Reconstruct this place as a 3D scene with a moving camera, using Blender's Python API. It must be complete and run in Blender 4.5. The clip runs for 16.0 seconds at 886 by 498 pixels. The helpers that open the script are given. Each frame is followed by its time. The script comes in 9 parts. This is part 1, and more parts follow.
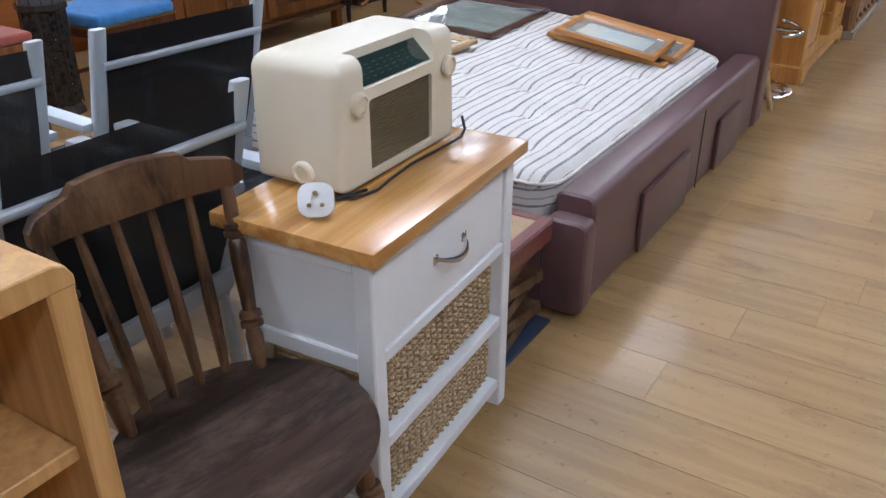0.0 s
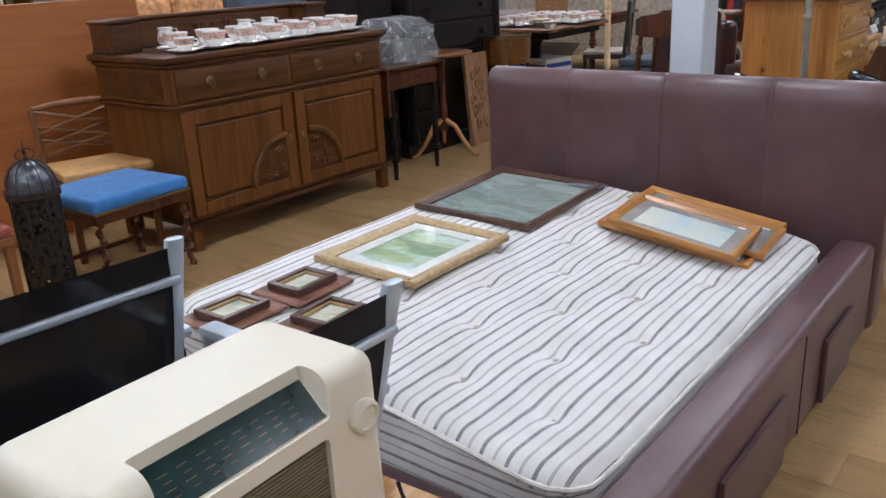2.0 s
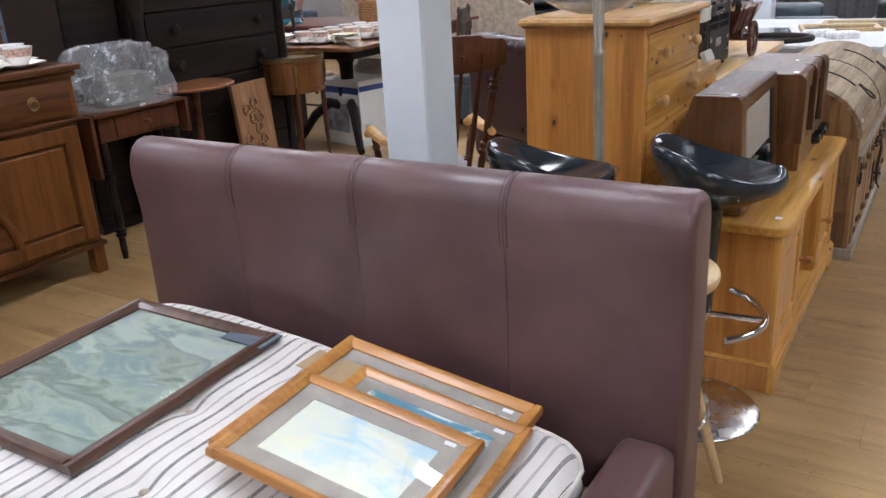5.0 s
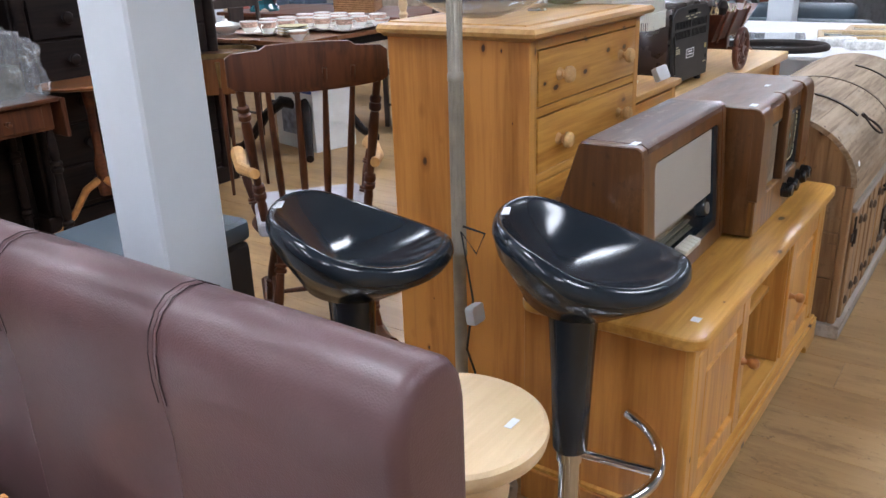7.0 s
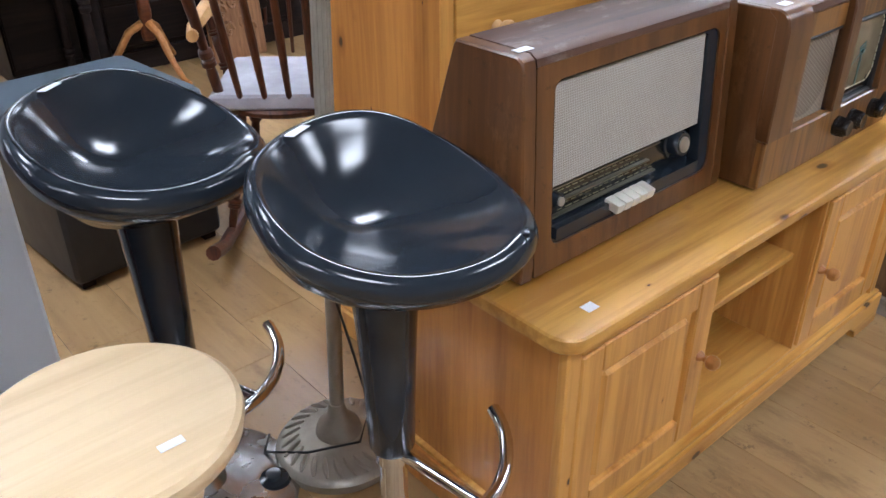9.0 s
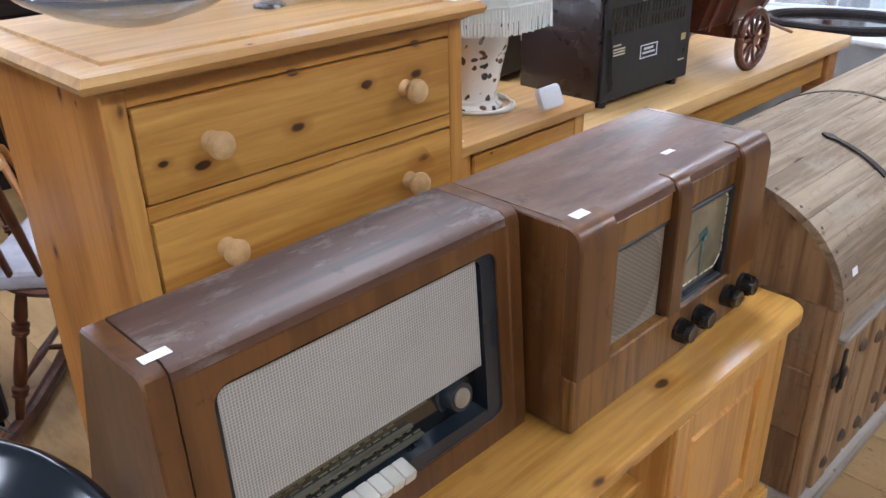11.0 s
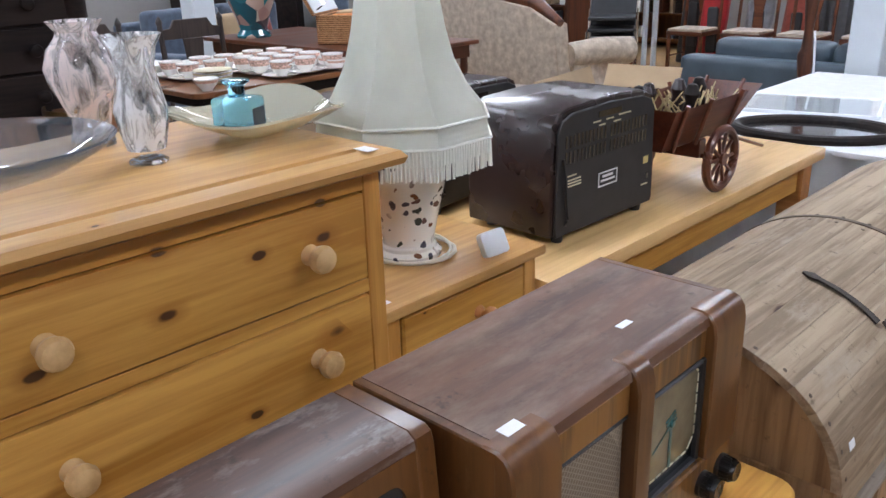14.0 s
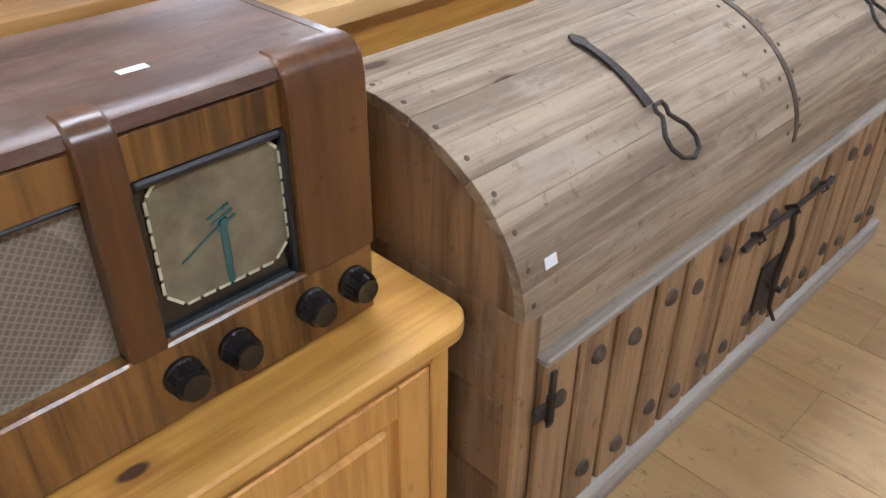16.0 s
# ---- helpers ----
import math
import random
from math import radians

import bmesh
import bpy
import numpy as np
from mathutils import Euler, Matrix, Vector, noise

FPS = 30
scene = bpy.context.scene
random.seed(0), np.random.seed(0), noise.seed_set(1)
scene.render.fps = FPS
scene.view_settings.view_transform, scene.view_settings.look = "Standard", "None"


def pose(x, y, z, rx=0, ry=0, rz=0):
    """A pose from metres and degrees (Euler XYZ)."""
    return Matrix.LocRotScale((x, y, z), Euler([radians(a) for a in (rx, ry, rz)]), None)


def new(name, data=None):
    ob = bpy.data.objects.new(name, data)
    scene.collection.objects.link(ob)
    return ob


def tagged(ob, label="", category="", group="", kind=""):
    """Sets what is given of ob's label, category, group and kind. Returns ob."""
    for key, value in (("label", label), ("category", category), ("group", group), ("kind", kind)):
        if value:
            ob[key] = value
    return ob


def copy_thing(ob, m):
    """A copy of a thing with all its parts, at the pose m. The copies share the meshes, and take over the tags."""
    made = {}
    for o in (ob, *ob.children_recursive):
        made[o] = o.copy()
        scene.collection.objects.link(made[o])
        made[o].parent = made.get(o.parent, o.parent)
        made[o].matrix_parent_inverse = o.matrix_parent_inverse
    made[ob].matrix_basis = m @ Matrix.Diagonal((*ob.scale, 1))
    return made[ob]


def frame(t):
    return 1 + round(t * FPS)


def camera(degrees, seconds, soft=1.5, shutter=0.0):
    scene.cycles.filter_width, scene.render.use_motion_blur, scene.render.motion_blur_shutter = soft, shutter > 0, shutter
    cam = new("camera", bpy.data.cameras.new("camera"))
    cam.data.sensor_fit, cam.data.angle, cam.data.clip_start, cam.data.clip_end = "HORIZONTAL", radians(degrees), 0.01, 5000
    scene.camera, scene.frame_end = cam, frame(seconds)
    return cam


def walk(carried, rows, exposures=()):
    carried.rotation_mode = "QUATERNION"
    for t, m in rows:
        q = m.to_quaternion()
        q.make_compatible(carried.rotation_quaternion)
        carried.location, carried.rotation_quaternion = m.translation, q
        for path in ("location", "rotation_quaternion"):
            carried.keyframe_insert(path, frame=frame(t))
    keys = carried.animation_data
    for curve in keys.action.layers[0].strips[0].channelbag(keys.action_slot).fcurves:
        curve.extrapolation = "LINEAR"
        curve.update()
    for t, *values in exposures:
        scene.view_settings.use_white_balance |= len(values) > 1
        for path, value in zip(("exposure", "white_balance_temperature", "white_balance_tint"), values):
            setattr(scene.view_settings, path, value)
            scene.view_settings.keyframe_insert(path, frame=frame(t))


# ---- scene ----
cam = camera(57.03, 16.0)
# seconds, eye, tilt, lean and turn in degrees
ROWS = [
    (0, 0.0023, 0.0105, 1.2749, 62.57, 0.09, 32.52),
    (0.5, 0.0393, 0.1585, 1.2908, 63.58, -0.58, 37.56),
    (1, -0.0577, 0.3463, 1.2931, 64.85, 0.59, 38.65),
    (1.5, -0.1927, 0.5588, 1.3492, 68.76, 1.94, 38.69),
    (2, -0.2297, 0.7823, 1.3644, 70.68, 2.77, 38.22),
    (2.5, -0.2283, 1.0346, 1.3983, 71.95, 2.43, 37.83),
    (3, -0.3049, 1.2713, 1.3941, 71.26, 2.06, 36.48),
    (3.5, -0.3841, 1.5099, 1.3984, 70.68, 2.37, 32.88),
    (4, -0.3612, 1.7843, 1.3939, 69.91, 3.4, 30.75),
    (4.5, -0.321, 2.0331, 1.4009, 69.81, 2.96, 31.4),
    (5, -0.3412, 2.3182, 1.3846, 69.93, 3.12, 31.64),
    (7.5, -0.2072, 3.4549, 1.3333, 68.39, 0.69, 38.69),
    (8, -0.1378, 3.6408, 1.314, 64.33, 0.3, 47.94),
    (8.5, -0.0655, 3.8249, 1.2927, 61.47, -0.72, 50.89),
    (9, -0.1071, 4.0047, 1.2721, 59.97, 0.37, 48.84),
    (11.5, -0.2614, 4.6435, 1.4195, 65.19, 1, 45.3),
    (12, -0.3411, 4.6657, 1.4496, 67.26, 1.64, 45.82),
    (12.5, -0.3749, 4.6856, 1.4933, 69.54, 1.98, 46.47),
    (13, -0.3946, 4.692, 1.5031, 71.32, 1.69, 46.57),
    (13.5, -0.3855, 4.7215, 1.4678, 70.73, 1.74, 46.53),
    (14, -0.3231, 4.8438, 1.4288, 69.55, 1.72, 44.02),
    (14.5, -0.2071, 5.0419, 1.3543, 66.69, 1.82, 42.01),
    (15, -0.1563, 5.1698, 1.2957, 62.73, 0.66, 42.31),
    (15.5, -0.1734, 5.3312, 1.2211, 59.43, -0.3, 43.23),
    (16, -0.1638, 5.4608, 1.2, 56.11, -0.32, 44.85),
]
walk(cam, [(t, pose(x, y, z, rx, ry, rz)) for t, x, y, z, rx, ry, rz in ROWS],
     [(0.0, -0.08, 6500, 10), (2.0, -0.22, 6650, 10), (3.5, -0.20, 7050, 11), (4.5, -0.18, 7150, 11), (5.0, 0.0, 7000, 11), (7.5, 0.22, 6650, 10), (8.5, 0.24, 6500, 10),
      (9.0, 0.44, 6450, 10), (11.5, 0.24, 6300, 10), (12.5, 0.08, 6200, 10), (14.5, 0.12, 6700, 10), (15.5, 0.44, 6500, 10), (16.0, 0.48, 6500, 10)])
LAMP = 23.0

# ---- light ----
scene.view_settings.exposure = 0.0
world = bpy.data.worlds.new("world")
scene.world = world
world.use_nodes = True
wn = world.node_tree.nodes
sky = wn.new("ShaderNodeTexSky")
sky.sky_type, sky.sun_disc, sky.sun_elevation, sky.sun_rotation = "NISHITA", False, radians(35), radians(120)
wn["Background"].inputs[1].default_value = 0.1
world.node_tree.links.new(sky.outputs[0], wn["Background"].inputs[0])


# ---- materials ----
def mat_base(name, rough=0.5, metal=0.0, coat=0.0):
    m = bpy.data.materials.new(name)
    m.use_nodes = True
    b = m.node_tree.nodes["Principled BSDF"]
    b.inputs["Roughness"].default_value = rough
    b.inputs["Metallic"].default_value = metal
    b.inputs["Coat Weight"].default_value = coat
    b.inputs["Coat Roughness"].default_value = 0.12
    return m, m.node_tree.nodes, m.node_tree.links, b


def rgb(c):
    return (c[0], c[1], c[2], 1.0)


def ramp(n, l, fac, stops):
    r = n.new("ShaderNodeValToRGB")
    e = r.color_ramp.elements
    while len(e) < len(stops):
        e.new(0.5)
    for el, (p, c) in zip(e, stops):
        el.position, el.color = p, rgb(c)
    l.new(fac, r.inputs[0])
    return r.outputs[0]


def coords(n, l, scale=(1, 1, 1), loc=(0, 0, 0), piece=False):
    tc = n.new("ShaderNodeTexCoord")
    mp = n.new("ShaderNodeMapping")
    mp.inputs["Scale"].default_value = scale
    mp.inputs["Location"].default_value = loc
    src = tc.outputs["Object"]
    if piece:
        oi = n.new("ShaderNodeObjectInfo")
        ad = n.new("ShaderNodeVectorMath")
        ad.operation = "MULTIPLY_ADD"
        ad.inputs[1].default_value = (7.3, 5.1, 9.7)
        co = n.new("ShaderNodeCombineXYZ")
        for i in range(3):
            l.new(oi.outputs["Random"], co.inputs[i])
        l.new(co.outputs[0], ad.inputs[0])
        l.new(src, ad.inputs[2])
        src = ad.outputs[0]
    l.new(src, mp.inputs[0])
    return mp.outputs[0]


def noise_tex(n, l, vec, scale, detail=4.0, rough=0.55, dist=0.0):
    t = n.new("ShaderNodeTexNoise")
    t.inputs["Scale"].default_value = scale
    t.inputs["Detail"].default_value = detail
    t.inputs["Roughness"].default_value = rough
    t.inputs["Distortion"].default_value = dist
    l.new(vec, t.inputs["Vector"])
    return t.outputs["Fac"]


def mix(n, l, fac, a, b, mode="MIX"):
    m = n.new("ShaderNodeMix")
    m.data_type, m.blend_type = "RGBA", mode
    for s, v in ((m.inputs[0], fac), (m.inputs[6], a), (m.inputs[7], b)):
        if isinstance(v, (int, float)):
            s.default_value = v
        elif isinstance(v, tuple):
            s.default_value = rgb(v)
        else:
            l.new(v, s)
    return m.outputs[2]


def math_node(n, l, op, a, b=0.0):
    m = n.new("ShaderNodeMath")
    m.operation = op
    for s, v in zip(m.inputs, (a, b)):
        if isinstance(v, (int, float)):
            s.default_value = v
        else:
            l.new(v, s)
    return m.outputs[0]


def bump(n, l, b, height, strength=0.3, dist=0.002):
    k = n.new("ShaderNodeBump")
    k.inputs["Strength"].default_value = strength
    k.inputs["Distance"].default_value = dist
    l.new(height, k.inputs["Height"])
    l.new(k.outputs[0], b.inputs["Normal"])


def wood(name, dark, light, axis="y", rough=0.4, knots=0.0, coat=0.0, grain=1.0, wear=0.0, wear_col=(0.5, 0.4, 0.3), piece=False, depth=0.15, spec=0.5):
    """Timber with long grain along one axis, faint figure, optional knots and worn patches."""
    m, n, l, b = mat_base(name, rough, 0.0, coat)
    st = {"x": (0.06, 1, 1), "y": (1, 0.06, 1), "z": (1, 1, 0.06)}[axis]
    v = coords(n, l, st, piece=piece)
    fine = noise_tex(n, l, v, 70 * grain, 5, 0.6, 0.3)
    wide = noise_tex(n, l, v, 9 * grain, 3, 0.5, 1.2)
    f = math_node(n, l, "ADD", math_node(n, l, "MULTIPLY", fine, 0.45), math_node(n, l, "MULTIPLY", wide, 0.65))
    col = ramp(n, l, f, [(0.44, dark), (0.63, light)])
    if knots:
        kv = coords(n, l, {"x": (0.55, 1, 1), "y": (1, 0.55, 1), "z": (1, 1, 0.55)}[axis], (0.37, 0.21, 0.13), piece)
        vo = n.new("ShaderNodeTexVoronoi")
        vo.inputs["Scale"].default_value = knots
        l.new(kv, vo.inputs["Vector"])
        cell = n.new("ShaderNodeSeparateColor")
        l.new(vo.outputs["Color"], cell.inputs[0])
        size = math_node(n, l, "ADD", math_node(n, l, "MULTIPLY", math_node(n, l, "POWER", cell.outputs[0], 4.5), 0.19), 0.022)
        warp = math_node(n, l, "MULTIPLY", math_node(n, l, "SUBTRACT", noise_tex(n, l, kv, knots * 4, 3), 0.5), 0.07)
        far = math_node(n, l, "DIVIDE", math_node(n, l, "ADD", vo.outputs["Distance"], warp), size)
        k = ramp(n, l, math_node(n, l, "MULTIPLY", far, 0.25), [(0.19, (1, 1, 1)), (0.25, (0, 0, 0))])
        ring = ramp(n, l, math_node(n, l, "MULTIPLY", far, 0.25), [(0.22, (1, 1, 1)), (0.50, (0, 0, 0))])
        col = mix(n, l, math_node(n, l, "MULTIPLY", ring, 0.55), col, tuple(c * f for c, f in zip(dark, (0.62, 0.42, 0.25))))
        col = mix(n, l, math_node(n, l, "MULTIPLY", k, 0.95), col, (0.045, 0.014, 0.006))
    if wear:
        w = noise_tex(n, l, coords(n, l, {"x": (0.35, 1, 1), "y": (1, 0.35, 1), "z": (1, 1, 0.35)}[axis], piece=piece), 9, 8, 0.72)
        wf = ramp(n, l, w, [(0.60 - 0.2 * wear, (0, 0, 0)), (0.70, (1, 1, 1))])
        col = mix(n, l, math_node(n, l, "MULTIPLY", wf, 0.8), col, wear_col)
        pit = ramp(n, l, noise_tex(n, l, coords(n, l, loc=(3.1, 1.7, 0.4), piece=piece), 34, 6, 0.7), [(0.30, (1, 1, 1)), (0.40, (0, 0, 0))])
        col = mix(n, l, math_node(n, l, "MULTIPLY", pit, 0.7), col, tuple(c * 0.45 for c in dark))
    big = noise_tex(n, l, coords(n, l), 2.2, 2)
    col = mix(n, l, 0.35, col, mix(n, l, big, (0.75, 0.75, 0.75), (1.15, 1.15, 1.15)), "MULTIPLY")
    l.new(col, b.inputs["Base Color"])
    l.new(math_node(n, l, "ADD", math_node(n, l, "MULTIPLY", wide, 0.25), rough - 0.12), b.inputs["Roughness"])
    b.inputs["Specular IOR Level"].default_value = spec
    bump(n, l, b, fine, depth, 0.0015)
    return m


def plain(name, col, rough=0.5, metal=0.0, vary=0.15, scale=14, coat=0.0, relief=0.1, spec=0.5):
    """Paint, plastic or metal with slight mottling and fine relief."""
    m, n, l, b = mat_base(name, rough, metal, coat)
    v = coords(n, l)
    a = noise_tex(n, l, v, scale, 5, 0.6)
    c = ramp(n, l, a, [(0.3, tuple(x * (1 - vary) for x in col)), (0.7, tuple(min(1, x * (1 + vary)) for x in col))])
    l.new(c, b.inputs["Base Color"])
    l.new(math_node(n, l, "ADD", math_node(n, l, "MULTIPLY", noise_tex(n, l, v, scale * 0.4), 0.2), max(0.0, rough - 0.1)), b.inputs["Roughness"])
    b.inputs["Specular IOR Level"].default_value = spec
    if relief:
        bump(n, l, b, noise_tex(n, l, v, scale * 14), relief, 0.001)
    return m


def leather(name, col, rough=0.42):
    m, n, l, b = mat_base(name, rough)
    v = coords(n, l)
    vo = n.new("ShaderNodeTexVoronoi")
    vo.inputs["Scale"].default_value = 320
    l.new(v, vo.inputs["Vector"])
    patch = noise_tex(n, l, v, 5, 4)
    c = ramp(n, l, patch, [(0.3, tuple(x * 0.8 for x in col)), (0.7, tuple(x * 1.2 for x in col))])
    l.new(c, b.inputs["Base Color"])
    l.new(math_node(n, l, "ADD", math_node(n, l, "MULTIPLY", patch, 0.2), rough - 0.1), b.inputs["Roughness"])
    h = math_node(n, l, "ADD", math_node(n, l, "MULTIPLY", vo.outputs["Distance"], 0.6), noise_tex(n, l, v, 40, 4))
    bump(n, l, b, h, 0.22, 0.002)
    return m


def glass(name, col=(1, 1, 1), rough=0.02, ior=1.45):
    m, n, l, b = mat_base(name, rough)
    b.inputs["Base Color"].default_value = rgb(col)
    b.inputs["Transmission Weight"].default_value = 1.0
    b.inputs["IOR"].default_value = ior
    return m


def fabric(name, col, rough=0.9, weave=260, vary=0.2):
    m, n, l, b = mat_base(name, rough)
    v = coords(n, l)
    w1 = n.new("ShaderNodeTexWave")
    w1.inputs["Scale"].default_value = weave
    w1.inputs["Distortion"].default_value = 1.5
    l.new(v, w1.inputs["Vector"])
    a = noise_tex(n, l, v, 18, 5)
    c = ramp(n, l, a, [(0.3, tuple(x * (1 - vary) for x in col)), (0.7, tuple(min(1, x * (1 + vary)) for x in col))])
    l.new(c, b.inputs["Base Color"])
    b.inputs["Sheen Weight"].default_value = 0.2
    bump(n, l, b, math_node(n, l, "ADD", w1.outputs["Fac"], a), 0.25, 0.001)
    return m


PINE = wood("pine_honey", (0.44, 0.195, 0.034), (0.66, 0.35, 0.082), "y", 0.38, 15.0, 0.2)
PINE_V = wood("pine_honey_upright", (0.44, 0.19, 0.038), (0.66, 0.335, 0.085), "z", 0.38, 15.0, 0.2)
PINE_PALE = wood("pine_pale", (0.46, 0.235, 0.07), (0.64, 0.37, 0.13), "y", 0.42, 11.0, 0.2)
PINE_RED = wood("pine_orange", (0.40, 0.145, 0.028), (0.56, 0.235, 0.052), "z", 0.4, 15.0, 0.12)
OAK_TOP = wood("oak_lacquered", (0.42, 0.19, 0.05), (0.66, 0.36, 0.12), "y", 0.25, 0, 0.5, 0.7)
OAK_PALE = wood("oak_pale", (0.50, 0.26, 0.085), (0.66, 0.38, 0.15), "z", 0.45, 0, 0.1)
BEECH = wood("beech_pale", (0.66, 0.46, 0.25), (0.80, 0.60, 0.36), "y", 0.45, 0, 0.1, 0.6)
WALNUT = wood("walnut_veneer", (0.078, 0.028, 0.008), (0.165, 0.066, 0.019), "z", 0.34, 0, 0.22, 0.55, 0.06, (0.20, 0.10, 0.045), depth=0.06)
WALNUT_F = wood("walnut_front", (0.060, 0.023, 0.006), (0.25, 0.112, 0.028), "z", 0.38, 0, 0.3, 1.3)
WALNUT_A = wood("walnut_dusty_top", (0.040, 0.018, 0.012), (0.105, 0.048, 0.030), "y", 0.46, 0, 0.06, 0.8, 0.2, (0.30, 0.25, 0.22))
WALNUT_T = wood("walnut_worn_top", (0.07, 0.030, 0.016), (0.16, 0.072, 0.040), "y", 0.42, 0, 0.08, 0.6, 0.6, (0.25, 0.175, 0.13))
OAK_DARK = wood("oak_dark", (0.080, 0.025, 0.004), (0.155, 0.053, 0.010), "z", 0.45, 0, 0.08, spec=0.35)
OAK_DARK_Y = wood("oak_dark_long", (0.040, 0.012, 0.003), (0.11, 0.038, 0.009), "y", 0.45, 0, 0.08, spec=0.35)
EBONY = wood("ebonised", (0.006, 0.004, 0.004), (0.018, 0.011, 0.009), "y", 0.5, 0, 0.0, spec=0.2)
MAHOGANY = wood("mahogany", (0.055, 0.015, 0.007), (0.135, 0.040, 0.014), "y", 0.4, 0, 0.12, spec=0.4)
MAHOG_V = wood("mahogany_upright", (0.042, 0.013, 0.007), (0.105, 0.033, 0.013), "z", 0.42, 0, 0.1, spec=0.35)
WINDSOR = wood("worn_elm", (0.028, 0.012, 0.005), (0.125, 0.058, 0.025), "z", 0.42, 0, 0.15, 1.4, 0.35, (0.22, 0.13, 0.07))
SEAT_ELM = wood("worn_elm_seat", (0.014, 0.008, 0.005), (0.055, 0.030, 0.020), "y", 0.4, 0, 0.15, 0.8, 0.55, (0.16, 0.115, 0.085), spec=0.35)
TRUNK_W = wood("trunk_weathered", (0.195, 0.132, 0.080), (0.40, 0.298, 0.200), "y", 0.72, 12.0, 0, 1.1, 0.32, (0.40, 0.325, 0.25), True, 0.7)
TRUNK_F = wood("trunk_front", (0.165, 0.085, 0.036), (0.35, 0.205, 0.098), "z", 0.62, 12.0, 0, 1.0, 0.25, (0.34, 0.24, 0.15), True, 0.5)
WHITE = plain("white_paint", (0.74, 0.77, 0.80), 0.42, 0, 0.03, 6)
POST_W = plain("post_white_paint", (0.66, 0.71, 0.75), 0.5, 0, 0.04, 4)
CREAM = plain("cream_bakelite", (0.74, 0.67, 0.53), 0.40, 0, 0.03, 3, 0.0, 0.0)
BLACK_PL = plain("black_gloss_plastic", (0.016, 0.022, 0.029), 0.17, 0, 0.1, 5, 0.0, 0.0)
BLACK_MT = plain("black_matt_plastic", (0.018, 0.018, 0.02), 0.5, 0, 0.2, 20)
BAKELITE = plain("brown_bakelite", (0.028, 0.016, 0.015), 0.28, 0, 0.2, 9, 0.3, 0.03)
IRON = plain("wrought_iron", (0.05, 0.038, 0.032), 0.6, 0.6, 0.4, 30, 0, 0.4)
CHROME = plain("chrome", (0.72, 0.72, 0.73), 0.1, 1.0, 0.03, 5, 0, 0.0)
DULL_CHROME = plain("scuffed_chrome", (0.55, 0.54, 0.52), 0.26, 1.0, 0.12, 40, 0, 0.05)
STEEL = plain("antique_steel", (0.40, 0.365, 0.30), 0.45, 0.6, 0.15, 20)
BRASS = plain("aged_brass", (0.22, 0.15, 0.07), 0.4, 0.9, 0.25, 25)
ALU = plain("painted_aluminium", (0.50, 0.55, 0.60), 0.38, 0.25, 0.05, 8)
LEATHER = leather("brown_leather", (0.122, 0.063, 0.065), 0.36)
NAVY = leather("navy_leather", (0.055, 0.078, 0.098), 0.4)
BLUE_F = fabric("blue_fabric", (0.03, 0.17, 0.42))
DENIM = fabric("slate_fabric", (0.075, 0.10, 0.14))
BEIGE_F = fabric("beige_damask", (0.42, 0.34, 0.26), 0.85, 120, 0.3)
RED_F = fabric("rust_fabric", (0.30, 0.07, 0.05))
TAG = plain("paper_label", (0.82, 0.83, 0.86), 0.7, 0, 0.02, 5)
SHADE = fabric("lampshade_silk", (0.85, 0.87, 0.80), 0.8, 300, 0.04)
CHINA = plain("bone_china", (0.86, 0.84, 0.80), 0.18, 0, 0.03, 6, 0.4, 0.0)
GILT_RED = plain("china_band", (0.60, 0.38, 0.30), 0.3, 0, 0.7, 120, 0.3, 0.0)
CARD = plain("cardboard", (0.42, 0.30, 0.18), 0.85, 0, 0.1, 10)
SMOKE = glass("smoked_glass", (0.52, 0.56, 0.60), 0.03, 1.4)
SMOKE.node_tree.nodes["Principled BSDF"].inputs["Transmission Weight"].default_value = 0.93
BLUE_G = glass("blue_glass", (0.30, 0.66, 0.88), 0.12, 1.2)
PANE = glass("picture_glass", (1, 1, 1), 0.03)


# ---- mesh helpers ----
def bm_obj(name, bm, m=None):
    me = bpy.data.meshes.new(name)
    bm.to_mesh(me)
    bm.free()
    if m is not None:
        me.materials.append(m)
    return new(name, me)


def smooth(ob, angle=35):
    me = ob.data
    me.polygons.foreach_set("use_smooth", [True] * len(me.polygons))
    me.set_sharp_from_angle(angle=radians(angle))
    return ob


def part(name, bm, m, parent, label=""):
    ob = smooth(bm_obj(name, bm, m))
    ob.parent = parent
    return tagged(ob, label)


def thing(name, label, category, x=0.0, y=0.0, z=0.0, rz=0.0, group=""):
    ob = new(name)
    ob.empty_display_size = 0.1
    ob.matrix_basis = pose(x, y, z, 0, 0, rz)
    return tagged(ob, label, category, group)


def single(name, bm, m, label, category, x=0.0, y=0.0, z=0.0, rx=0.0, ry=0.0, rz=0.0, group="", kind=""):
    ob = smooth(bm_obj(name, bm, m))
    ob.matrix_basis = pose(x, y, z, rx, ry, rz)
    return tagged(ob, label, category, group, kind)


def box(x0, x1, y0, y1, z0, z1, bev=0.003, seg=1):
    bm = bmesh.new()
    bmesh.ops.create_cube(bm, size=1.0)
    for v in bm.verts:
        v.co = Vector(((x0 + x1) / 2 + v.co.x * (x1 - x0), (y0 + y1) / 2 + v.co.y * (y1 - y0), (z0 + z1) / 2 + v.co.z * (z1 - z0)))
    if bev:
        bmesh.ops.bevel(bm, geom=bm.edges[:], offset=bev, segments=seg, affect="EDGES", profile=0.6)
    return bm


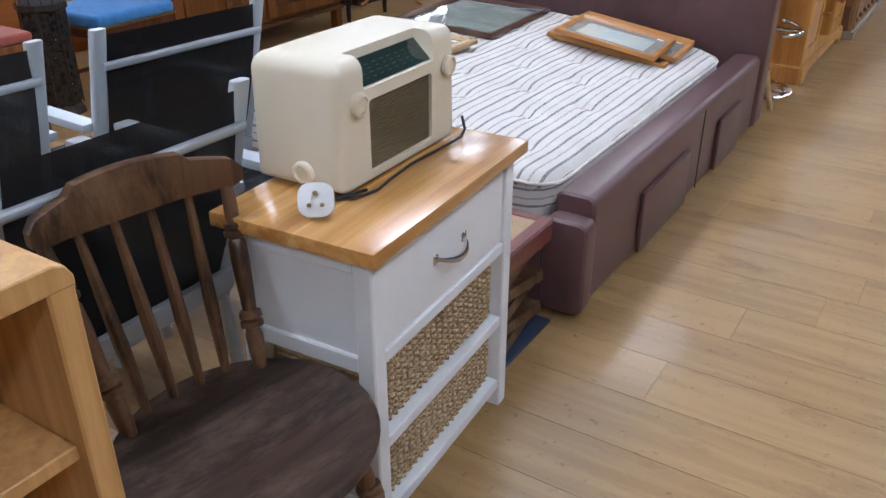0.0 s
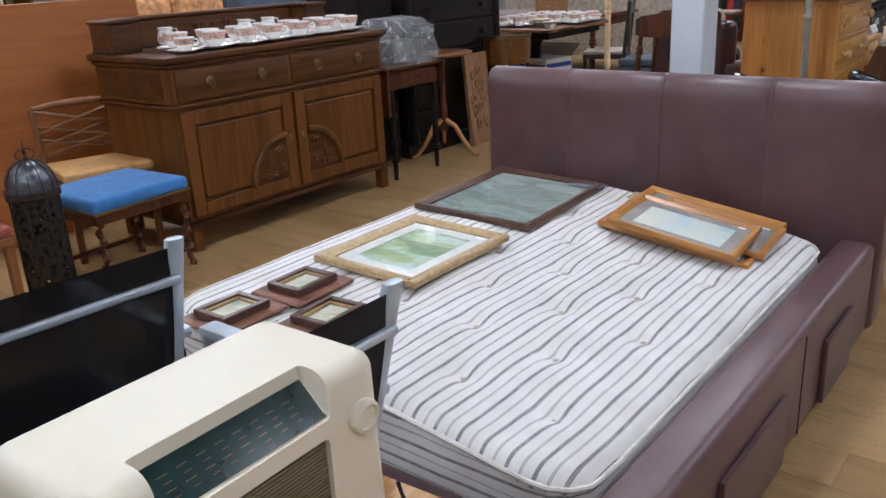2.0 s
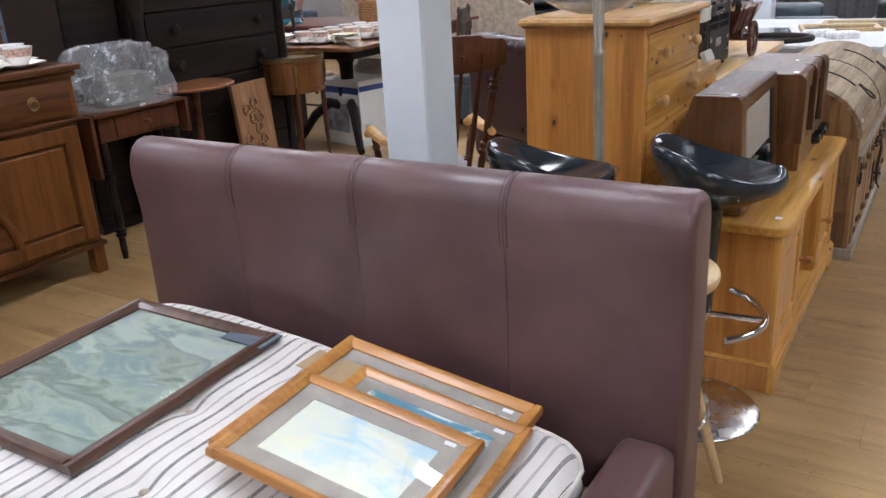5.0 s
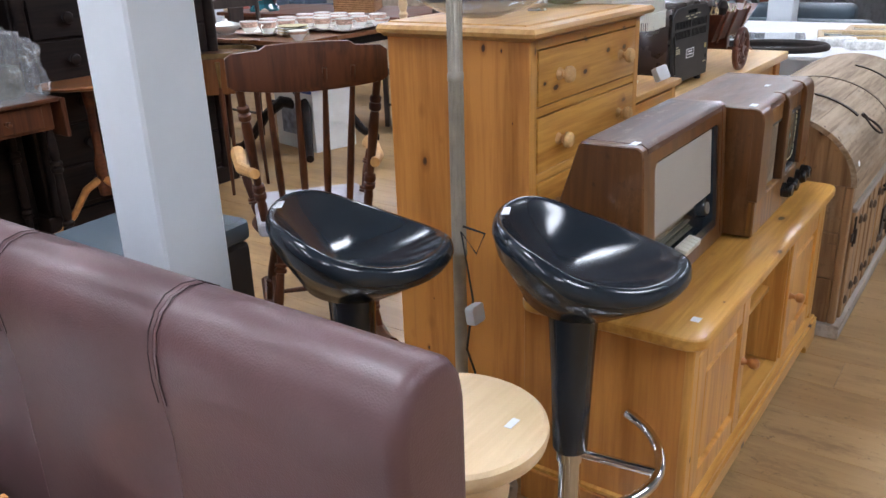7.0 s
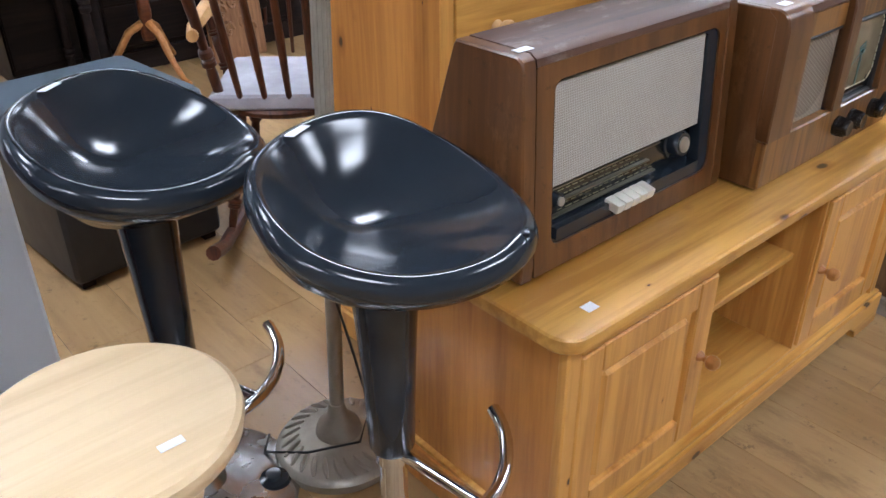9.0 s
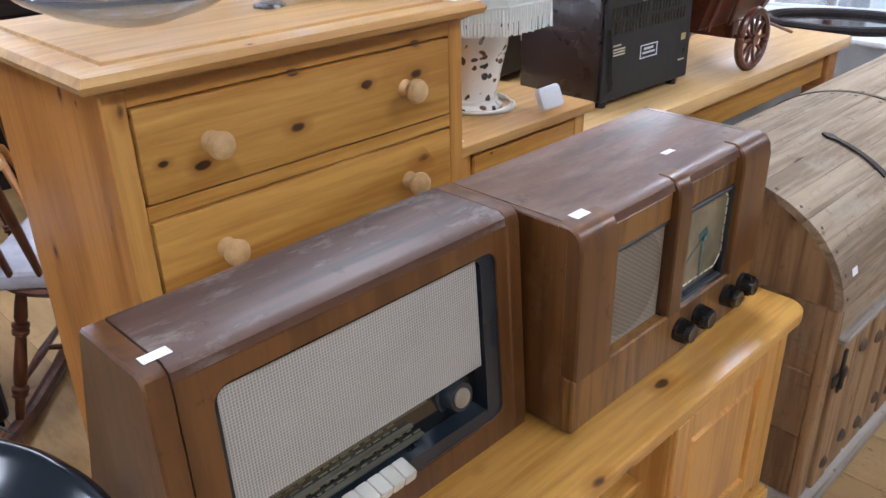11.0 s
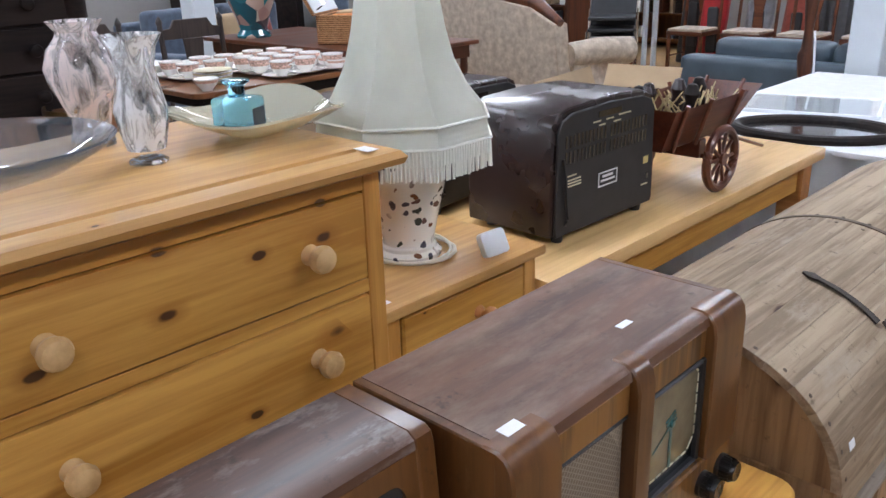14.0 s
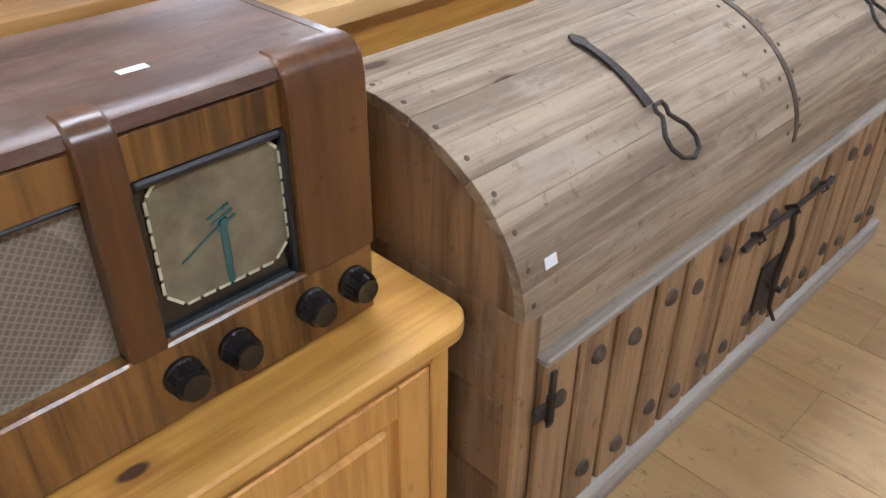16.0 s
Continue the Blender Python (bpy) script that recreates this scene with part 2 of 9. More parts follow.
def join(*bms):
    out = bmesh.new()
    for b in bms:
        me = bpy.data.meshes.new("t")
        b.to_mesh(me)
        b.free()
        out.from_mesh(me)
        bpy.data.meshes.remove(me)
    return out


def moved(bm, m):
    bmesh.ops.transform(bm, matrix=m, verts=bm.verts[:])
    return bm


def rod(p0, p1, r0, r1=None, seg=12):
    p0, p1 = Vector(p0), Vector(p1)
    bm = bmesh.new()
    bmesh.ops.create_cone(bm, cap_ends=True, segments=seg, radius1=r0, radius2=r0 if r1 is None else r1, depth=(p1 - p0).length)
    q = (p1 - p0).to_track_quat("Z", "Y").to_matrix().to_4x4()
    return moved(bm, Matrix.Translation((p0 + p1) / 2) @ q)


def lathe(profile, seg=24, x=0.0, y=0.0, z=0.0):
    """Turned shape: profile of (radius, height) from the bottom up."""
    bm = bmesh.new()
    rings = []
    for r, h in profile:
        if r < 1e-5:
            rings.append([bm.verts.new((x, y, z + h))])
        else:
            rings.append([bm.verts.new((x + r * math.cos(2 * math.pi * i / seg), y + r * math.sin(2 * math.pi * i / seg), z + h)) for i in range(seg)])
    for a, b in zip(rings, rings[1:]):
        for i in range(seg):
            j = (i + 1) % seg
            if len(a) == 1 and len(b) == 1:
                continue
            if len(a) == 1:
                bm.faces.new((a[0], b[j], b[i]))
            elif len(b) == 1:
                bm.faces.new((a[i], a[j], b[0]))
            else:
                bm.faces.new((a[i], a[j], b[j], b[i]))
    for ring, flip in ((rings[0], True), (rings[-1], False)):
        if len(ring) > 1 and profile[0] != profile[-1]:
            bm.faces.new(ring[::-1] if flip else ring)
    return bm


def tube(points, r, seg=8, closed=False):
    """A round bar bent along points."""
    pts = [Vector(p) for p in points]
    bm = bmesh.new()
    rings = []
    n = len(pts)
    up = Vector((0.13, 0.21, 0.97))
    for i, p in enumerate(pts):
        a = pts[(i - 1) % n] if closed or i > 0 else p
        b = pts[(i + 1) % n] if closed or i < n - 1 else p
        d = (b - a).normalized()
        s = d.cross(up)
        if s.length < 1e-3:
            s = d.cross(Vector((1, 0, 0)))
        s.normalize()
        u = s.cross(d)
        rr = r[i] if isinstance(r, (list, tuple)) else r
        rings.append([bm.verts.new(p + s * rr * math.cos(2 * math.pi * k / seg) + u * rr * math.sin(2 * math.pi * k / seg)) for k in range(seg)])
    for i in range(n if closed else n - 1):
        a, b = rings[i], rings[(i + 1) % n]
        for k in range(seg):
            j = (k + 1) % seg
            bm.faces.new((a[k], a[j], b[j], b[k]))
    if not closed:
        bm.faces.new(rings[0][::-1])
        bm.faces.new(rings[-1])
    bmesh.ops.recalc_face_normals(bm, faces=bm.faces[:])
    return bm


def prism(poly, axis, a, b, bev=0.0, seg=1):
    """A flat outline pushed along an axis from a to b. The outline's two numbers are the other two axes in order."""
    bm = bmesh.new()
    put = {"x": lambda p, t: (t, p[0], p[1]), "y": lambda p, t: (p[0], t, p[1]), "z": lambda p, t: (p[0], p[1], t)}[axis]
    v0 = [bm.verts.new(put(p, a)) for p in poly]
    v1 = [bm.verts.new(put(p, b)) for p in poly]
    f0, f1 = bm.faces.new(v0), bm.faces.new(v1[::-1])
    n = len(poly)
    for i in range(n):
        bm.faces.new((v0[(i + 1) % n], v0[i], v1[i], v1[(i + 1) % n]))
    bmesh.ops.recalc_face_normals(bm, faces=bm.faces[:])
    if bev:
        bmesh.ops.bevel(bm, geom=[e for e in bm.edges if e in set(f0.edges) | set(f1.edges)], offset=bev, segments=seg, affect="EDGES", profile=0.6)
    return bm


def rounded(x0, x1, y0, y1, r, n=5):
    """Outline of a rectangle with round corners."""
    out = []
    for cx, cy, a in ((x1 - r, y1 - r, 0), (x0 + r, y1 - r, 90), (x0 + r, y0 + r, 180), (x1 - r, y0 + r, 270)):
        for i in range(n + 1):
            t = radians(a + 90 * i / n)
            out.append((cx + r * math.cos(t), cy + r * math.sin(t)))
    return out


def panel_door(y0, y1, z0, z1, x, t, rail, m, parent, turn=None):
    """A framed and fielded door that faces +x: back panel with stiles, rails and raised field. Returns the door."""
    tr = turn or Matrix()
    d = part("door", moved(box(x, x + 0.007, y0 + rail - 0.004, y1 - rail + 0.004, z0 + rail - 0.004, z1 - rail + 0.004, 0), tr), m, parent)
    for a, b in ((y0, y0 + rail), (y1 - rail, y1)):
        part("stile", moved(box(x, x + t, a, b, z0, z1, 0.003), tr), m, d)
    for a, b in ((z0, z0 + rail), (z1 - rail, z1)):
        part("rail", moved(box(x, x + t - 0.001, y0 + rail, y1 - rail, a, b, 0.003), tr), m, d)
    part("field", moved(box(x + 0.001, x + t - 0.005, y0 + rail + 0.014, y1 - rail - 0.014, z0 + rail + 0.014, z1 - rail - 0.014, 0.007), tr), m, d)
    return d


def frame_ring(y0, y1, z0, z1, x0, x1, w, bev=0.003):
    """A rectangular frame in the y z plane."""
    return join(box(x0, x1, y0, y0 + w, z0, z1, bev), box(x0, x1, y1 - w, y1, z0, z1, bev),
                box(x0, x1 - 0.0005, y0 + w, y1 - w, z0, z0 + w, bev), box(x0, x1 - 0.0005, y0 + w, y1 - w, z1 - w, z1, bev))


# ---- structure ----
def setting(name, bm, m, label):
    return tagged(bm_obj(name, bm, m), label, "structure", kind="structure")


WALL_M = plain("wall_paint", (0.32, 0.31, 0.30), 0.8, 0, 0.06, 3)
CEIL_M = plain("ceiling_paint", (0.16, 0.16, 0.16), 0.85, 0, 0.04, 3)
GROUT = plain("floor_joint", (0.16, 0.10, 0.05), 0.8)
X0, X1, Y0, Y1, ZC = -10.0, 3.2, -4.0, 17.0, 3.3
floor = setting("floor", box(X0, X1, Y0, Y1, -0.12, -0.004, 0), GROUT, "honey-brown wood-effect plank floor")
setting("ceiling", box(X0 - 0.2, X1 + 0.2, Y0 - 0.2, Y1 + 0.2, ZC, ZC + 0.15, 0), CEIL_M, "plain grey ceiling with panel lights")
setting("wall_west", box(X0 - 0.2, X0, Y0, Y1, -0.12, ZC, 0), WALL_M, "plain pale shop wall")
setting("wall_east", box(X1, X1 + 0.2, Y0, Y1, -0.12, ZC, 0), WALL_M, "plain pale shop wall")
setting("wall_south", box(X0 - 0.2, X1 + 0.2, Y0 - 0.2, Y0, -0.12, ZC, 0), WALL_M, "plain pale shop wall")
setting("wall_north", box(X0 - 0.2, X1 + 0.2, Y1, Y1 + 0.2, -0.12, ZC, 0), WALL_M, "plain pale shop wall")


def post(x0, x1, y0, y1):
    setting("pillar", box(x0, x1, y0, y1, 0, ZC, 0.006), POST_W, "white-painted square structural post")


post(-1.667, -1.525, 4.118, 4.268)
post(-1.86, -1.69, 9.48, 9.65)
post(-6.75, -6.55, 8.36, 8.56)

# ceiling lights
LIGHT_M = bpy.data.materials.new("light_diffuser")
LIGHT_M.use_nodes = True
lb = LIGHT_M.node_tree.nodes["Principled BSDF"]
lb.inputs["Emission Color"].default_value = (0.79, 0.87, 1.04, 1)
lb.inputs["Emission Strength"].default_value = LAMP
first = thing("ceiling_light", "white ceiling panel light, switched on", "ceiling light", 0, 0, ZC - 0.06, 0, "ceiling lights")
part("light_frame", join(box(-0.34, -0.30, -0.64, 0.64, 0, 0.058, 0.003), box(0.30, 0.34, -0.64, 0.64, 0, 0.058, 0.003), box(-0.30, 0.30, -0.64, -0.60, 0, 0.058, 0.003), box(-0.30, 0.30, 0.60, 0.64, 0, 0.058, 0.003)), WHITE, first)
part("diffuser", box(-0.30, 0.30, -0.60, 0.60, 0.01, 0.03, 0), LIGHT_M, first)
spots = [(x, y) for x in (-8.2, -5.0, -1.9, 1.2) for y in (-2.4, 0.6, 3.6, 6.6, 9.6, 12.6, 15.6)]
first.matrix_basis = pose(spots[0][0], spots[0][1], ZC - 0.06)
for x, y in spots[1:]:
    copy_thing(first, pose(x, y, ZC - 0.06))


# ---- the bed ----
def bed():
    t = thing("bed", "dark brown leather upholstered bed frame with padded headboard", "bed", -1.57, 1.89, 0)
    # headboard in four padded panels with a rolled top
    xs = [-0.84, -0.42, 0.0, 0.42, 0.84]
    prof = [(0.0, 0.03), (0.0, 0.70), (-0.006, 0.76), (-0.010, 0.80), (-0.009, 0.84), (-0.002, 0.870), (0.012, 0.893), (0.032, 0.908), (0.058, 0.914), (0.084, 0.910), (0.106, 0.898), (0.122, 0.876), (0.129, 0.845), (0.13, 0.80), (0.13, 0.03)]
    hb = []
    for a, b in zip(xs, xs[1:]):
        bm = prism([(1.94 + p, z) for p, z in prof], "x", a + 0.0004, b - 0.0004)
        for xe, off in ((a + 0.0004, 0.022 if a == xs[0] else 0.0012), (b - 0.0004, 0.022 if b == xs[-1] else 0.0012)):
            es = [e for e in bm.edges if all(abs(v.co.x - xe) < 1e-5 for v in e.verts)]
            bmesh.ops.bevel(bm, geom=es, offset=off, segments=4 if off > 0.01 else 2, affect="EDGES", profile=0.5)
        hb.append(part("headboard_panel", bm, LEATHER, t))
    for x in xs[1:-1]:
        for d in (-0.009, 0.009):
            part("stitching", tube([(x + d, 1.94 + p - 0.001 * (1 if p < 0.05 else -1), z + (0.001 if z > 0.9 else 0)) for p, z in prof[2:13]], 0.0009, 5), STITCH, t, "brown stitched seam")
    for s in (1, -1):
        # side rail: padded box with drawer fronts
        xo, xi = s * 0.825, s * 0.70
        a, b = min(xo, xi), max(xo, xi)
        rail = prism(rounded(a, b, 0.02, 0.365, 0.03, 4), "y", 0.075, 1.93, 0.02, 3)
        part("side_rail", rail, LEATHER, t)
        part("rail_end", prism(rounded(a - 0.012 * (s < 0), b + 0.012 * (s > 0), 0.02, 0.312, 0.03, 4), "y", 0.0, 0.073, 0.018, 3), LEATHER, t)
        for y0, y1 in ((0.45, 0.92), (1.30, 1.62)):
            x = s * 0.8265
            part("drawer_front", box(min(x, x + s * 0.016), max(x, x + s * 0.016), y0, y1, 0.035, 0.245, 0.007, 2), LEATHER, t)
        part("seam", box(min(s * 0.8245, s * 0.8275), max(s * 0.8245, s * 0.8275), 1.095, 1.10, 0.03, 0.34, 0), STITCH, t)
    part("footboard", prism(rounded(0.0, 0.07, 0.02, 0.27, 0.02, 4), "x", -0.70, 0.70, 0.01, 2), LEATHER, t)
    for i in range(12):
        y = 0.16 + i * 0.15
        part("slat", box(-0.69, 0.69, y, y + 0.07, 0.215, 0.235, 0.003), BEECH, t)


STITCH = plain("thread", (0.055, 0.03, 0.032), 0.7)
bed()


def mattress():
    """Striped ticking mattress, soft and arched, with sewn-down tufts."""
    m, n, l, b = mat_base("ticking", 0.9)
    v = coords(n, l)
    sp = n.new("ShaderNodeSeparateXYZ")
    l.new(v, sp.inputs[0])
    wob = math_node(n, l, "MULTIPLY", noise_tex(n, l, v, 2.5, 2), 0.025)
    x = math_node(n, l, "ADD", sp.outputs[0], wob)
    # side faces carry the stripes round the edge
    geo = n.new("ShaderNodeNewGeometry")
    ns = n.new("ShaderNodeSeparateXYZ")
    l.new(geo.outputs["Normal"], ns.inputs[0])
    flat = math_node(n, l, "GREATER_THAN", ns.outputs[2], 0.5)
    side = math_node(n, l, "ADD", math_node(n, l, "MULTIPLY", sp.outputs[2], 1.2), wob)
    x = math_node(n, l, "ADD", math_node(n, l, "MULTIPLY", x, flat), math_node(n, l, "MULTIPLY", side, math_node(n, l, "SUBTRACT", 1.0, flat)))
    fr = math_node(n, l, "FRACT", math_node(n, l, "MULTIPLY", x, 1 / 0.064))
    st = None
    for at, half in ((0.20, 0.017), (0.25, 0.019), (0.30, 0.017), (0.72, 0.011), (0.78, 0.011)):
        line = math_node(n, l, "LESS_THAN", math_node(n, l, "ABSOLUTE", math_node(n, l, "SUBTRACT", fr, at)), half)
        st = line if st is None else math_node(n, l, "MAXIMUM", st, line)
    st = math_node(n, l, "MULTIPLY", st, math_node(n, l, "ADD", noise_tex(n, l, v, 60, 3), 0.42))
    cloth = ramp(n, l, noise_tex(n, l, v, 7, 5), [(0.3, (0.62, 0.58, 0.55)), (0.7, (0.74, 0.71, 0.68))])
    l.new(mix(n, l, st, cloth, (0.035, 0.033, 0.040)), b.inputs["Base Color"])
    b.inputs["Sheen Weight"].default_value = 0.2
    bump(n, l, b, math_node(n, l, "ADD", noise_tex(n, l, v, 14, 4), math_node(n, l, "MULTIPLY", noise_tex(n, l, v, 400, 2), 0.2)), 0.25, 0.012)
    t = thing("mattress", "white mattress with grey and black ticking stripes and sewn tufts", "mattress", -1.57, 1.89, 0.235)
    hx, y0, y1, r = 0.675, 0.075, 1.845, 0.11
    tufts = [(-0.50 + 0.25 * i + (0.12 if j % 2 else 0), 0.28 + 0.235 * j) for i in range(5) for j in range(7) if abs(-0.50 + 0.25 * i + (0.12 if j % 2 else 0)) < 0.6]

    def top(x, y):
        u = (x + 0.675) / 1.35
        z = 0.254 - 0.114 * max(0, (u - 0.2) / 0.8) ** 1.3
        for tx, ty in tufts:
            d2 = (x - tx) ** 2 + (y - ty) ** 2
            if d2 < 0.04:
                z -= 0.017 * math.exp(-d2 / 0.0011) + 0.006 * math.exp(-d2 / 0.006)
        return z + 0.004 * noise.noise((x * 5, y * 5, 1.7))

    bm = bmesh.new()
    # rings from the middle of the top outwards, then down the side
    mid_y, hy = (y0 + y1) / 2, (y1 - y0) / 2
    def edge(a):
        c, s = math.cos(a), math.sin(a)
        # ray to a rounded rectangle
        lo, hi = 0.0, 2.0
        for _ in range(30):
            m_ = (lo + hi) / 2
            px, py = abs(c * m_), abs(s * m_)
            qx, qy = px - (hx - r), py - (hy - r)
            d = math.hypot(max(qx, 0), max(qy, 0)) + min(max(qx, qy), 0) - r
            if d > 0: hi = m_
            else: lo = m_
        return c * lo, s * lo
    N = 150
    rim = [edge(2 * math.pi * i / N) for i in range(N)]
    rad = [i / 60 for i in range(1, 61)]
    rings = [[bm.verts.new((0, mid_y, top(0, mid_y)))]]
    for k in rad:
        ring = []
        for ex, ey in rim:
            x, y = ex * k, ey * k
            z = top(x, mid_y + y)
            if k > 0.955:
                z -= 0.022 * ((k - 0.955) / 0.045) ** 2
            ring.append(bm.verts.new((x, mid_y + y, z)))
        rings.append(ring)
    for j, (grow, zf) in enumerate(((1.008, 0.90), (1.004, 0.80), (1.010, 0.62), (1.004, 0.42), (1.010, 0.24), (1.006, 0.10), (0.985, 0.0))):
        rings.append([bm.verts.new((ex * grow + 0.003 * noise.noise((ex * 9, ey * 9, zf)), mid_y + ey * grow, max(0.0, (top(ex, mid_y + ey) - 0.022) * zf))) for ex, ey in rim])
    for i in range(N):
        bm.faces.new((rings[0][0], rings[1][i], rings[1][(i + 1) % N]))
    for a, b2 in zip(rings[1:], rings[2:]):
        for i in range(N):
            bm.faces.new((a[i], b2[i], b2[(i + 1) % N], a[(i + 1) % N]))
    bm.faces.new(rings[-1][::-1])
    part("cover", bm, m, t)
    for g, zf in ((1.006, 0.97), (1.004, 0.10)):
        part("piping", tube([(ex * g, mid_y + ey * g, (top(ex, mid_y + ey) - 0.022) * zf + 0.002) for ex, ey in rim], 0.006, 6, True), fabric("piping_%d" % int(zf * 10), (0.70, 0.66, 0.60)), t)
    for tx, ty in tufts:
        if abs(tx) < 0.62 and y0 + 0.05 < ty < y1 - 0.05:
            part("tuft", lathe([(0.0, 0.0), (0.010, 0.001), (0.011, 0.004), (0.004, 0.006), (0.0, 0.006)], 8, tx, ty, top(tx, ty) - 0.001), BEIGE_F, t)
    part("maker_label", moved(box(-0.11, 0.11, -0.045, 0.045, 0.0, 0.002, 0.0005), Matrix.Translation((0.09, 1.735, 0.229)) @ Matrix.Rotation(radians(7), 4, "Y")), CARD, t, "beige woven maker's label")
    part("navy_patch", box(-0.28, -0.14, 1.70, 1.78, 0.254, 0.258, 0.0005), DENIM, t, "navy woven patch")


mattress()


# ---- pictures on the mattress ----
def painting(name, stops, scale, seed, base):
    m, n, l, b = mat_base(name, 0.5)
    v = coords(n, l, (1, 2.2, 1), (seed, seed * 0.7, 0))
    f = noise_tex(n, l, v, scale, 6, 0.6, 0.8)
    sp = n.new("ShaderNodeSeparateXYZ")
    l.new(coords(n, l), sp.inputs[0])
    g = math_node(n, l, "ADD", math_node(n, l, "MULTIPLY", sp.outputs[1], base), math_node(n, l, "MULTIPLY", f, 0.9))
    l.new(ramp(n, l, g, stops), b.inputs["Base Color"])
    return m


def picture(w, h, fw, wood_m, art, label, x, y, z, rz, tilt=(0, 0), mount=0.0, mount_m=None, thick=0.022, profile=True, group=""):
    """A framed picture lying face up: w along its x, h along its y, origin at the centre underneath."""
    t = thing("framed_picture", label, "picture", x, y, z, rz, group)
    t.matrix_basis = pose(x, y, z, tilt[0], tilt[1], rz)
    for s in (-1, 1):
        pr = [(0, 0), (fw, 0), (fw, thick * 0.55), (fw * 0.75, thick * 0.7), (fw * 0.45, thick), (fw * 0.12, thick), (0, thick * 0.7)]
        part("frame_side", moved(prism([(s * (w / 2 - p), q) for p, q in pr], "y", -h / 2 + 0.0, h / 2, 0), Matrix()), wood_m, t)
        part("frame_side", prism([(s * (h / 2 - p), q + 0.0006) for p, q in pr], "x", -w / 2 + fw * 0.6, w / 2 - fw * 0.6, 0), wood_m, t)
    part("backing", box(-w / 2 + fw * 0.5, w / 2 - fw * 0.5, -h / 2 + fw * 0.5, h / 2 - fw * 0.5, 0.001, 0.004, 0), CARD, t)
    iw, ih = w / 2 - fw, h / 2 - fw
    if mount:
        part("mount", join(box(-iw, -iw + mount, -ih, ih, 0.0045, 0.007, 0), box(iw - mount, iw, -ih, ih, 0.0045, 0.007, 0), box(-iw + mount, iw - mount, -ih, -ih + mount, 0.0045, 0.007, 0), box(-iw + mount, iw - mount, ih - mount, ih, 0.0045, 0.007, 0)), mount_m, t)
    part("print", box(-iw + mount * 0.9, iw - mount * 0.9, -ih + mount * 0.9, ih - mount * 0.9, 0.0042, 0.0055, 0), art, t)
    g = part("glass", box(-iw, iw, -ih, ih, 0.0085, 0.0105, 0), PANE, t)
    g.visible_shadow = False
    part("price_label", box(iw - 0.045, iw - 0.02, ih - 0.02, ih - 0.008, 0.0108, 0.0113, 0), TAG, t)
    return t


FR_DARK = wood("frame_dark", (0.05, 0.022, 0.014), (0.11, 0.05, 0.03), "y", 0.35, 0, 0.3)
FR_GOLD = plain("frame_gilt", (0.46, 0.32, 0.16), 0.42, 0.35, 0.25, 60, 0, 0.3)
FR_PINE = wood("frame_pine", (0.42, 0.17, 0.04), (0.58, 0.27, 0.075), "x", 0.4, 0, 0.3)
FR_MAHOG = wood("frame_mahogany", (0.13, 0.045, 0.025), (0.24, 0.10, 0.06), "x", 0.45)
GREY_MT = plain("mount_grey", (0.36, 0.33, 0.29), 0.9)
CREAM_MT = plain("mount_cream", (0.78, 0.76, 0.72), 0.9)
ART_A = painting("landscape_print", [(0.15, (0.30, 0.36, 0.34)), (0.34, (0.10, 0.14, 0.11)), (0.42, (0.26, 0.32, 0.26)), (0.50, (0.15, 0.22, 0.22)), (0.60, (0.38, 0.44, 0.36)), (0.75, (0.30, 0.38, 0.40))], 5, 1.3, 0.55)
ART_B = painting("meadow_print", [(0.2, (0.62, 0.72, 0.85)), (0.38, (0.34, 0.44, 0.20)), (0.5, (0.16, 0.25, 0.14)), (0.62, (0.46, 0.56, 0.34)), (0.75, (0.66, 0.74, 0.80))], 6, 4.1, 0.8)
ART_C = painting("pastel_print", [(0.25, (0.75, 0.74, 0.55)), (0.45, (0.70, 0.74, 0.66)), (0.6, (0.40, 0.62, 0.72)), (0.75, (0.75, 0.78, 0.72))], 8, 2.2, 0.6)
ART_D = painting("sea_print", [(0.25, (0.06, 0.16, 0.26)), (0.5, (0.10, 0.30, 0.42)), (0.55, (0.70, 0.76, 0.74)), (0.75, (0.60, 0.72, 0.76))], 5, 6.2, 1.4)
ART_E = painting("small_print", [(0.25, (0.25, 0.22, 0.12)), (0.45, (0.52, 0.50, 0.36)), (0.6, (0.40, 0.52, 0.62)), (0.75, (0.72, 0.74, 0.76))], 12, 3.2, 1.5)
picture(0.49, 0.625, 0.036, FR_DARK, ART_A, "landscape print in a dark stained wooden frame lying on the mattress", -1.951, 3.340, 0.486, 3.4, (0, 2.6))
picture(0.41, 0.50, 0.045, FR_GOLD, ART_B, "green meadow print in a gilt frame lying on the mattress", -1.887, 2.666, 0.487, 0.6, (0, 1.5), 0.045, CREAM_MT)
picture(0.53, 0.505, 0.034, FR_PINE, ART_E, "print in a wide orange pine frame lying under two others", -1.288, 3.517, 0.424, 3.5, (0, 9.4), 0.05, GREY_MT, 0.022)
picture(0.43, 0.315, 0.028, FR_PINE, ART_D, "sea print in an orange pine frame lying on another frame", -1.213, 3.500, 0.436, 4, (0, 9.6), 0.034, GREY_MT, 0.018)
picture(0.44, 0.325, 0.026, FR_PINE, ART_C, "pale pastel print in an orange pine frame atop two others", -1.263, 3.364, 0.468, 3.5, (0.5, 9.4), 0.042, GREY_MT, 0.020)


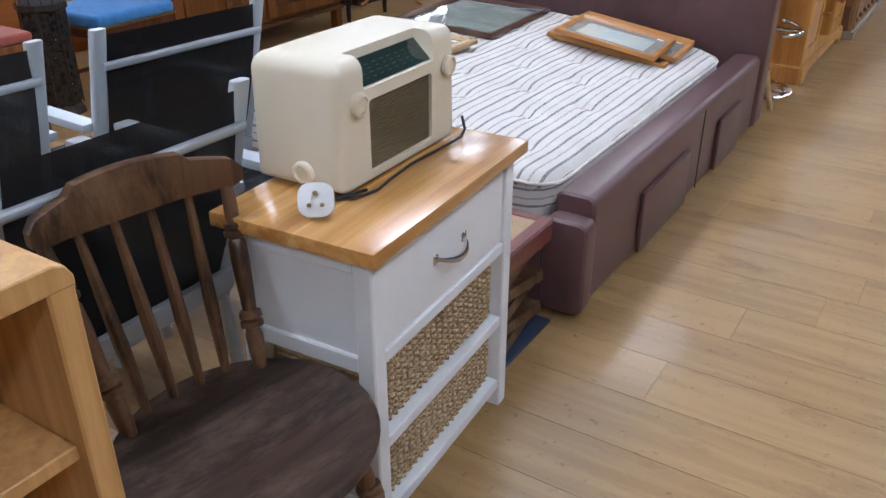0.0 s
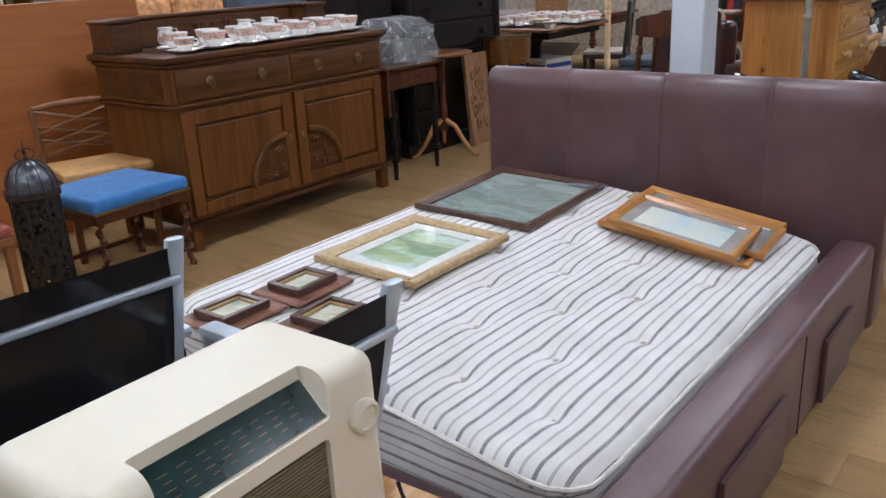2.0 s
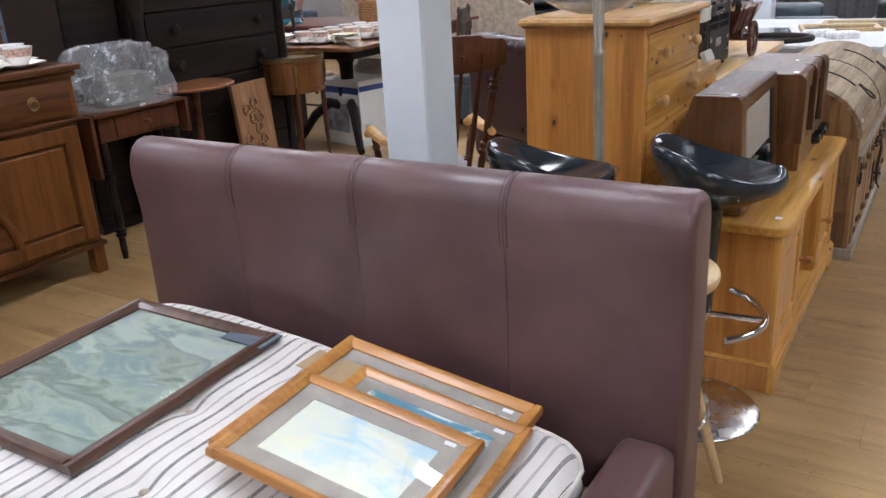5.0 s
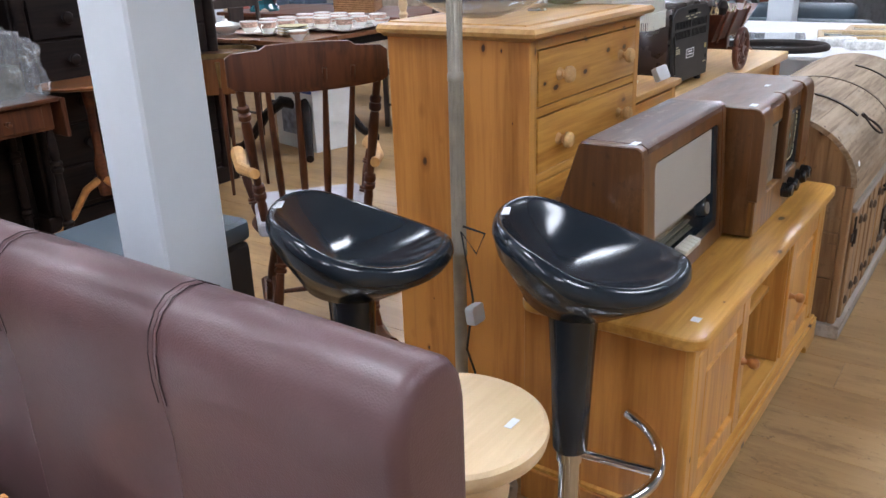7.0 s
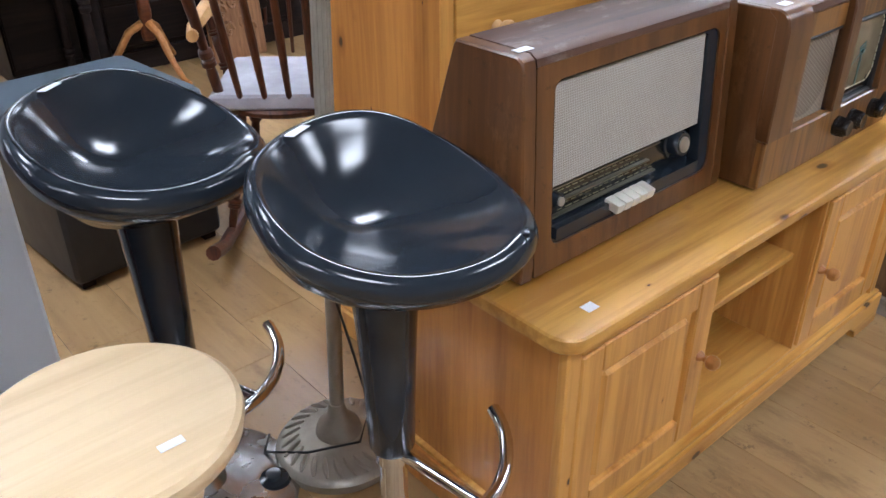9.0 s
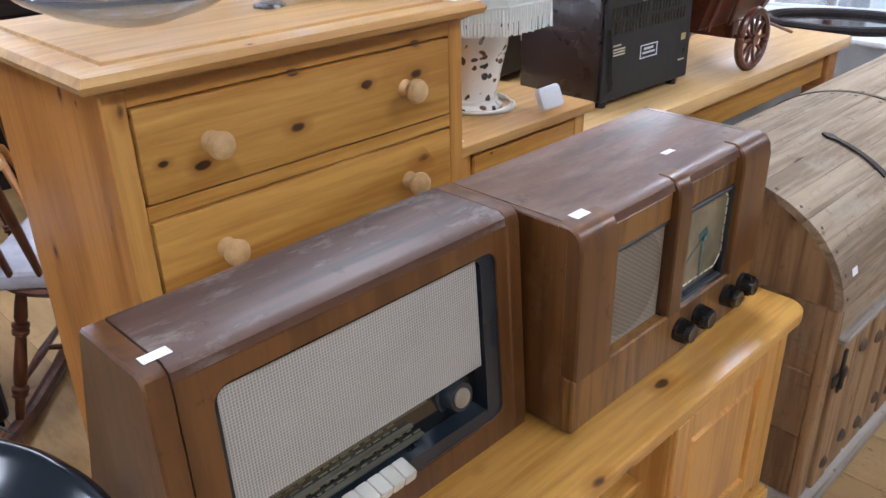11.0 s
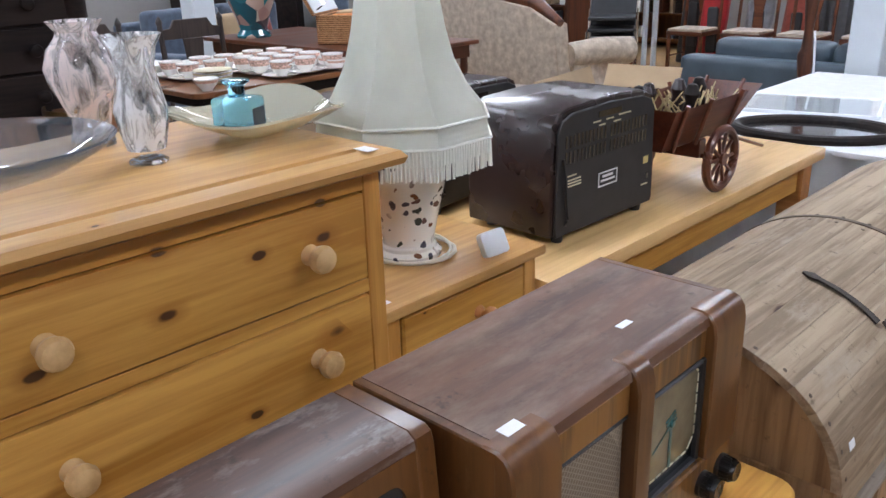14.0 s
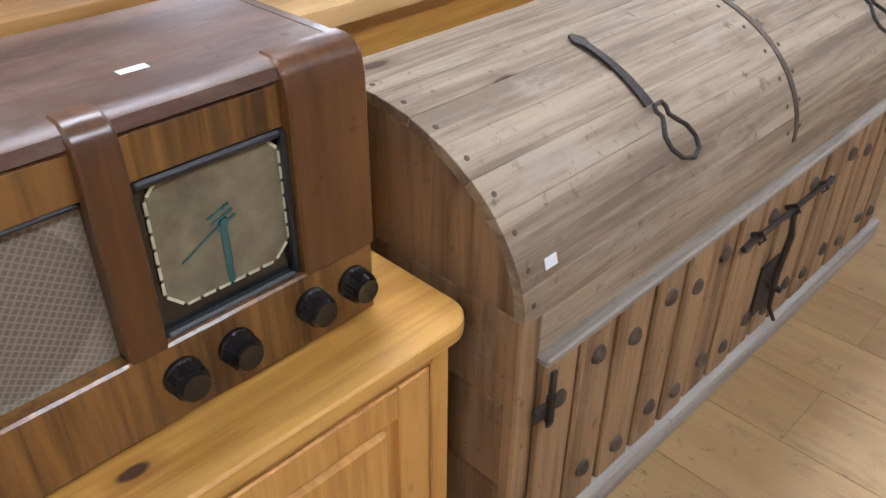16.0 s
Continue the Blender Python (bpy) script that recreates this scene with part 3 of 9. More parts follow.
def small_picture(x, y, z, rz):
    t = thing("small_framed_picture", "small print in a stepped mahogany frame on the mattress", "picture", x, y, z, rz, "small mahogany pictures")
    part("board", box(-0.098, 0.098, -0.115, 0.115, 0, 0.012, 0.004), FR_MAHOG, t)
    part("inner_frame", frame_ring_flat(-0.065, 0.065, -0.078, 0.078, 0.012, 0.035, 0.018), FR_DARK, t)
    part("gilt_slip", frame_ring_flat(-0.048, 0.048, -0.061, 0.061, 0.013, 0.028, 0.006), FR_GOLD, t)
    part("print", box(-0.045, 0.045, -0.058, 0.058, 0.0125, 0.018, 0), ART_E, t)


def frame_ring_flat(x0, x1, y0, y1, z0, z1, w):
    return join(box(x0, x0 + w, y0, y1, z0, z1, 0.002), box(x1 - w, x1, y0, y1, z0, z1, 0.002), box(x0 + w, x1 - w, y0, y0 + w, z0, z1 - 0.0005, 0.002), box(x0 + w, x1 - w, y1 - w, y1, z0, z1 - 0.0005, 0.002))


small_picture(-1.945, 2.235, 0.491, 2)
small_picture(-1.962, 1.995, 0.491, 1)
small_picture(-1.715, 2.115, 0.489, 5)


# ---- white console with baskets ----
def wicker(name, dark=(0.24, 0.155, 0.08), middle=(0.44, 0.31, 0.175), light=(0.58, 0.45, 0.28)):
    m, n, l, b = mat_base(name, 0.85)
    v = coords(n, l)
    w = n.new("ShaderNodeTexWave")
    w.bands_direction = "Z"
    w.inputs["Scale"].default_value = 22
    w.inputs["Distortion"].default_value = 3.0
    w.inputs["Detail"].default_value = 3
    w.inputs["Detail Scale"].default_value = 6
    l.new(v, w.inputs["Vector"])
    c = noise_tex(n, l, v, 55, 4)
    f = math_node(n, l, "ADD", math_node(n, l, "MULTIPLY", w.outputs["Fac"], 0.5), math_node(n, l, "MULTIPLY", c, 0.6))
    l.new(ramp(n, l, f, [(0.25, dark), (0.55, middle), (0.8, light)]), b.inputs["Base Color"])
    bump(n, l, b, f, 0.9, 0.006)
    return m


WICKER = wicker("seagrass")


def basket_front(x, y0, y1, z0, z1):
    """Woven strands as real rows of rope on the front of a basket."""
    bm = bmesh.new()
    rows_n = int((z1 - z0) / 0.0065)
    parts_l = []
    for i in range(rows_n):
        z = z0 + (i + 0.5) * (z1 - z0) / rows_n
        k = 80
        pts = [(x + 0.004 * math.sin(j * math.pi / 2 + (i % 2) * math.pi + 0.5 * math.sin(i * 2.3)), y0 + (y1 - y0) * j / k, z + 0.0022 * math.sin(j * 1.9 + i * 2.2)) for j in range(k + 1)]
        parts_l.append(tube(pts, 0.0040, 6))
    return join(*parts_l)


def console():
    t = thing("console_cabinet", "white-painted console with oak top, one drawer and two seagrass baskets", "cabinet", -0.885, 1.19, 0, 3.6)
    hx, hy = 0.172, 0.302
    part("top", box(-hx, hx, -hy, hy, 0.652, 0.68, 0.004, 2), OAK_TOP, t, "honey oak top")
    bx, by = hx - 0.022, hy - 0.022
    for sx in (-1, 1):
        for sy in (-1, 1):
            a, b = sx * bx, sx * (bx - 0.038)
            c, d = sy * by, sy * (by - 0.038)
            part("leg", box(min(a, b), max(a, b), min(c, d), max(c, d), 0, 0.652, 0.003), WHITE, t)
    for sy in (-1, 1):
        a, b = sy * (by - 0.012), sy * (by - 0.022)
        part("side_panel", box(-bx + 0.038, bx - 0.038, min(a, b), max(a, b), 0.445, 0.652, 0.0), WHITE, t)
        a, b = sy * (by - 0.004), sy * (by - 0.03)
        part("side_rail", box(-bx + 0.038, bx - 0.038, min(a, b), max(a, b), 0.415, 0.45, 0.003), WHITE, t)
        part("side_rail", box(-bx + 0.038, bx - 0.038, min(a, b), max(a, b), 0.615, 0.652, 0.003), WHITE, t)
        part("side_rail", box(-bx + 0.038, bx - 0.038, min(a, b), max(a, b), 0.055, 0.09, 0.003), WHITE, t)
    part("drawer", box(bx - 0.028, bx - 0.006, -by + 0.041, by - 0.041, 0.458, 0.64, 0.003), WHITE, t)
    part("front_rail", box(bx - 0.03, bx - 0.003, -by + 0.038, by - 0.038, 0.428, 0.454, 0.002), WHITE, t)
    for z in (0.235, 0.055):
        part("shelf", box(-bx + 0.01, bx - 0.003, -by + 0.038, by - 0.038, z, z + 0.026, 0.002), WHITE, t)
    part("back_panel", box(-bx + 0.002, -bx + 0.01, -by + 0.038, by - 0.038, 0.055, 0.652, 0), WHITE, t)
    h = part("handle", join(tube([(bx - 0.006 + 0.026 * math.sin(math.pi * i / 10) ** 0.6, -0.055 + 0.011 * i, 0.55 - 0.012 * math.sin(math.pi * i / 10)) for i in range(11)], [0.004 + 0.003 * math.sin(math.pi * i / 10) for i in range(11)], 8), box(bx - 0.008, bx - 0.003, -0.066, -0.048, 0.54, 0.56, 0.002), box(bx - 0.008, bx - 0.003, 0.048, 0.066, 0.54, 0.56, 0.002)), CHROME, t, "polished chrome bow handle")
    for z0, z1 in ((0.265, 0.412), (0.085, 0.222)):
        bk = thing("basket", "woven seagrass storage basket in a white console", "basket", -0.885, 1.19, z0, 3.6, "console baskets")
        y0, y1 = -by + 0.05, by - 0.05
        part("weave", basket_front(bx - 0.03, y0, y1, 0.0, z1 - z0), WICKER, bk)
        part("basket_body", join(box(-bx + 0.03, bx - 0.036, y0, y0 + 0.012, 0, z1 - z0, 0.003), box(-bx + 0.03, bx - 0.036, y1 - 0.012, y1, 0, z1 - z0, 0.003), box(-bx + 0.03, -bx + 0.042, y0 + 0.012, y1 - 0.012, 0, z1 - z0, 0.003), box(-bx + 0.042, bx - 0.036, y0 + 0.012, y1 - 0.012, 0, 0.01, 0), box(bx - 0.044, bx - 0.036, y0 + 0.012, y1 - 0.012, 0.01, z1 - z0, 0)), WICKER, bk)


console()


def cream_radio():
    t = thing("vintage_radio", "cream bakelite vintage radio with tuning scale, grille and three-pin plug", "radio", -0.975, 1.235, 0.68, 2)
    t.matrix_basis = t.matrix_basis @ Matrix.Diagonal((1, 1, 0.95, 1))
    hx, hy, H = 0.105, 0.203, 0.252
    # moulded body: rounded block, gently arched top, drawn in towards the back and top
    pr = []
    for cx, cz, r, a0 in ((hx - 0.026, H - 0.026, 0.026, 0), (-0.100 + 0.03, H - 0.03, 0.03, 90), (-0.100 + 0.012, 0.018, 0.012, 180), (hx - 0.012, 0.018, 0.012, 270)):
        for i in range(7):
            a = radians(a0 + 15 * i)
            pr.append((cx + r * math.cos(a), cz + r * math.sin(a)))
    bm = prism(pr, "y", -hy, hy, 0.030, 6)
    for v in bm.verts:
        k = v.co.z / H
        u = v.co.y / hy
        v.co.y *= 1 - 0.03 * max(0, k) ** 2
        v.co.z += 0.014 * (1 - u * u) * max(0, k) ** 6
    body = bm_obj("case", bm, CREAM)
    # recesses for the slanted scale and for the grille
    cuts = []
    for cb in (prism([(0.112, 0.192), (0.100, 0.1955), (0.060, 0.236), (0.060, 0.30), (0.112, 0.30)], "y", -0.128, 0.108, 0.006, 2), moved(prism(rounded(-0.112, 0.103, 0.027, 0.170, 0.008, 3), "x", 0.094, 0.13), Matrix())):
        c = bm_obj("cutter", cb)
        md = body.modifiers.new("recess", "BOOLEAN")
        md.object, md.solver = c, "EXACT"
        cuts.append(c)
    bpy.context.view_layer.update()
    me = bpy.data.meshes.new_from_object(body.evaluated_get(bpy.context.evaluated_depsgraph_get()))
    body.modifiers.clear()
    body.data = me
    for c in cuts:
        bpy.data.objects.remove(c)
    smooth(body, 38).parent = t
    tagged(body)
    front = lambda z: hx
    x = 0.0945
    part("grille_cloth", prism(rounded(-0.1115, 0.1025, 0.0275, 0.1695, 0.008, 3), "x", x - 0.002, x + 0.002), GRILLE_D, t, "brown woven grille")
    for i in range(26):
        z = 0.0305 + i * 0.00535
        part("grille_bar", box(x + 0.0015, x + 0.0052, -0.110, 0.101, z, z + 0.0024, 0), GRILLE_B, t)
    M = Matrix.Translation((0.0803, -0.010, 0.2162)) @ Matrix.Rotation(radians(45.4), 4, "Y")
    part("tuning_scale", moved(box(-0.0285, 0.0275, -0.115, 0.115, -0.002, 0.002, 0.0006), M), DIAL_GREEN, t, "dark green glass tuning scale")
    for k in range(4):
        bars = [moved(box(-0.012 + k * 0.009, -0.0112 + k * 0.009, -0.095 + j * 0.024 + 0.004 * (k % 2), -0.082 + j * 0.024, 0.0021, 0.0023, 0), M) for j in range(8)]
        part("scale_lettering", join(*bars), DIAL_RED if k % 2 else BRASS, t)
    knob = [(0.0, 0.0), (0.022, 0.0), (0.024, 0.006), (0.022, 0.012), (0.017, 0.014), (0.016, 0.009), (0.0, 0.009)]
    for y, z in ((-0.148, 0.172), (0.160, 0.172)):
        part("knob", moved(lathe(knob, 24), Matrix.Translation((front(z) - 0.001, y, z)) @ Matrix.Rotation(radians(90), 4, "Y")), CREAM, t)
    part("side_knob", moved(lathe(knob, 24), Matrix.Translation((0.02, -hy + 0.004, 0.04)) @ Matrix.Rotation(radians(90), 4, "X")), CREAM, t)
    for y in (-0.15, 0.15):
        for xx in (-0.07, 0.07):
            part("foot", lathe([(0.0, 0.0), (0.012, 0.0), (0.012, 0.012), (0.0, 0.012)], 12, xx, y), BLACK_MT, t)
    pts = [(0.12, 0.20, 0.05), (0.125, 0.205, 0.02), (0.125, 0.19, 0.006), (0.122, 0.10, 0.005), (0.118, 0.0, 0.006), (0.125, -0.08, 0.005), (0.135, -0.14, 0.006), (0.12, -0.19, 0.005), (0.09, -0.21, 0.006), (0.12, -0.15, 0.008), (0.10, -0.20, 0.006), (0.06, -0.24, 0.01)]
    part("flex", tube(pts, 0.0032, 6), BLACK_MT, t, "dark twisted flex")
    plug = join(moved(prism(rounded(-0.031, 0.031, -0.031, 0.031, 0.022, 5), "z", 0.0, 0.018, 0.003, 2), Matrix()), )
    M = Matrix.Translation((0.10, -0.27, 0.03)) @ Matrix.Rotation(radians(35), 4, "Z") @ Matrix.Rotation(radians(66), 4, "X")
    pg = part("plug", moved(plug, M), WHITE, t, "white round-pin plug")
    part("plug_pin", moved(join(rod((0, 0.012, 0.014), (0, 0.012, 0.034), 0.0042), rod((-0.011, -0.009, 0.014), (-0.011, -0.009, 0.03), 0.0038), rod((0.011, -0.009, 0.014), (0.011, -0.009, 0.03), 0.0038)), M), BRASS, pg)


DIAL_RED = plain("dial_red", (0.20, 0.05, 0.05), 0.4)
GRILLE_D = fabric("grille_brown", (0.10, 0.075, 0.04), 0.9, 200)
GRILLE_B = plain("grille_bars", (0.20, 0.155, 0.09), 0.6)
DIAL_GREEN = plain("dial_green", (0.012, 0.035, 0.034), 0.12, 0, 0.4, 30, 0.5, 0.0)
cream_radio()


# ---- pine chest of drawers ----
def turned_knob(x, y, z, r=0.021, m=None):
    return moved(lathe([(0.0, 0.0), (r * 0.75, 0.0), (r * 0.6, 0.006), (r * 0.42, 0.010), (r * 0.48, 0.016), (r * 0.9, 0.022), (r, 0.030), (r * 0.85, 0.038), (r * 0.45, 0.042), (0.0, 0.043)], 20), Matrix.Translation((x, y, z)) @ Matrix.Rotation(radians(90), 4, "Y"))


KNOB_W = wood("knob_beech", (0.50, 0.30, 0.12), (0.66, 0.42, 0.19), "x", 0.45)


def pine_chest():
    t = thing("chest_of_drawers", "honey pine chest of drawers with turned wooden knobs", "chest of drawers", -1.44, 5.298, 0)
    hx, hy, H = 0.215, 0.327, 1.15
    prof = [(-0.022, 0.0), (0.0, 0.0), (0.012, 0.008), (0.028, 0.012), (0.032, 0.022), (0.024, 0.032), (0.0, 0.034), (-0.022, 0.034)]
    top = bmesh.new()
    rims = [[top.verts.new((sx * (hx + e) if sx > 0 else -hx - 0.01, sy * (hy + e), z)) for sx, sy in ((1, -1), (1, 1), (-1, 1), (-1, -1))] for e, z in [(q, H - 0.037 + w) for q, w in prof[1:-1]] + [(-0.016, H - 0.0035), (-0.022, H - 0.0055), (-0.024, H - 0.0005), (-0.030, H)]]
    for lo, hi in zip(rims, rims[1:]):
        for i in range(4):
            top.faces.new((lo[i], lo[(i + 1) % 4], hi[(i + 1) % 4], hi[i]))
    top.faces.new(rims[0][::-1])
    top.faces.new(rims[-1])
    part("top", top, PINE_PALE, t, "pale pine top with moulded edge")
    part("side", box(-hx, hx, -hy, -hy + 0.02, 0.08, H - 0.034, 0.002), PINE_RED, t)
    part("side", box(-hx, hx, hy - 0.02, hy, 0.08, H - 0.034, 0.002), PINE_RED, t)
    part("back_board", box(-hx, -hx + 0.01, -hy + 0.02, hy - 0.02, 0.08, H - 0.034, 0), PINE_PALE, t)
    part("front_stile", box(hx - 0.018, hx + 0.001, -hy + 0.0005, -hy + 0.034, 0.08, H - 0.034, 0.002), PINE_V, t)
    part("front_stile", box(hx - 0.018, hx + 0.001, hy - 0.034, hy - 0.0005, 0.08, H - 0.034, 0.002), PINE_V, t)
    zs = [1.098, 0.935, 0.767, 0.588, 0.385, 0.125]
    for z in zs:
        part("rail", box(hx - 0.018, hx + 0.0005, -hy + 0.034, hy - 0.034, z - 0.006, z + (0.016 if z < 1.09 else 0.018), 0.001), PINE, t)
    for za, zb in zip(zs[1:], zs):
        d = part("drawer", box(hx - 0.02, hx + 0.004, -hy + 0.037, hy - 0.037, za + 0.019, zb - 0.009, 0.004, 2), PINE, t)
        for y in (-0.185, 0.185):
            part("knob", turned_knob(hx + 0.004, y, (za + zb) / 2 + 0.005), KNOB_W, d)
    part("plinth", join(box(-hx, hx + 0.014, -hy - 0.012, hy + 0.012, 0.0, 0.075, 0.004), box(-hx, hx + 0.008, -hy - 0.007, hy + 0.007, 0.075, 0.092, 0.005)), PINE_V, t)
    part("price_label", box(hx - 0.02, hx + 0.012, hy - 0.03, hy - 0.008, H + 0.0003, H + 0.001, 0), TAG, t)


pine_chest()


# ---- pine television cabinet ----
def tv_cabinet():
    t = thing("television_cabinet", "honey pine low television cabinet with panelled doors", "cabinet", -0.93, 5.415, 0)
    hx, hy, H = 0.205, 0.625, 0.56
    part("top", prism(rounded(-hx - 0.005, hx + 0.025, -hy - 0.03, hy + 0.03, 0.045, 6), "z", H - 0.03, H, 0.009, 3), PINE, t)
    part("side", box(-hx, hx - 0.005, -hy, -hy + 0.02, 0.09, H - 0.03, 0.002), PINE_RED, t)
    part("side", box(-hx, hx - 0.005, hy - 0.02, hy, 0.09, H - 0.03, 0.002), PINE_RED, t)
    part("back_board", box(-hx, -hx + 0.01, -hy + 0.02, hy - 0.02, 0.09, H - 0.03, 0), PINE, t)
    for y in (-0.225, 0.205):
        part("divider", box(-hx + 0.01, hx - 0.006, y, y + 0.02, 0.11, H - 0.03, 0.001), PINE_V, t)
    part("bottom_board", box(-hx + 0.01, hx - 0.006, -hy + 0.02, hy - 0.02, 0.092, 0.11, 0.001), PINE, t)
    part("shelf", box(-hx + 0.012, hx - 0.05, -0.204, 0.204, 0.335, 0.353, 0.003), PINE, t)
    part("corner_stile", box(hx - 0.02, hx + 0.002, -hy - 0.001, -hy + 0.032, 0.09, H - 0.03, 0.003), PINE_V, t)
    part("corner_stile", box(hx - 0.02, hx + 0.002, hy - 0.032, hy + 0.001, 0.09, H - 0.03, 0.003), PINE_V, t)
    part("frieze", box(hx - 0.02, hx + 0.001, -hy + 0.032, -0.225, H - 0.062, H - 0.03, 0.002), PINE, t)
    part("frieze", box(hx - 0.02, hx + 0.001, 0.225, hy - 0.032, H - 0.062, H - 0.03, 0.002), PINE, t)
    for y0, y1, ky in ((-hy + 0.034, -0.212, -0.235), (0.212, hy - 0.034, 0.235)):
        d = panel_door(y0, y1, 0.118, H - 0.066, hx - 0.018, 0.02, 0.055, PINE_V, t)
        part("knob", turned_knob(hx + 0.002, ky, 0.32, 0.015), PINE_KNOB, d)
    # moulded plinth with bracket feet
    arch = [(-hy - 0.018, 0.0), (-hy + 0.10, 0.0), (-hy + 0.105, 0.02), (-hy + 0.14, 0.045), (hy - 0.14, 0.045), (hy - 0.105, 0.02), (hy - 0.10, 0.0), (hy + 0.018, 0.0), (hy + 0.018, 0.088), (-hy - 0.018, 0.088)]
    part("plinth_front", prism(arch, "x", hx - 0.004, hx + 0.018, 0.002), PINE, t)
    for s in (-1, 1):
        a, b = sorted((s * (hy + 0.0175), s * (hy - 0.002)))
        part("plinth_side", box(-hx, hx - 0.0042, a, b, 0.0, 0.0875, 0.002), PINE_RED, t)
    part("base_moulding", box(-hx, hx + 0.012, -hy - 0.012, hy + 0.012, 0.0885, 0.10, 0.005, 2), PINE, t)
    part("price_label", box(0.17, 0.19, -hy + 0.06, -hy + 0.085, H + 0.0004, H + 0.001, 0), TAG, t)


PINE_KNOB = wood("knob_pine", (0.35, 0.14, 0.04), (0.50, 0.22, 0.07), "x", 0.4)
tv_cabinet()


# ---- valve radios on the cabinet ----
def cloth(name, base, line, k, ang=0.0):
    m, n, l, b = mat_base(name, 0.85)
    tc = coords(n, l)
    mp = n.new("ShaderNodeMapping")
    mp.inputs["Rotation"].default_value = (ang, 0, 0)
    l.new(tc, mp.inputs[0])
    v = mp.outputs[0]
    w1, w2 = n.new("ShaderNodeTexWave"), n.new("ShaderNodeTexWave")
    for w, d in ((w1, "Y"), (w2, "Z")):
        w.bands_direction = d
        w.inputs["Scale"].default_value = k
        l.new(v, w.inputs["Vector"])
    f = math_node(n, l, "MAXIMUM", math_node(n, l, "POWER", w1.outputs["Fac"], 3.0), math_node(n, l, "POWER", w2.outputs["Fac"], 6.0))
    st = noise_tex(n, l, coords(n, l), 9, 4)
    l.new(mix(n, l, math_node(n, l, "MULTIPLY", f, 0.8), mix(n, l, st, tuple(c * 0.7 for c in base), tuple(c * 1.2 for c in base)), line), b.inputs["Base Color"])
    bump(n, l, b, f, 0.3, 0.001)
    return m


CLOTH_A = cloth("grille_silver", (0.30, 0.27, 0.23), (0.58, 0.55, 0.48), 75)
CLOTH_B = cloth("grille_tan", (0.25, 0.20, 0.145), (0.37, 0.31, 0.235), 46, 0.6)
DIAL_BK = plain("dial_black", (0.008, 0.010, 0.010), 0.12, 0, 0.3, 10, 0.5, 0.0)
DIAL_TAN = plain("dial_tan", (0.175, 0.150, 0.095), 0.14, 0, 0.35, 18, 0.4, 0.0)
IVORY = plain("ivory_plastic", (0.70, 0.66, 0.56), 0.35, 0, 0.05, 8)
DIAL_LT = plain("dial_print", (0.62, 0.58, 0.40), 0.4)
DIAL_DIM = plain("dial_faded_print", (0.17, 0.15, 0.07), 0.4)
DIAL_RAIL = plain("dial_rail", (0.16, 0.14, 0.10), 0.35, 0.5)
KNOB_BK = plain("knob_black_bakelite", (0.007, 0.006, 0.006), 0.28, 0, 0.2, 20, 0.0, 0.0)
TEAL = plain("dial_teal", (0.03, 0.11, 0.11), 0.3)


def knob_black(r=0.02, d=0.028):
    return lathe([(0.0, 0.0), (r * 1.12, 0.0), (r * 1.12, d * 0.18), (r, d * 0.25), (r * 0.94, d * 0.8), (r * 0.8, d), (0.0, d * 0.93)], 24)


def ring_plate(ay0, ay1, az0, az1, ar, by0, by1, bz0, bz1, br, x0, x1):
    """A board facing +x with rounded outer corners and a round-cornered opening right through it."""
    bm = bmesh.new()
    outer, inner = rounded(ay0, ay1, az0, az1, ar, 6), rounded(by0, by1, bz0, bz1, br, 6)
    L = [[bm.verts.new((x, p, q)) for p, q in loop] for x in (x0, x1) for loop in (outer, inner)]
    n = len(outer)
    for i in range(n):
        j = (i + 1) % n
        bm.faces.new((L[2][i], L[2][j], L[3][j], L[3][i]))
        bm.faces.new((L[0][j], L[0][i], L[1][i], L[1][j]))
        bm.faces.new((L[0][i], L[0][j], L[2][j], L[2][i]))
        bm.faces.new((L[1][j], L[1][i], L[3][i], L[3][j]))
    bmesh.ops.recalc_face_normals(bm, faces=bm.faces[:])
    return bm


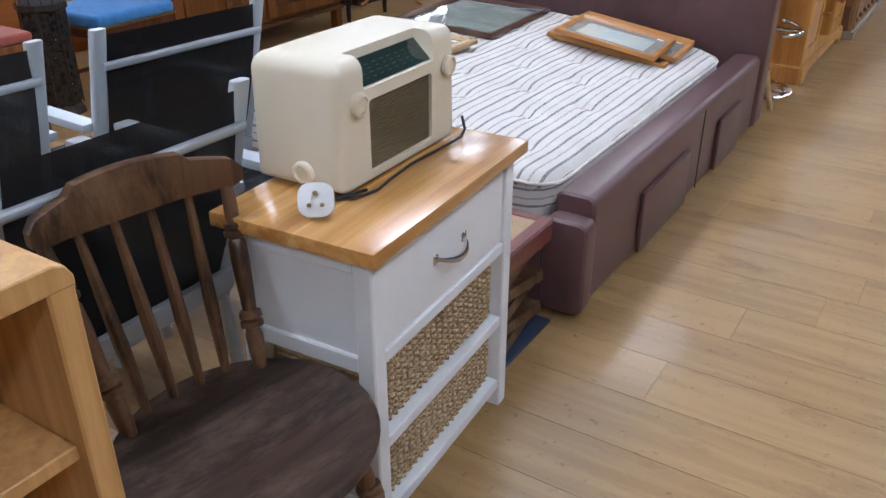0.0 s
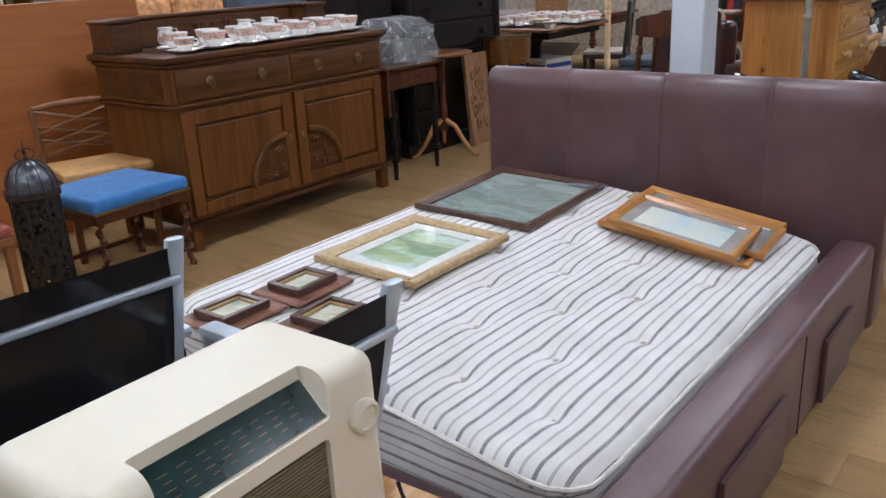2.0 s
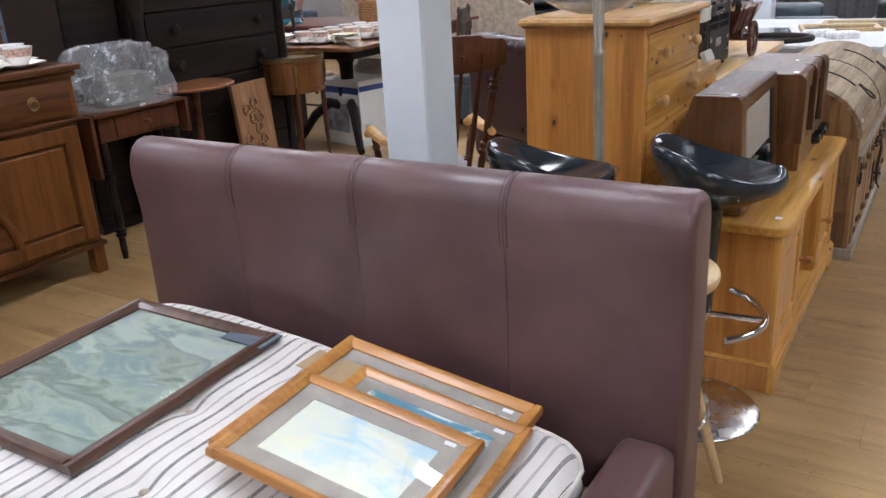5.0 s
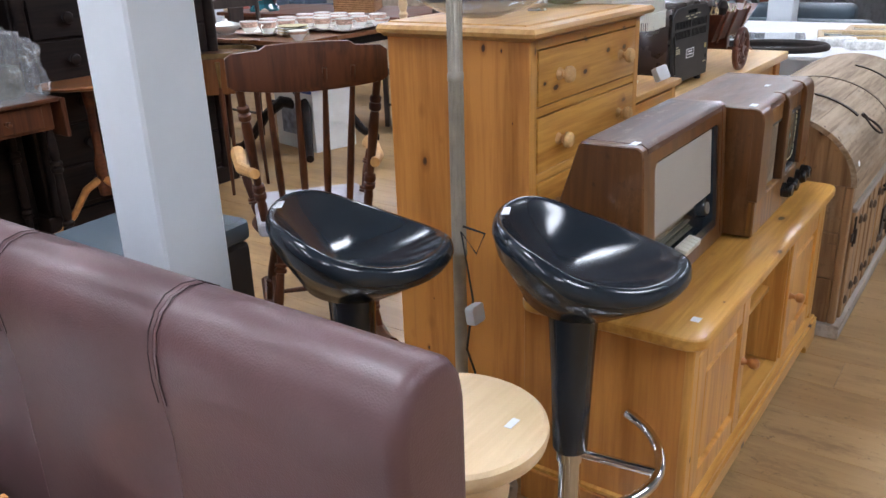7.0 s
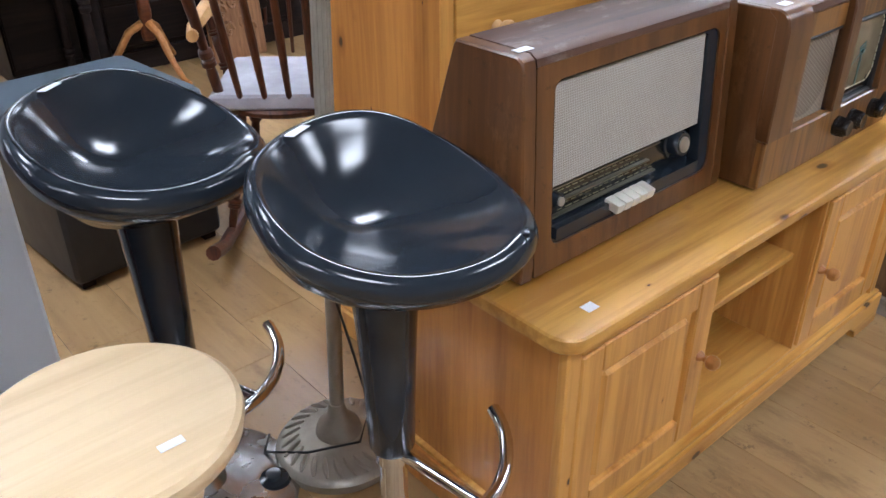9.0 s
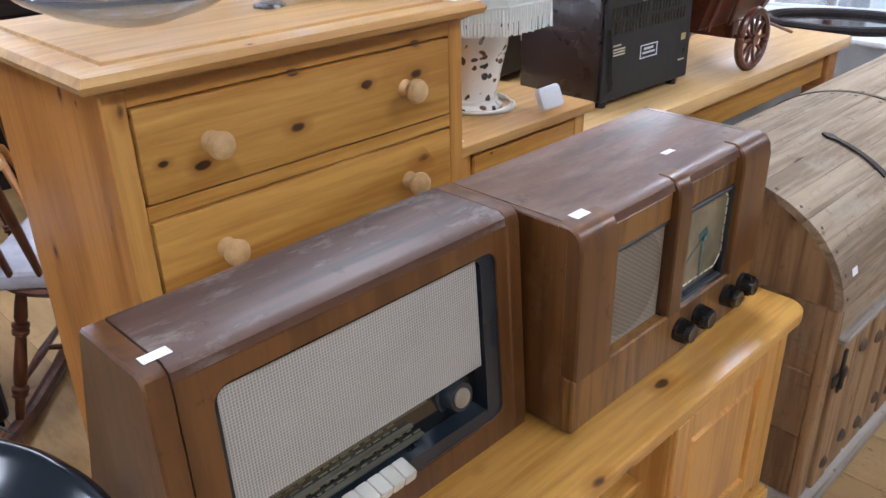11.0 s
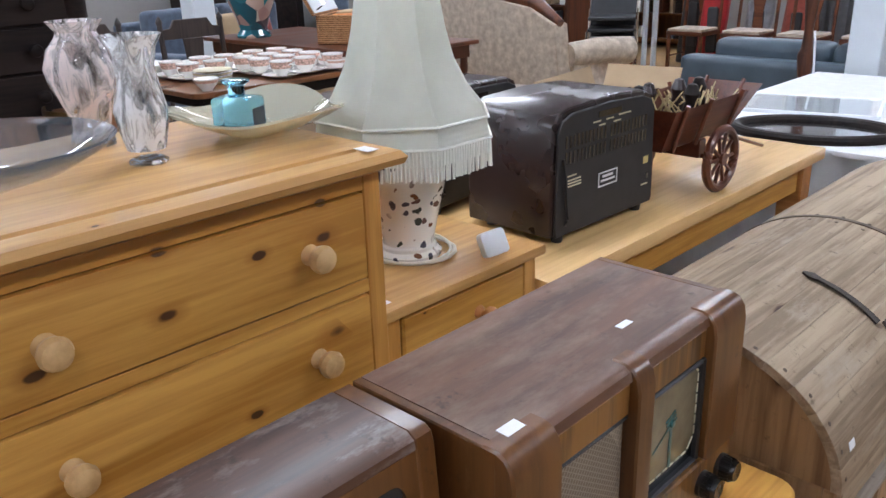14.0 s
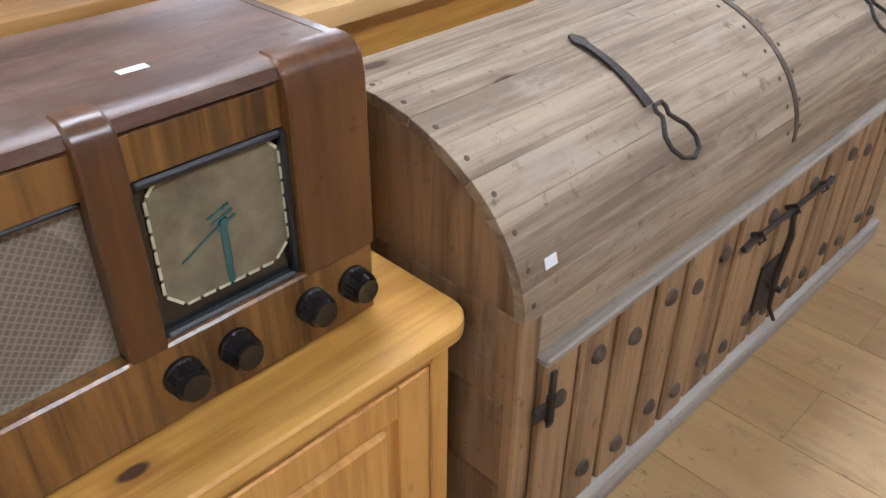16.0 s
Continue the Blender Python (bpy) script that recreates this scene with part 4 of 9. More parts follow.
def radio_a():
    t = thing("valve_radio", "walnut valve radio with sloping front, silver grille cloth and push keys", "radio", -0.988, 5.102, 0.56, 0.8)
    hy, H = 0.288, 0.372
    # side outline in x z: front leans back
    def outline(k):
        return [(-0.15, 0.008), (0.128, 0.008), (0.130, 0.03), (0.112, H - 0.022), (0.108, H - 0.007), (0.097, H), (-0.030, H), (-0.036, H - 0.008)]
    fx = lambda z: 0.130 + (0.112 - 0.130) * (z - 0.03) / (H - 0.065)
    # side cheeks, narrower at the top
    def cheek(s):
        bm = prism(outline(0), "y", s * hy, s * (hy - 0.03), 0.003)
        return bm
    tilt_in = lambda bm: [setattr(v, "co", Vector((v.co.x, v.co.y * (1 - 0.02 * v.co.z / H), v.co.z))) for v in bm.verts] and bm
    part("side_cheek", tilt_in(cheek(-1)), WALNUT, t)
    part("side_cheek", tilt_in(cheek(1)), WALNUT, t)
    part("top_board", tilt_in(join(prism([(-0.034, H - 0.018), (0.110, H - 0.018), (0.1085, H - 0.007), (0.097, H + 0.001), (-0.030, H + 0.001)], "y", -hy + 0.030, hy - 0.030, 0.0))), WALNUT_A, t, "dusty dark veneered top")
    part("bottom_board", box(-0.13, 0.120, -hy + 0.03, hy - 0.03, 0.008, 0.024, 0.001), WALNUT, t)
    z0, z1, y0, y1 = 0.052, H - 0.046, -0.218, 0.236

    def leaned(bm):
        """Lay an upright board on the sloping front."""
        for v in bm.verts:
            v.co.x += fx(v.co.z)
        return tilt_in(bm)

    front = ring_plate(-hy + 0.0305, hy - 0.0305, 0.010, H - 0.0185, 0.001, y0, y1, z0, z1, 0.022, -0.016, -0.001)
    part("front_frame", leaned(front), WALNUT, t, "plain walnut front with a round-cornered opening")
    part("surround", leaned(ring_plate(y0 - 0.004, y1 + 0.004, z0 - 0.004, z1 + 0.004, 0.024, y0 + 0.006, y1 - 0.030, z0 + 0.010, z1 - 0.005, 0.014, -0.050, -0.005)), BLACK_PL, t, "black moulded surround")

    def slab(za, zb, ya, yb, d0, d1):
        return tilt_in(prism([(fx(za) - d1, za), (fx(za) - d0, za), (fx(zb) - d0, zb), (fx(zb) - d1, zb)], "y", ya, yb, 0))
    part("grille_cloth", slab(0.150, z1 - 0.004, y0 + 0.004, y1 - 0.034, 0.010, 0.020), CLOTH_A, t, "silver woven grille cloth")
    part("dial_glass", slab(z0 + 0.012, 0.150, y0 + 0.004, y1 - 0.032, 0.026, 0.036), DIAL_BK, t, "black glass tuning dial")
    rg = random.Random(17)
    for k in range(5):
        bars, u = [], -0.175
        while u < 0.085 - 0.012 * k:
            w = rg.uniform(0.006, 0.016)
            bars.append(slab(0.094 + k * 0.0085, 0.0955 + k * 0.0085, u, u + w, 0.0245, 0.0262))
            u += w + rg.uniform(0.004, 0.010)
        part("dial_lettering", join(*bars), DIAL_DIM, t)
    for za, w in ((0.138, 0.30), (0.112, 0.27), (0.088, 0.29)):
        part("scale_rail", slab(za, za + 0.003, y0 + 0.016, y0 + 0.016 + w, 0.018, 0.027), DIAL_RAIL, t)
    part("tray", slab(z0 + 0.010, z0 + 0.030, y0 + 0.010, y1 - 0.040, -0.002, 0.030), BLACK_PL, t, "black moulded tray")
    for j in range(5):
        part("push_key", tilt_in(moved(box(-0.016, 0.016, -0.0105, 0.0105, -0.009, 0.009, 0.004, 2), Matrix.Translation((fx(z0) + 0.004, -0.062 + j * 0.0215, z0 + 0.026)) @ Matrix.Rotation(radians(12), 4, "Y"))), IVORY, t, "ivory push key")
    for yk, r in ((0.150, 0.027), (-0.195, 0.014)):
        kn = part("tuning_knob", tilt_in(moved(knob_black(r, 0.026), Matrix.Translation((fx(0.12) - 0.028, yk, 0.122)) @ Matrix.Rotation(radians(82), 4, "Y"))), BLACK_PL, t)
        part("knob_cap", tilt_in(moved(lathe([(0.0, 0.0), (r * 0.55, 0.0), (r * 0.55, 0.003), (0.0, 0.004)], 20), Matrix.Translation((fx(0.12) - 0.003, yk, 0.125)) @ Matrix.Rotation(radians(82), 4, "Y"))), STEEL, kn)
    for y in (-0.24, 0.24):
        for x in (-0.1, 0.09):
            part("foot", lathe([(0.0, 0.0), (0.014, 0.0), (0.014, 0.01), (0.0, 0.01)], 12, x, y), BLACK_MT, t)
    part("back_cover", tilt_in(prism([(-0.146, 0.024), (-0.142, 0.024), (-0.030, H - 0.02), (-0.034, H - 0.02)], "y", -hy + 0.03, hy - 0.03, 0)), CARD, t)
    part("price_label", box(0.072, 0.088, -0.268, -0.236, H + 0.0015, H + 0.002, 0), TAG, t)


radio_a()


def radio_b():
    MID0, MID1 = -0.027, 0.014
    KNOBS = (0.033, 0.098, 0.200, 0.262)
    t = thing("valve_radio", "walnut valve radio with square black dial and four knobs", "radio", -0.945, 5.695, 0.56, 0.5)
    hy, H, fx = 0.285, 0.352, 0.155
    case = [(-0.11, 0.006), (fx - 0.02, 0.006), (fx - 0.02, H - 0.02), (fx - 0.024, H - 0.007), (fx - 0.034, H - 0.001), (fx - 0.045, H), (-0.11, H)]
    part("side", prism(case, "y", -hy, -hy + 0.016, 0.002), WALNUT, t)
    part("side", prism(case, "y", hy - 0.016, hy, 0.002), WALNUT, t)
    part("top_board", prism([(-0.11, H - 0.016), (fx - 0.022, H - 0.020), (fx - 0.012, H - 0.018), (fx - 0.016, H - 0.006), (fx - 0.026, H - 0.0005), (fx - 0.045, H), (-0.11, H)], "y", -hy + 0.016, hy - 0.016, 0), WALNUT_T, t, "scuffed dark veneered top")
    part("bottom_board", box(-0.11, fx - 0.022, -hy + 0.016, hy - 0.016, 0.006, 0.02, 0), WALNUT, t)
    part("back_cover", box(-0.108, -0.104, -hy + 0.016, hy - 0.016, 0.02, H - 0.016, 0), CARD, t)
    # front: lower board, top rail, rounded pilasters
    part("lower_board", box(fx - 0.03, fx - 0.004, -hy + 0.001, hy - 0.001, 0.006, 0.105, 0.003), WALNUT_F, t)
    part("top_rail", box(fx - 0.034, fx - 0.016, -hy + 0.086, hy - 0.098, H - 0.070, H - 0.022, 0.002), WALNUT_F, t)
    def pil(y0, y1):
        return prism([(fx - 0.03, 0.1055), (fx + 0.0, 0.1055), (fx + 0.0, H - 0.035), (fx - 0.004, H - 0.015), (fx - 0.013, H - 0.003), (fx - 0.026, H + 0.002), (fx - 0.046, H + 0.002), (fx - 0.046, H - 0.006), (fx - 0.03, H - 0.02)], "y", y0, y1, 0.003)
    part("pilaster", pil(-hy - 0.001, -hy + 0.090), WALNUT, t)
    part("pilaster", pil(MID0, MID1), WALNUT, t)
    part("pilaster", pil(hy - 0.100, hy + 0.001), WALNUT, t)
    part("grille_reveal", frame_ring(-hy + 0.086, MID0 + 0.004, 0.10, H - 0.07, fx - 0.05, fx - 0.014, 0.004), BLACK_MT, t)
    part("grille_cloth", box(fx - 0.052, fx - 0.042, -hy + 0.088, MID0 + 0.002, 0.10, H - 0.072, 0), CLOTH_B, t, "tan mesh grille cloth")
    # darker cloth disc: shade of the speaker opening, painted over the grille
    part("speaker_shadow", moved(lathe([(0.0, 0.0), (0.085, 0.0), (0.088, 0.003), (0.0, 0.0035)], 40), Matrix.Translation((fx - 0.0448, -0.118, 0.200)) @ Matrix.Rotation(radians(90), 4, "Y")), CLOTH_S, t)
    part("dial_reveal", frame_ring(MID1 - 0.004, hy - 0.096, 0.10, H - 0.07, fx - 0.05, fx - 0.012, 0.009), BLACK_MT, t)
    part("dial_glass", box(fx - 0.05, fx - 0.04, MID1, hy - 0.098, 0.102, H - 0.07, 0), DIAL_BK, t, "black glass dial plate")
    # octagonal tan scale
    cy, cz, a, c = 0.104, 0.204, 0.075, 0.020
    octo = [(cy - a + c, cz - a), (cy + a - c, cz - a), (cy + a, cz - a + c), (cy + a, cz + a - c), (cy + a - c, cz + a), (cy - a + c, cz + a), (cy - a, cz + a - c), (cy - a, cz - a + c)]
    part("dial_scale", prism(octo, "x", fx - 0.0398, fx - 0.0385, 0), DIAL_TAN, t, "tan octagonal tuning scale")
    marks = []
    for (p, q), (r, s_) in zip(octo, octo[1:] + octo[:1]):
        L = math.hypot(r - p, s_ - q)
        k = max(1, int(L / 0.018))
        for i in range(k):
            u0, u1 = (i + 0.1) / k, (i + 0.86) / k
            mx, mz = (p + (r - p) * (u0 + u1) / 2), (q + (s_ - q) * (u0 + u1) / 2)
            bm = box(fx - 0.0385, fx - 0.0375, -(u1 - u0) * L / 2, (u1 - u0) * L / 2, -0.0016, 0.0016, 0)
            marks.append(moved(bm, Matrix.Translation((0, mx, mz)) @ Matrix.Rotation(math.atan2(s_ - q, r - p), 4, "X")))
    part("dial_border", join(*marks), DIAL_LT, t)
    side = [box(fx - 0.0398, fx - 0.039, cy + a + 0.006, cy + a + 0.006 + 0.012 - 0.002 * (i % 3), cz + 0.045 - i * 0.008, cz + 0.047 - i * 0.008, 0) for i in range(6)] + [box(fx - 0.0398, fx - 0.039, cy - 0.02 + 0.02 * j, cy - 0.006 + 0.02 * j, cz + a + 0.006 + 0.006 * i, cz + a + 0.0075 + 0.006 * i, 0) for i in range(3) for j in range(2)]
    part("dial_lettering", join(*side), DIAL_LT, t)
    part("dial_pointer", join(moved(lathe([(0.0, 0.0), (0.006, 0.0), (0.005, 0.004), (0.0, 0.005)], 16), Matrix.Translation((fx - 0.0383, cy, cz)) @ Matrix.Rotation(radians(90), 4, "Y")), box(fx - 0.0383, fx - 0.0375, cy - 0.004, cy + 0.004, cz - a, cz, 0), moved(box(fx - 0.0378, fx - 0.0370, -0.001, 0.001, -0.058, 0.0, 0), Matrix.Translation((0, cy, cz)) @ Matrix.Rotation(radians(-62), 4, "X"))), TEAL, t)
    part("dial_hub", moved(join(*[box(fx - 0.0383, fx - 0.0372, -0.014, 0.014, z, z + 0.003, 0) for z in (-0.008, 0.0, 0.008)]), Matrix.Translation((0, cy, cz + 0.004)) @ Matrix.Rotation(radians(20), 4, "X")), TEAL, t)
    for y in KNOBS:
        k = part("knob", moved(knob_black(0.0195, 0.03), Matrix.Translation((fx - 0.004, y - 0.012, 0.062)) @ Matrix.Rotation(radians(90), 4, "Y")), KNOB_BK, t)
        ribs = [rod((0.006, 0.0198 * math.cos(i * math.pi / 10), 0.0198 * math.sin(i * math.pi / 10)), (0.023, 0.0186 * math.cos(i * math.pi / 10), 0.0186 * math.sin(i * math.pi / 10)), 0.0014, None, 5) for i in range(20)]
        for bm in ribs:
            part("rib", moved(bm, Matrix.Translation((fx - 0.004, y - 0.012, 0.062))), KNOB_BK, k)
    # dial and cloth lie just behind the front
    for ob in t.children:
        if ob.name.split(".")[0] in ("dial_glass", "dial_scale", "dial_border", "dial_lettering", "dial_pointer", "dial_hub", "grille_cloth", "speaker_shadow"):
            for v in ob.data.vertices:
                v.co.x += 0.018
    for y in (-0.22, 0.22):
        for x in (-0.1, 0.1):
            part("foot", lathe([(0.0, 0.0), (0.014, 0.0), (0.014, 0.007), (0.0, 0.007)], 12, x, y), BLACK_MT, t)
    part("price_label", moved(box(0.0, 0.018, -0.016, 0.016, 0.0, 0.0008, 0), Matrix.Translation((0.103, -0.238, H + 0.0025)) @ Matrix.Rotation(radians(4), 4, "Y")), TAG, t)
    part("price_label", box(0.058, 0.070, 0.062, 0.092, H + 0.0005, H + 0.0012, 0), TAG, t)


# grille cloth colours darkened to paint the speaker's shade
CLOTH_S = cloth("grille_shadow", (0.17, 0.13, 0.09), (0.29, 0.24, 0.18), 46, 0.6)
radio_b()


# ---- domed trunk ----
def trunk():
    t = thing("domed_trunk", "weathered pine trunk with domed plank lid and iron fittings", "trunk", -0.948, 6.105, 0)
    hx, L, zb, rise = 0.285, 1.50, 0.545, 0.232
    # base: boards between corner posts
    part("base_board", box(-hx - 0.02, hx + 0.025, -0.012, L + 0.012, 0.0, 0.05, 0.006, 2), TRUNK_G, t, "grey worn bottom board")
    part("back_wall", box(-hx, -hx + 0.025, 0.0, L, 0.05, zb, 0.002), TRUNK_W, t)
    for y in (0.0, L - 0.03):
        for i in range(3):
            part("end_board", box(-hx + 0.025, hx - 0.021, y + 0.002, y + 0.028, 0.05 + i * 0.165, 0.05 + (i + 1) * 0.165 - 0.002, 0.003), TRUNK_F, t)
    part("front_backing", box(hx - 0.022, hx - 0.004, 0.03, L - 0.03, 0.05, zb - 0.04, 0), TRUNK_F, t)
    rng = random.Random(8)
    y = 0.045
    i = 0
    while y < L - 0.06:
        w = 0.085 + rng.random() * 0.02
        y1 = min(y + w, L - 0.04)
        part("front_plank", box(hx - 0.004, hx + 0.010 + 0.003 * rng.random(), y + 0.007, y1 - 0.006, 0.055, 0.445 + 0.004 * rng.random(), 0.004), TRUNK_F, t)
        if y1 - y > 0.05:
            for z in ((0.385, 0.135) if i % 2 else (0.36, 0.115)):
                part("iron_stud", moved(lathe([(0.017, 0.0), (0.0155, 0.005), (0.010, 0.009), (0.0, 0.011)], 14), Matrix.Translation((hx + 0.011, (y + y1) / 2, z)) @ Matrix.Rotation(radians(90), 4, "Y")), RUST, t)
        y = y1
        i += 1
    part("front_stile", box(hx - 0.02, hx + 0.004, 0.0, 0.044, 0.05, zb - 0.002, 0.004), TRUNK_F, t)
    part("front_stile", box(hx - 0.02, hx + 0.004, L - 0.044, L, 0.05, zb - 0.002, 0.004), TRUNK_F, t)
    part("ledge", box(hx - 0.02, hx + 0.02, 0.045, L - 0.045, 0.446, 0.462, 0.004), TRUNK_G, t, "grey worn ledge")
    part("top_rail", box(hx - 0.02, hx + 0.002, 0.044, L - 0.044, 0.463, zb - 0.002, 0.003), TRUNK_W, t)
    # lid: curved staves
    for a in (0.002, L - 0.028):
        part("lid_end", prism([((hx + 0.004) * math.cos(math.pi * k / 24), zb + (rise - 0.016) * math.sin(math.pi * k / 24)) for k in range(25)], "y", a, a + 0.026, 0.0), TRUNK_F, t)
    n = 15
    for k in range(n):
        a0, a1 = math.pi * (k + 0.006) / n, math.pi * (k + 0.994) / n
        po = [(hx + 0.012, rise), (hx - 0.006, rise - 0.017)]
        def pt(a, o):
            return (po[o][0] * math.cos(a), zb + po[o][1] * math.sin(a))
        am = (a0 + a1) / 2
        outline = [pt(a0, 0), pt(am, 0), pt(a1, 0), pt(a1, 1), pt(am, 1), pt(a0, 1)]
        for ya, yb in ((-0.004, 0.745), (0.7465, L + 0.004)):
            d = 0.0015 * (rng.random() - 0.5)
            part("lid_stave", prism([(p + d, q + d) for p, q in outline], "y", ya, yb, 0.0008), TRUNK_W, t)
            for yy in (ya + 0.018, yb - 0.03):
                nx, nz = pt(am, 0)
                part("nail", moved(lathe([(0.0045, 0.0), (0.0035, 0.001), (0.0, 0.0014)], 8), Matrix.Translation((nx + d, yy, nz + d)) @ Matrix.Rotation(math.pi / 2 - am, 4, "Y")), RUST, t)
    arc = [math.pi * k / 32 for k in range(33)]
    hoop = [((hx + r) * math.cos(q), zb + (rise + r - 0.012) * math.sin(q)) for r, turn in ((0.0145, arc), (0.012, arc[::-1])) for q in turn]
    part("iron_band", prism(hoop, "y", 0.739, 0.753, 0), RUST, t, "thin rusted iron band")

    def strap(y):
        """Flat strap with arrow tip and a ring handle."""
        P = lambda a, lift=0.0: Vector(((hx + 0.014 + lift) * math.cos(a), 0, zb + (rise + 0.002 + lift) * math.sin(a)))
        angs = [radians(78 - i * 3.4) for i in range(11)]
        edge = [P(q, 0.004) for q in angs] + [P(q) for q in angs[::-1]]
        bm = prism([(q.x, q.z) for q in edge], "y", -1.0, 1.0, 0)
        # widest at the arrow tip, then a slim tongue that broadens to the ring
        for v in bm.verts:
            k = (78 - math.degrees(math.atan2((v.co.z - zb) / rise, v.co.x / hx))) / 34
            w = 0.004 if k < 0.02 else 0.014 if k < 0.16 else 0.006 + 0.004 * k
            v.co.y = y + math.copysign(w, v.co.y)
        part("strap", bm, IRON, t, "forged iron strap")
        a = radians(44)
        b = P(a, 0.012)
        tx, tz = math.sin(a), -math.cos(a) * rise / hx
        k = math.hypot(tx, tz)
        tx, tz = tx / k, tz / k
        pts = []
        for d, w in ((0.0, 0.012), (0.012, 0.016), (0.026, 0.010), (0.040, 0.020), (0.060, 0.036), (0.085, 0.040), (0.108, 0.028), (0.118, 0.0), (0.108, -0.028), (0.085, -0.040), (0.060, -0.036), (0.040, -0.020), (0.026, -0.010), (0.012, -0.016), (0.0, -0.012)):
            pts.append((b.x + tx * d * 0.8 + 0.006, y + w * 0.8, b.z + tz * d * 0.8))
        part("ring_handle", tube(pts, 0.0038, 8, True), IRON, t, "forged iron drop ring")
    strap(0.36)
    strap(1.12)
    # sliding bolt, hasp and hinges
    part("bolt", join(rod((hx + 0.028, 0.60, 0.385), (hx + 0.028, 0.98, 0.385), 0.006), *[tube([(hx + 0.012, yy, 0.385), (hx + 0.034, yy, 0.397), (hx + 0.04, yy, 0.385), (hx + 0.034, yy, 0.373), (hx + 0.012, yy, 0.385)], 0.004, 6) for yy in (0.66, 0.80, 0.93)]), IRON, t)
    part("hasp", join(tube([(hx + 0.03, 0.80, 0.385), (hx + 0.038, 0.80, 0.33), (hx + 0.03, 0.80, 0.22), (hx + 0.035, 0.80, 0.15), (hx + 0.05, 0.805, 0.12)], [0.005, 0.007, 0.007, 0.005, 0.004], 8), box(hx + 0.012, hx + 0.018, 0.76, 0.84, 0.13, 0.26, 0.003), rod((hx + 0.016, 0.80, 0.2), (hx + 0.05, 0.80, 0.2), 0.007)), IRON, t)
    for y in (0.03, L - 0.07):
        part("hinge", join(box(hx + 0.011, hx + 0.017, y, y + 0.03, 0.345, 0.375, 0.003), box(hx + 0.013, hx + 0.019, y + 0.03, y + 0.045, 0.32, 0.43, 0.003), rod((hx + 0.018, y + 0.034, 0.335), (hx + 0.018, y + 0.034, 0.385), 0.007)), IRON, t)
    a = radians(17)
    part("price_label", moved(box(0, 0.0008, -0.012, 0.012, -0.008, 0.008, 0), Matrix.Translation(((hx + 0.0135) * math.cos(a), 0.055, zb + (rise + 0.001) * math.sin(a))) @ Matrix.Rotation(-a * 0.9, 4, "Y")), TAG, t)


RUST = plain("rusted_band", (0.115, 0.082, 0.058), 0.65, 0.5, 0.4, 30, 0, 0.4)
TRUNK_G = wood("trunk_grey", (0.22, 0.18, 0.14), (0.38, 0.33, 0.28), "y", 0.75, 0, 0, 0.9, 0.4, (0.42, 0.38, 0.34), False, 0.5)
trunk()


# ---- nightstand and table lamp ----
def nightstand():
    t = thing("pine_bedside_table", "pale pine bedside table with one drawer", "bedside table", -1.455, 5.845, 0)
    hx, hy, H = 0.20, 0.205, 0.87
    part("top", box(-hx - 0.015, hx + 0.015, -hy - 0.014, hy + 0.014, H - 0.022, H, 0.006, 2), PINE_PALE, t)
    for sx in (-1, 1):
        for sy in (-1, 1):
            a, b = sorted((sx * hx, sx * (hx - 0.04)))
            c, d = sorted((sy * hy, sy * (hy - 0.04)))
            part("leg", box(a, b, c, d, 0, H - 0.022, 0.004), PINE_V, t)
    for s in (-1, 1):
        a, b = sorted((s * (hy - 0.006), s * (hy - 0.022)))
        part("apron", box(-hx + 0.04, hx - 0.04, a, b, H - 0.16, H - 0.022, 0.001), PINE, t)
    part("apron", box(-hx + 0.006, -hx + 0.022, -hy + 0.04, hy - 0.04, H - 0.16, H - 0.022, 0.001), PINE, t)
    part("shelf", box(-hx + 0.01, hx - 0.01, -hy + 0.04, hy - 0.04, 0.15, 0.168, 0.002), PINE, t)
    d = part("drawer", box(hx - 0.02, hx + 0.003, -hy + 0.042, hy - 0.042, H - 0.15, H - 0.03, 0.004), PINE, t)
    part("knob", turned_knob(hx + 0.003, 0.03, H - 0.085, 0.018), PINE_KNOB, d)
    part("price_label", box(hx - 0.03, hx - 0.01, -hy, -hy + 0.03, H + 0.0004, H + 0.001, 0), TAG, t)


nightstand()


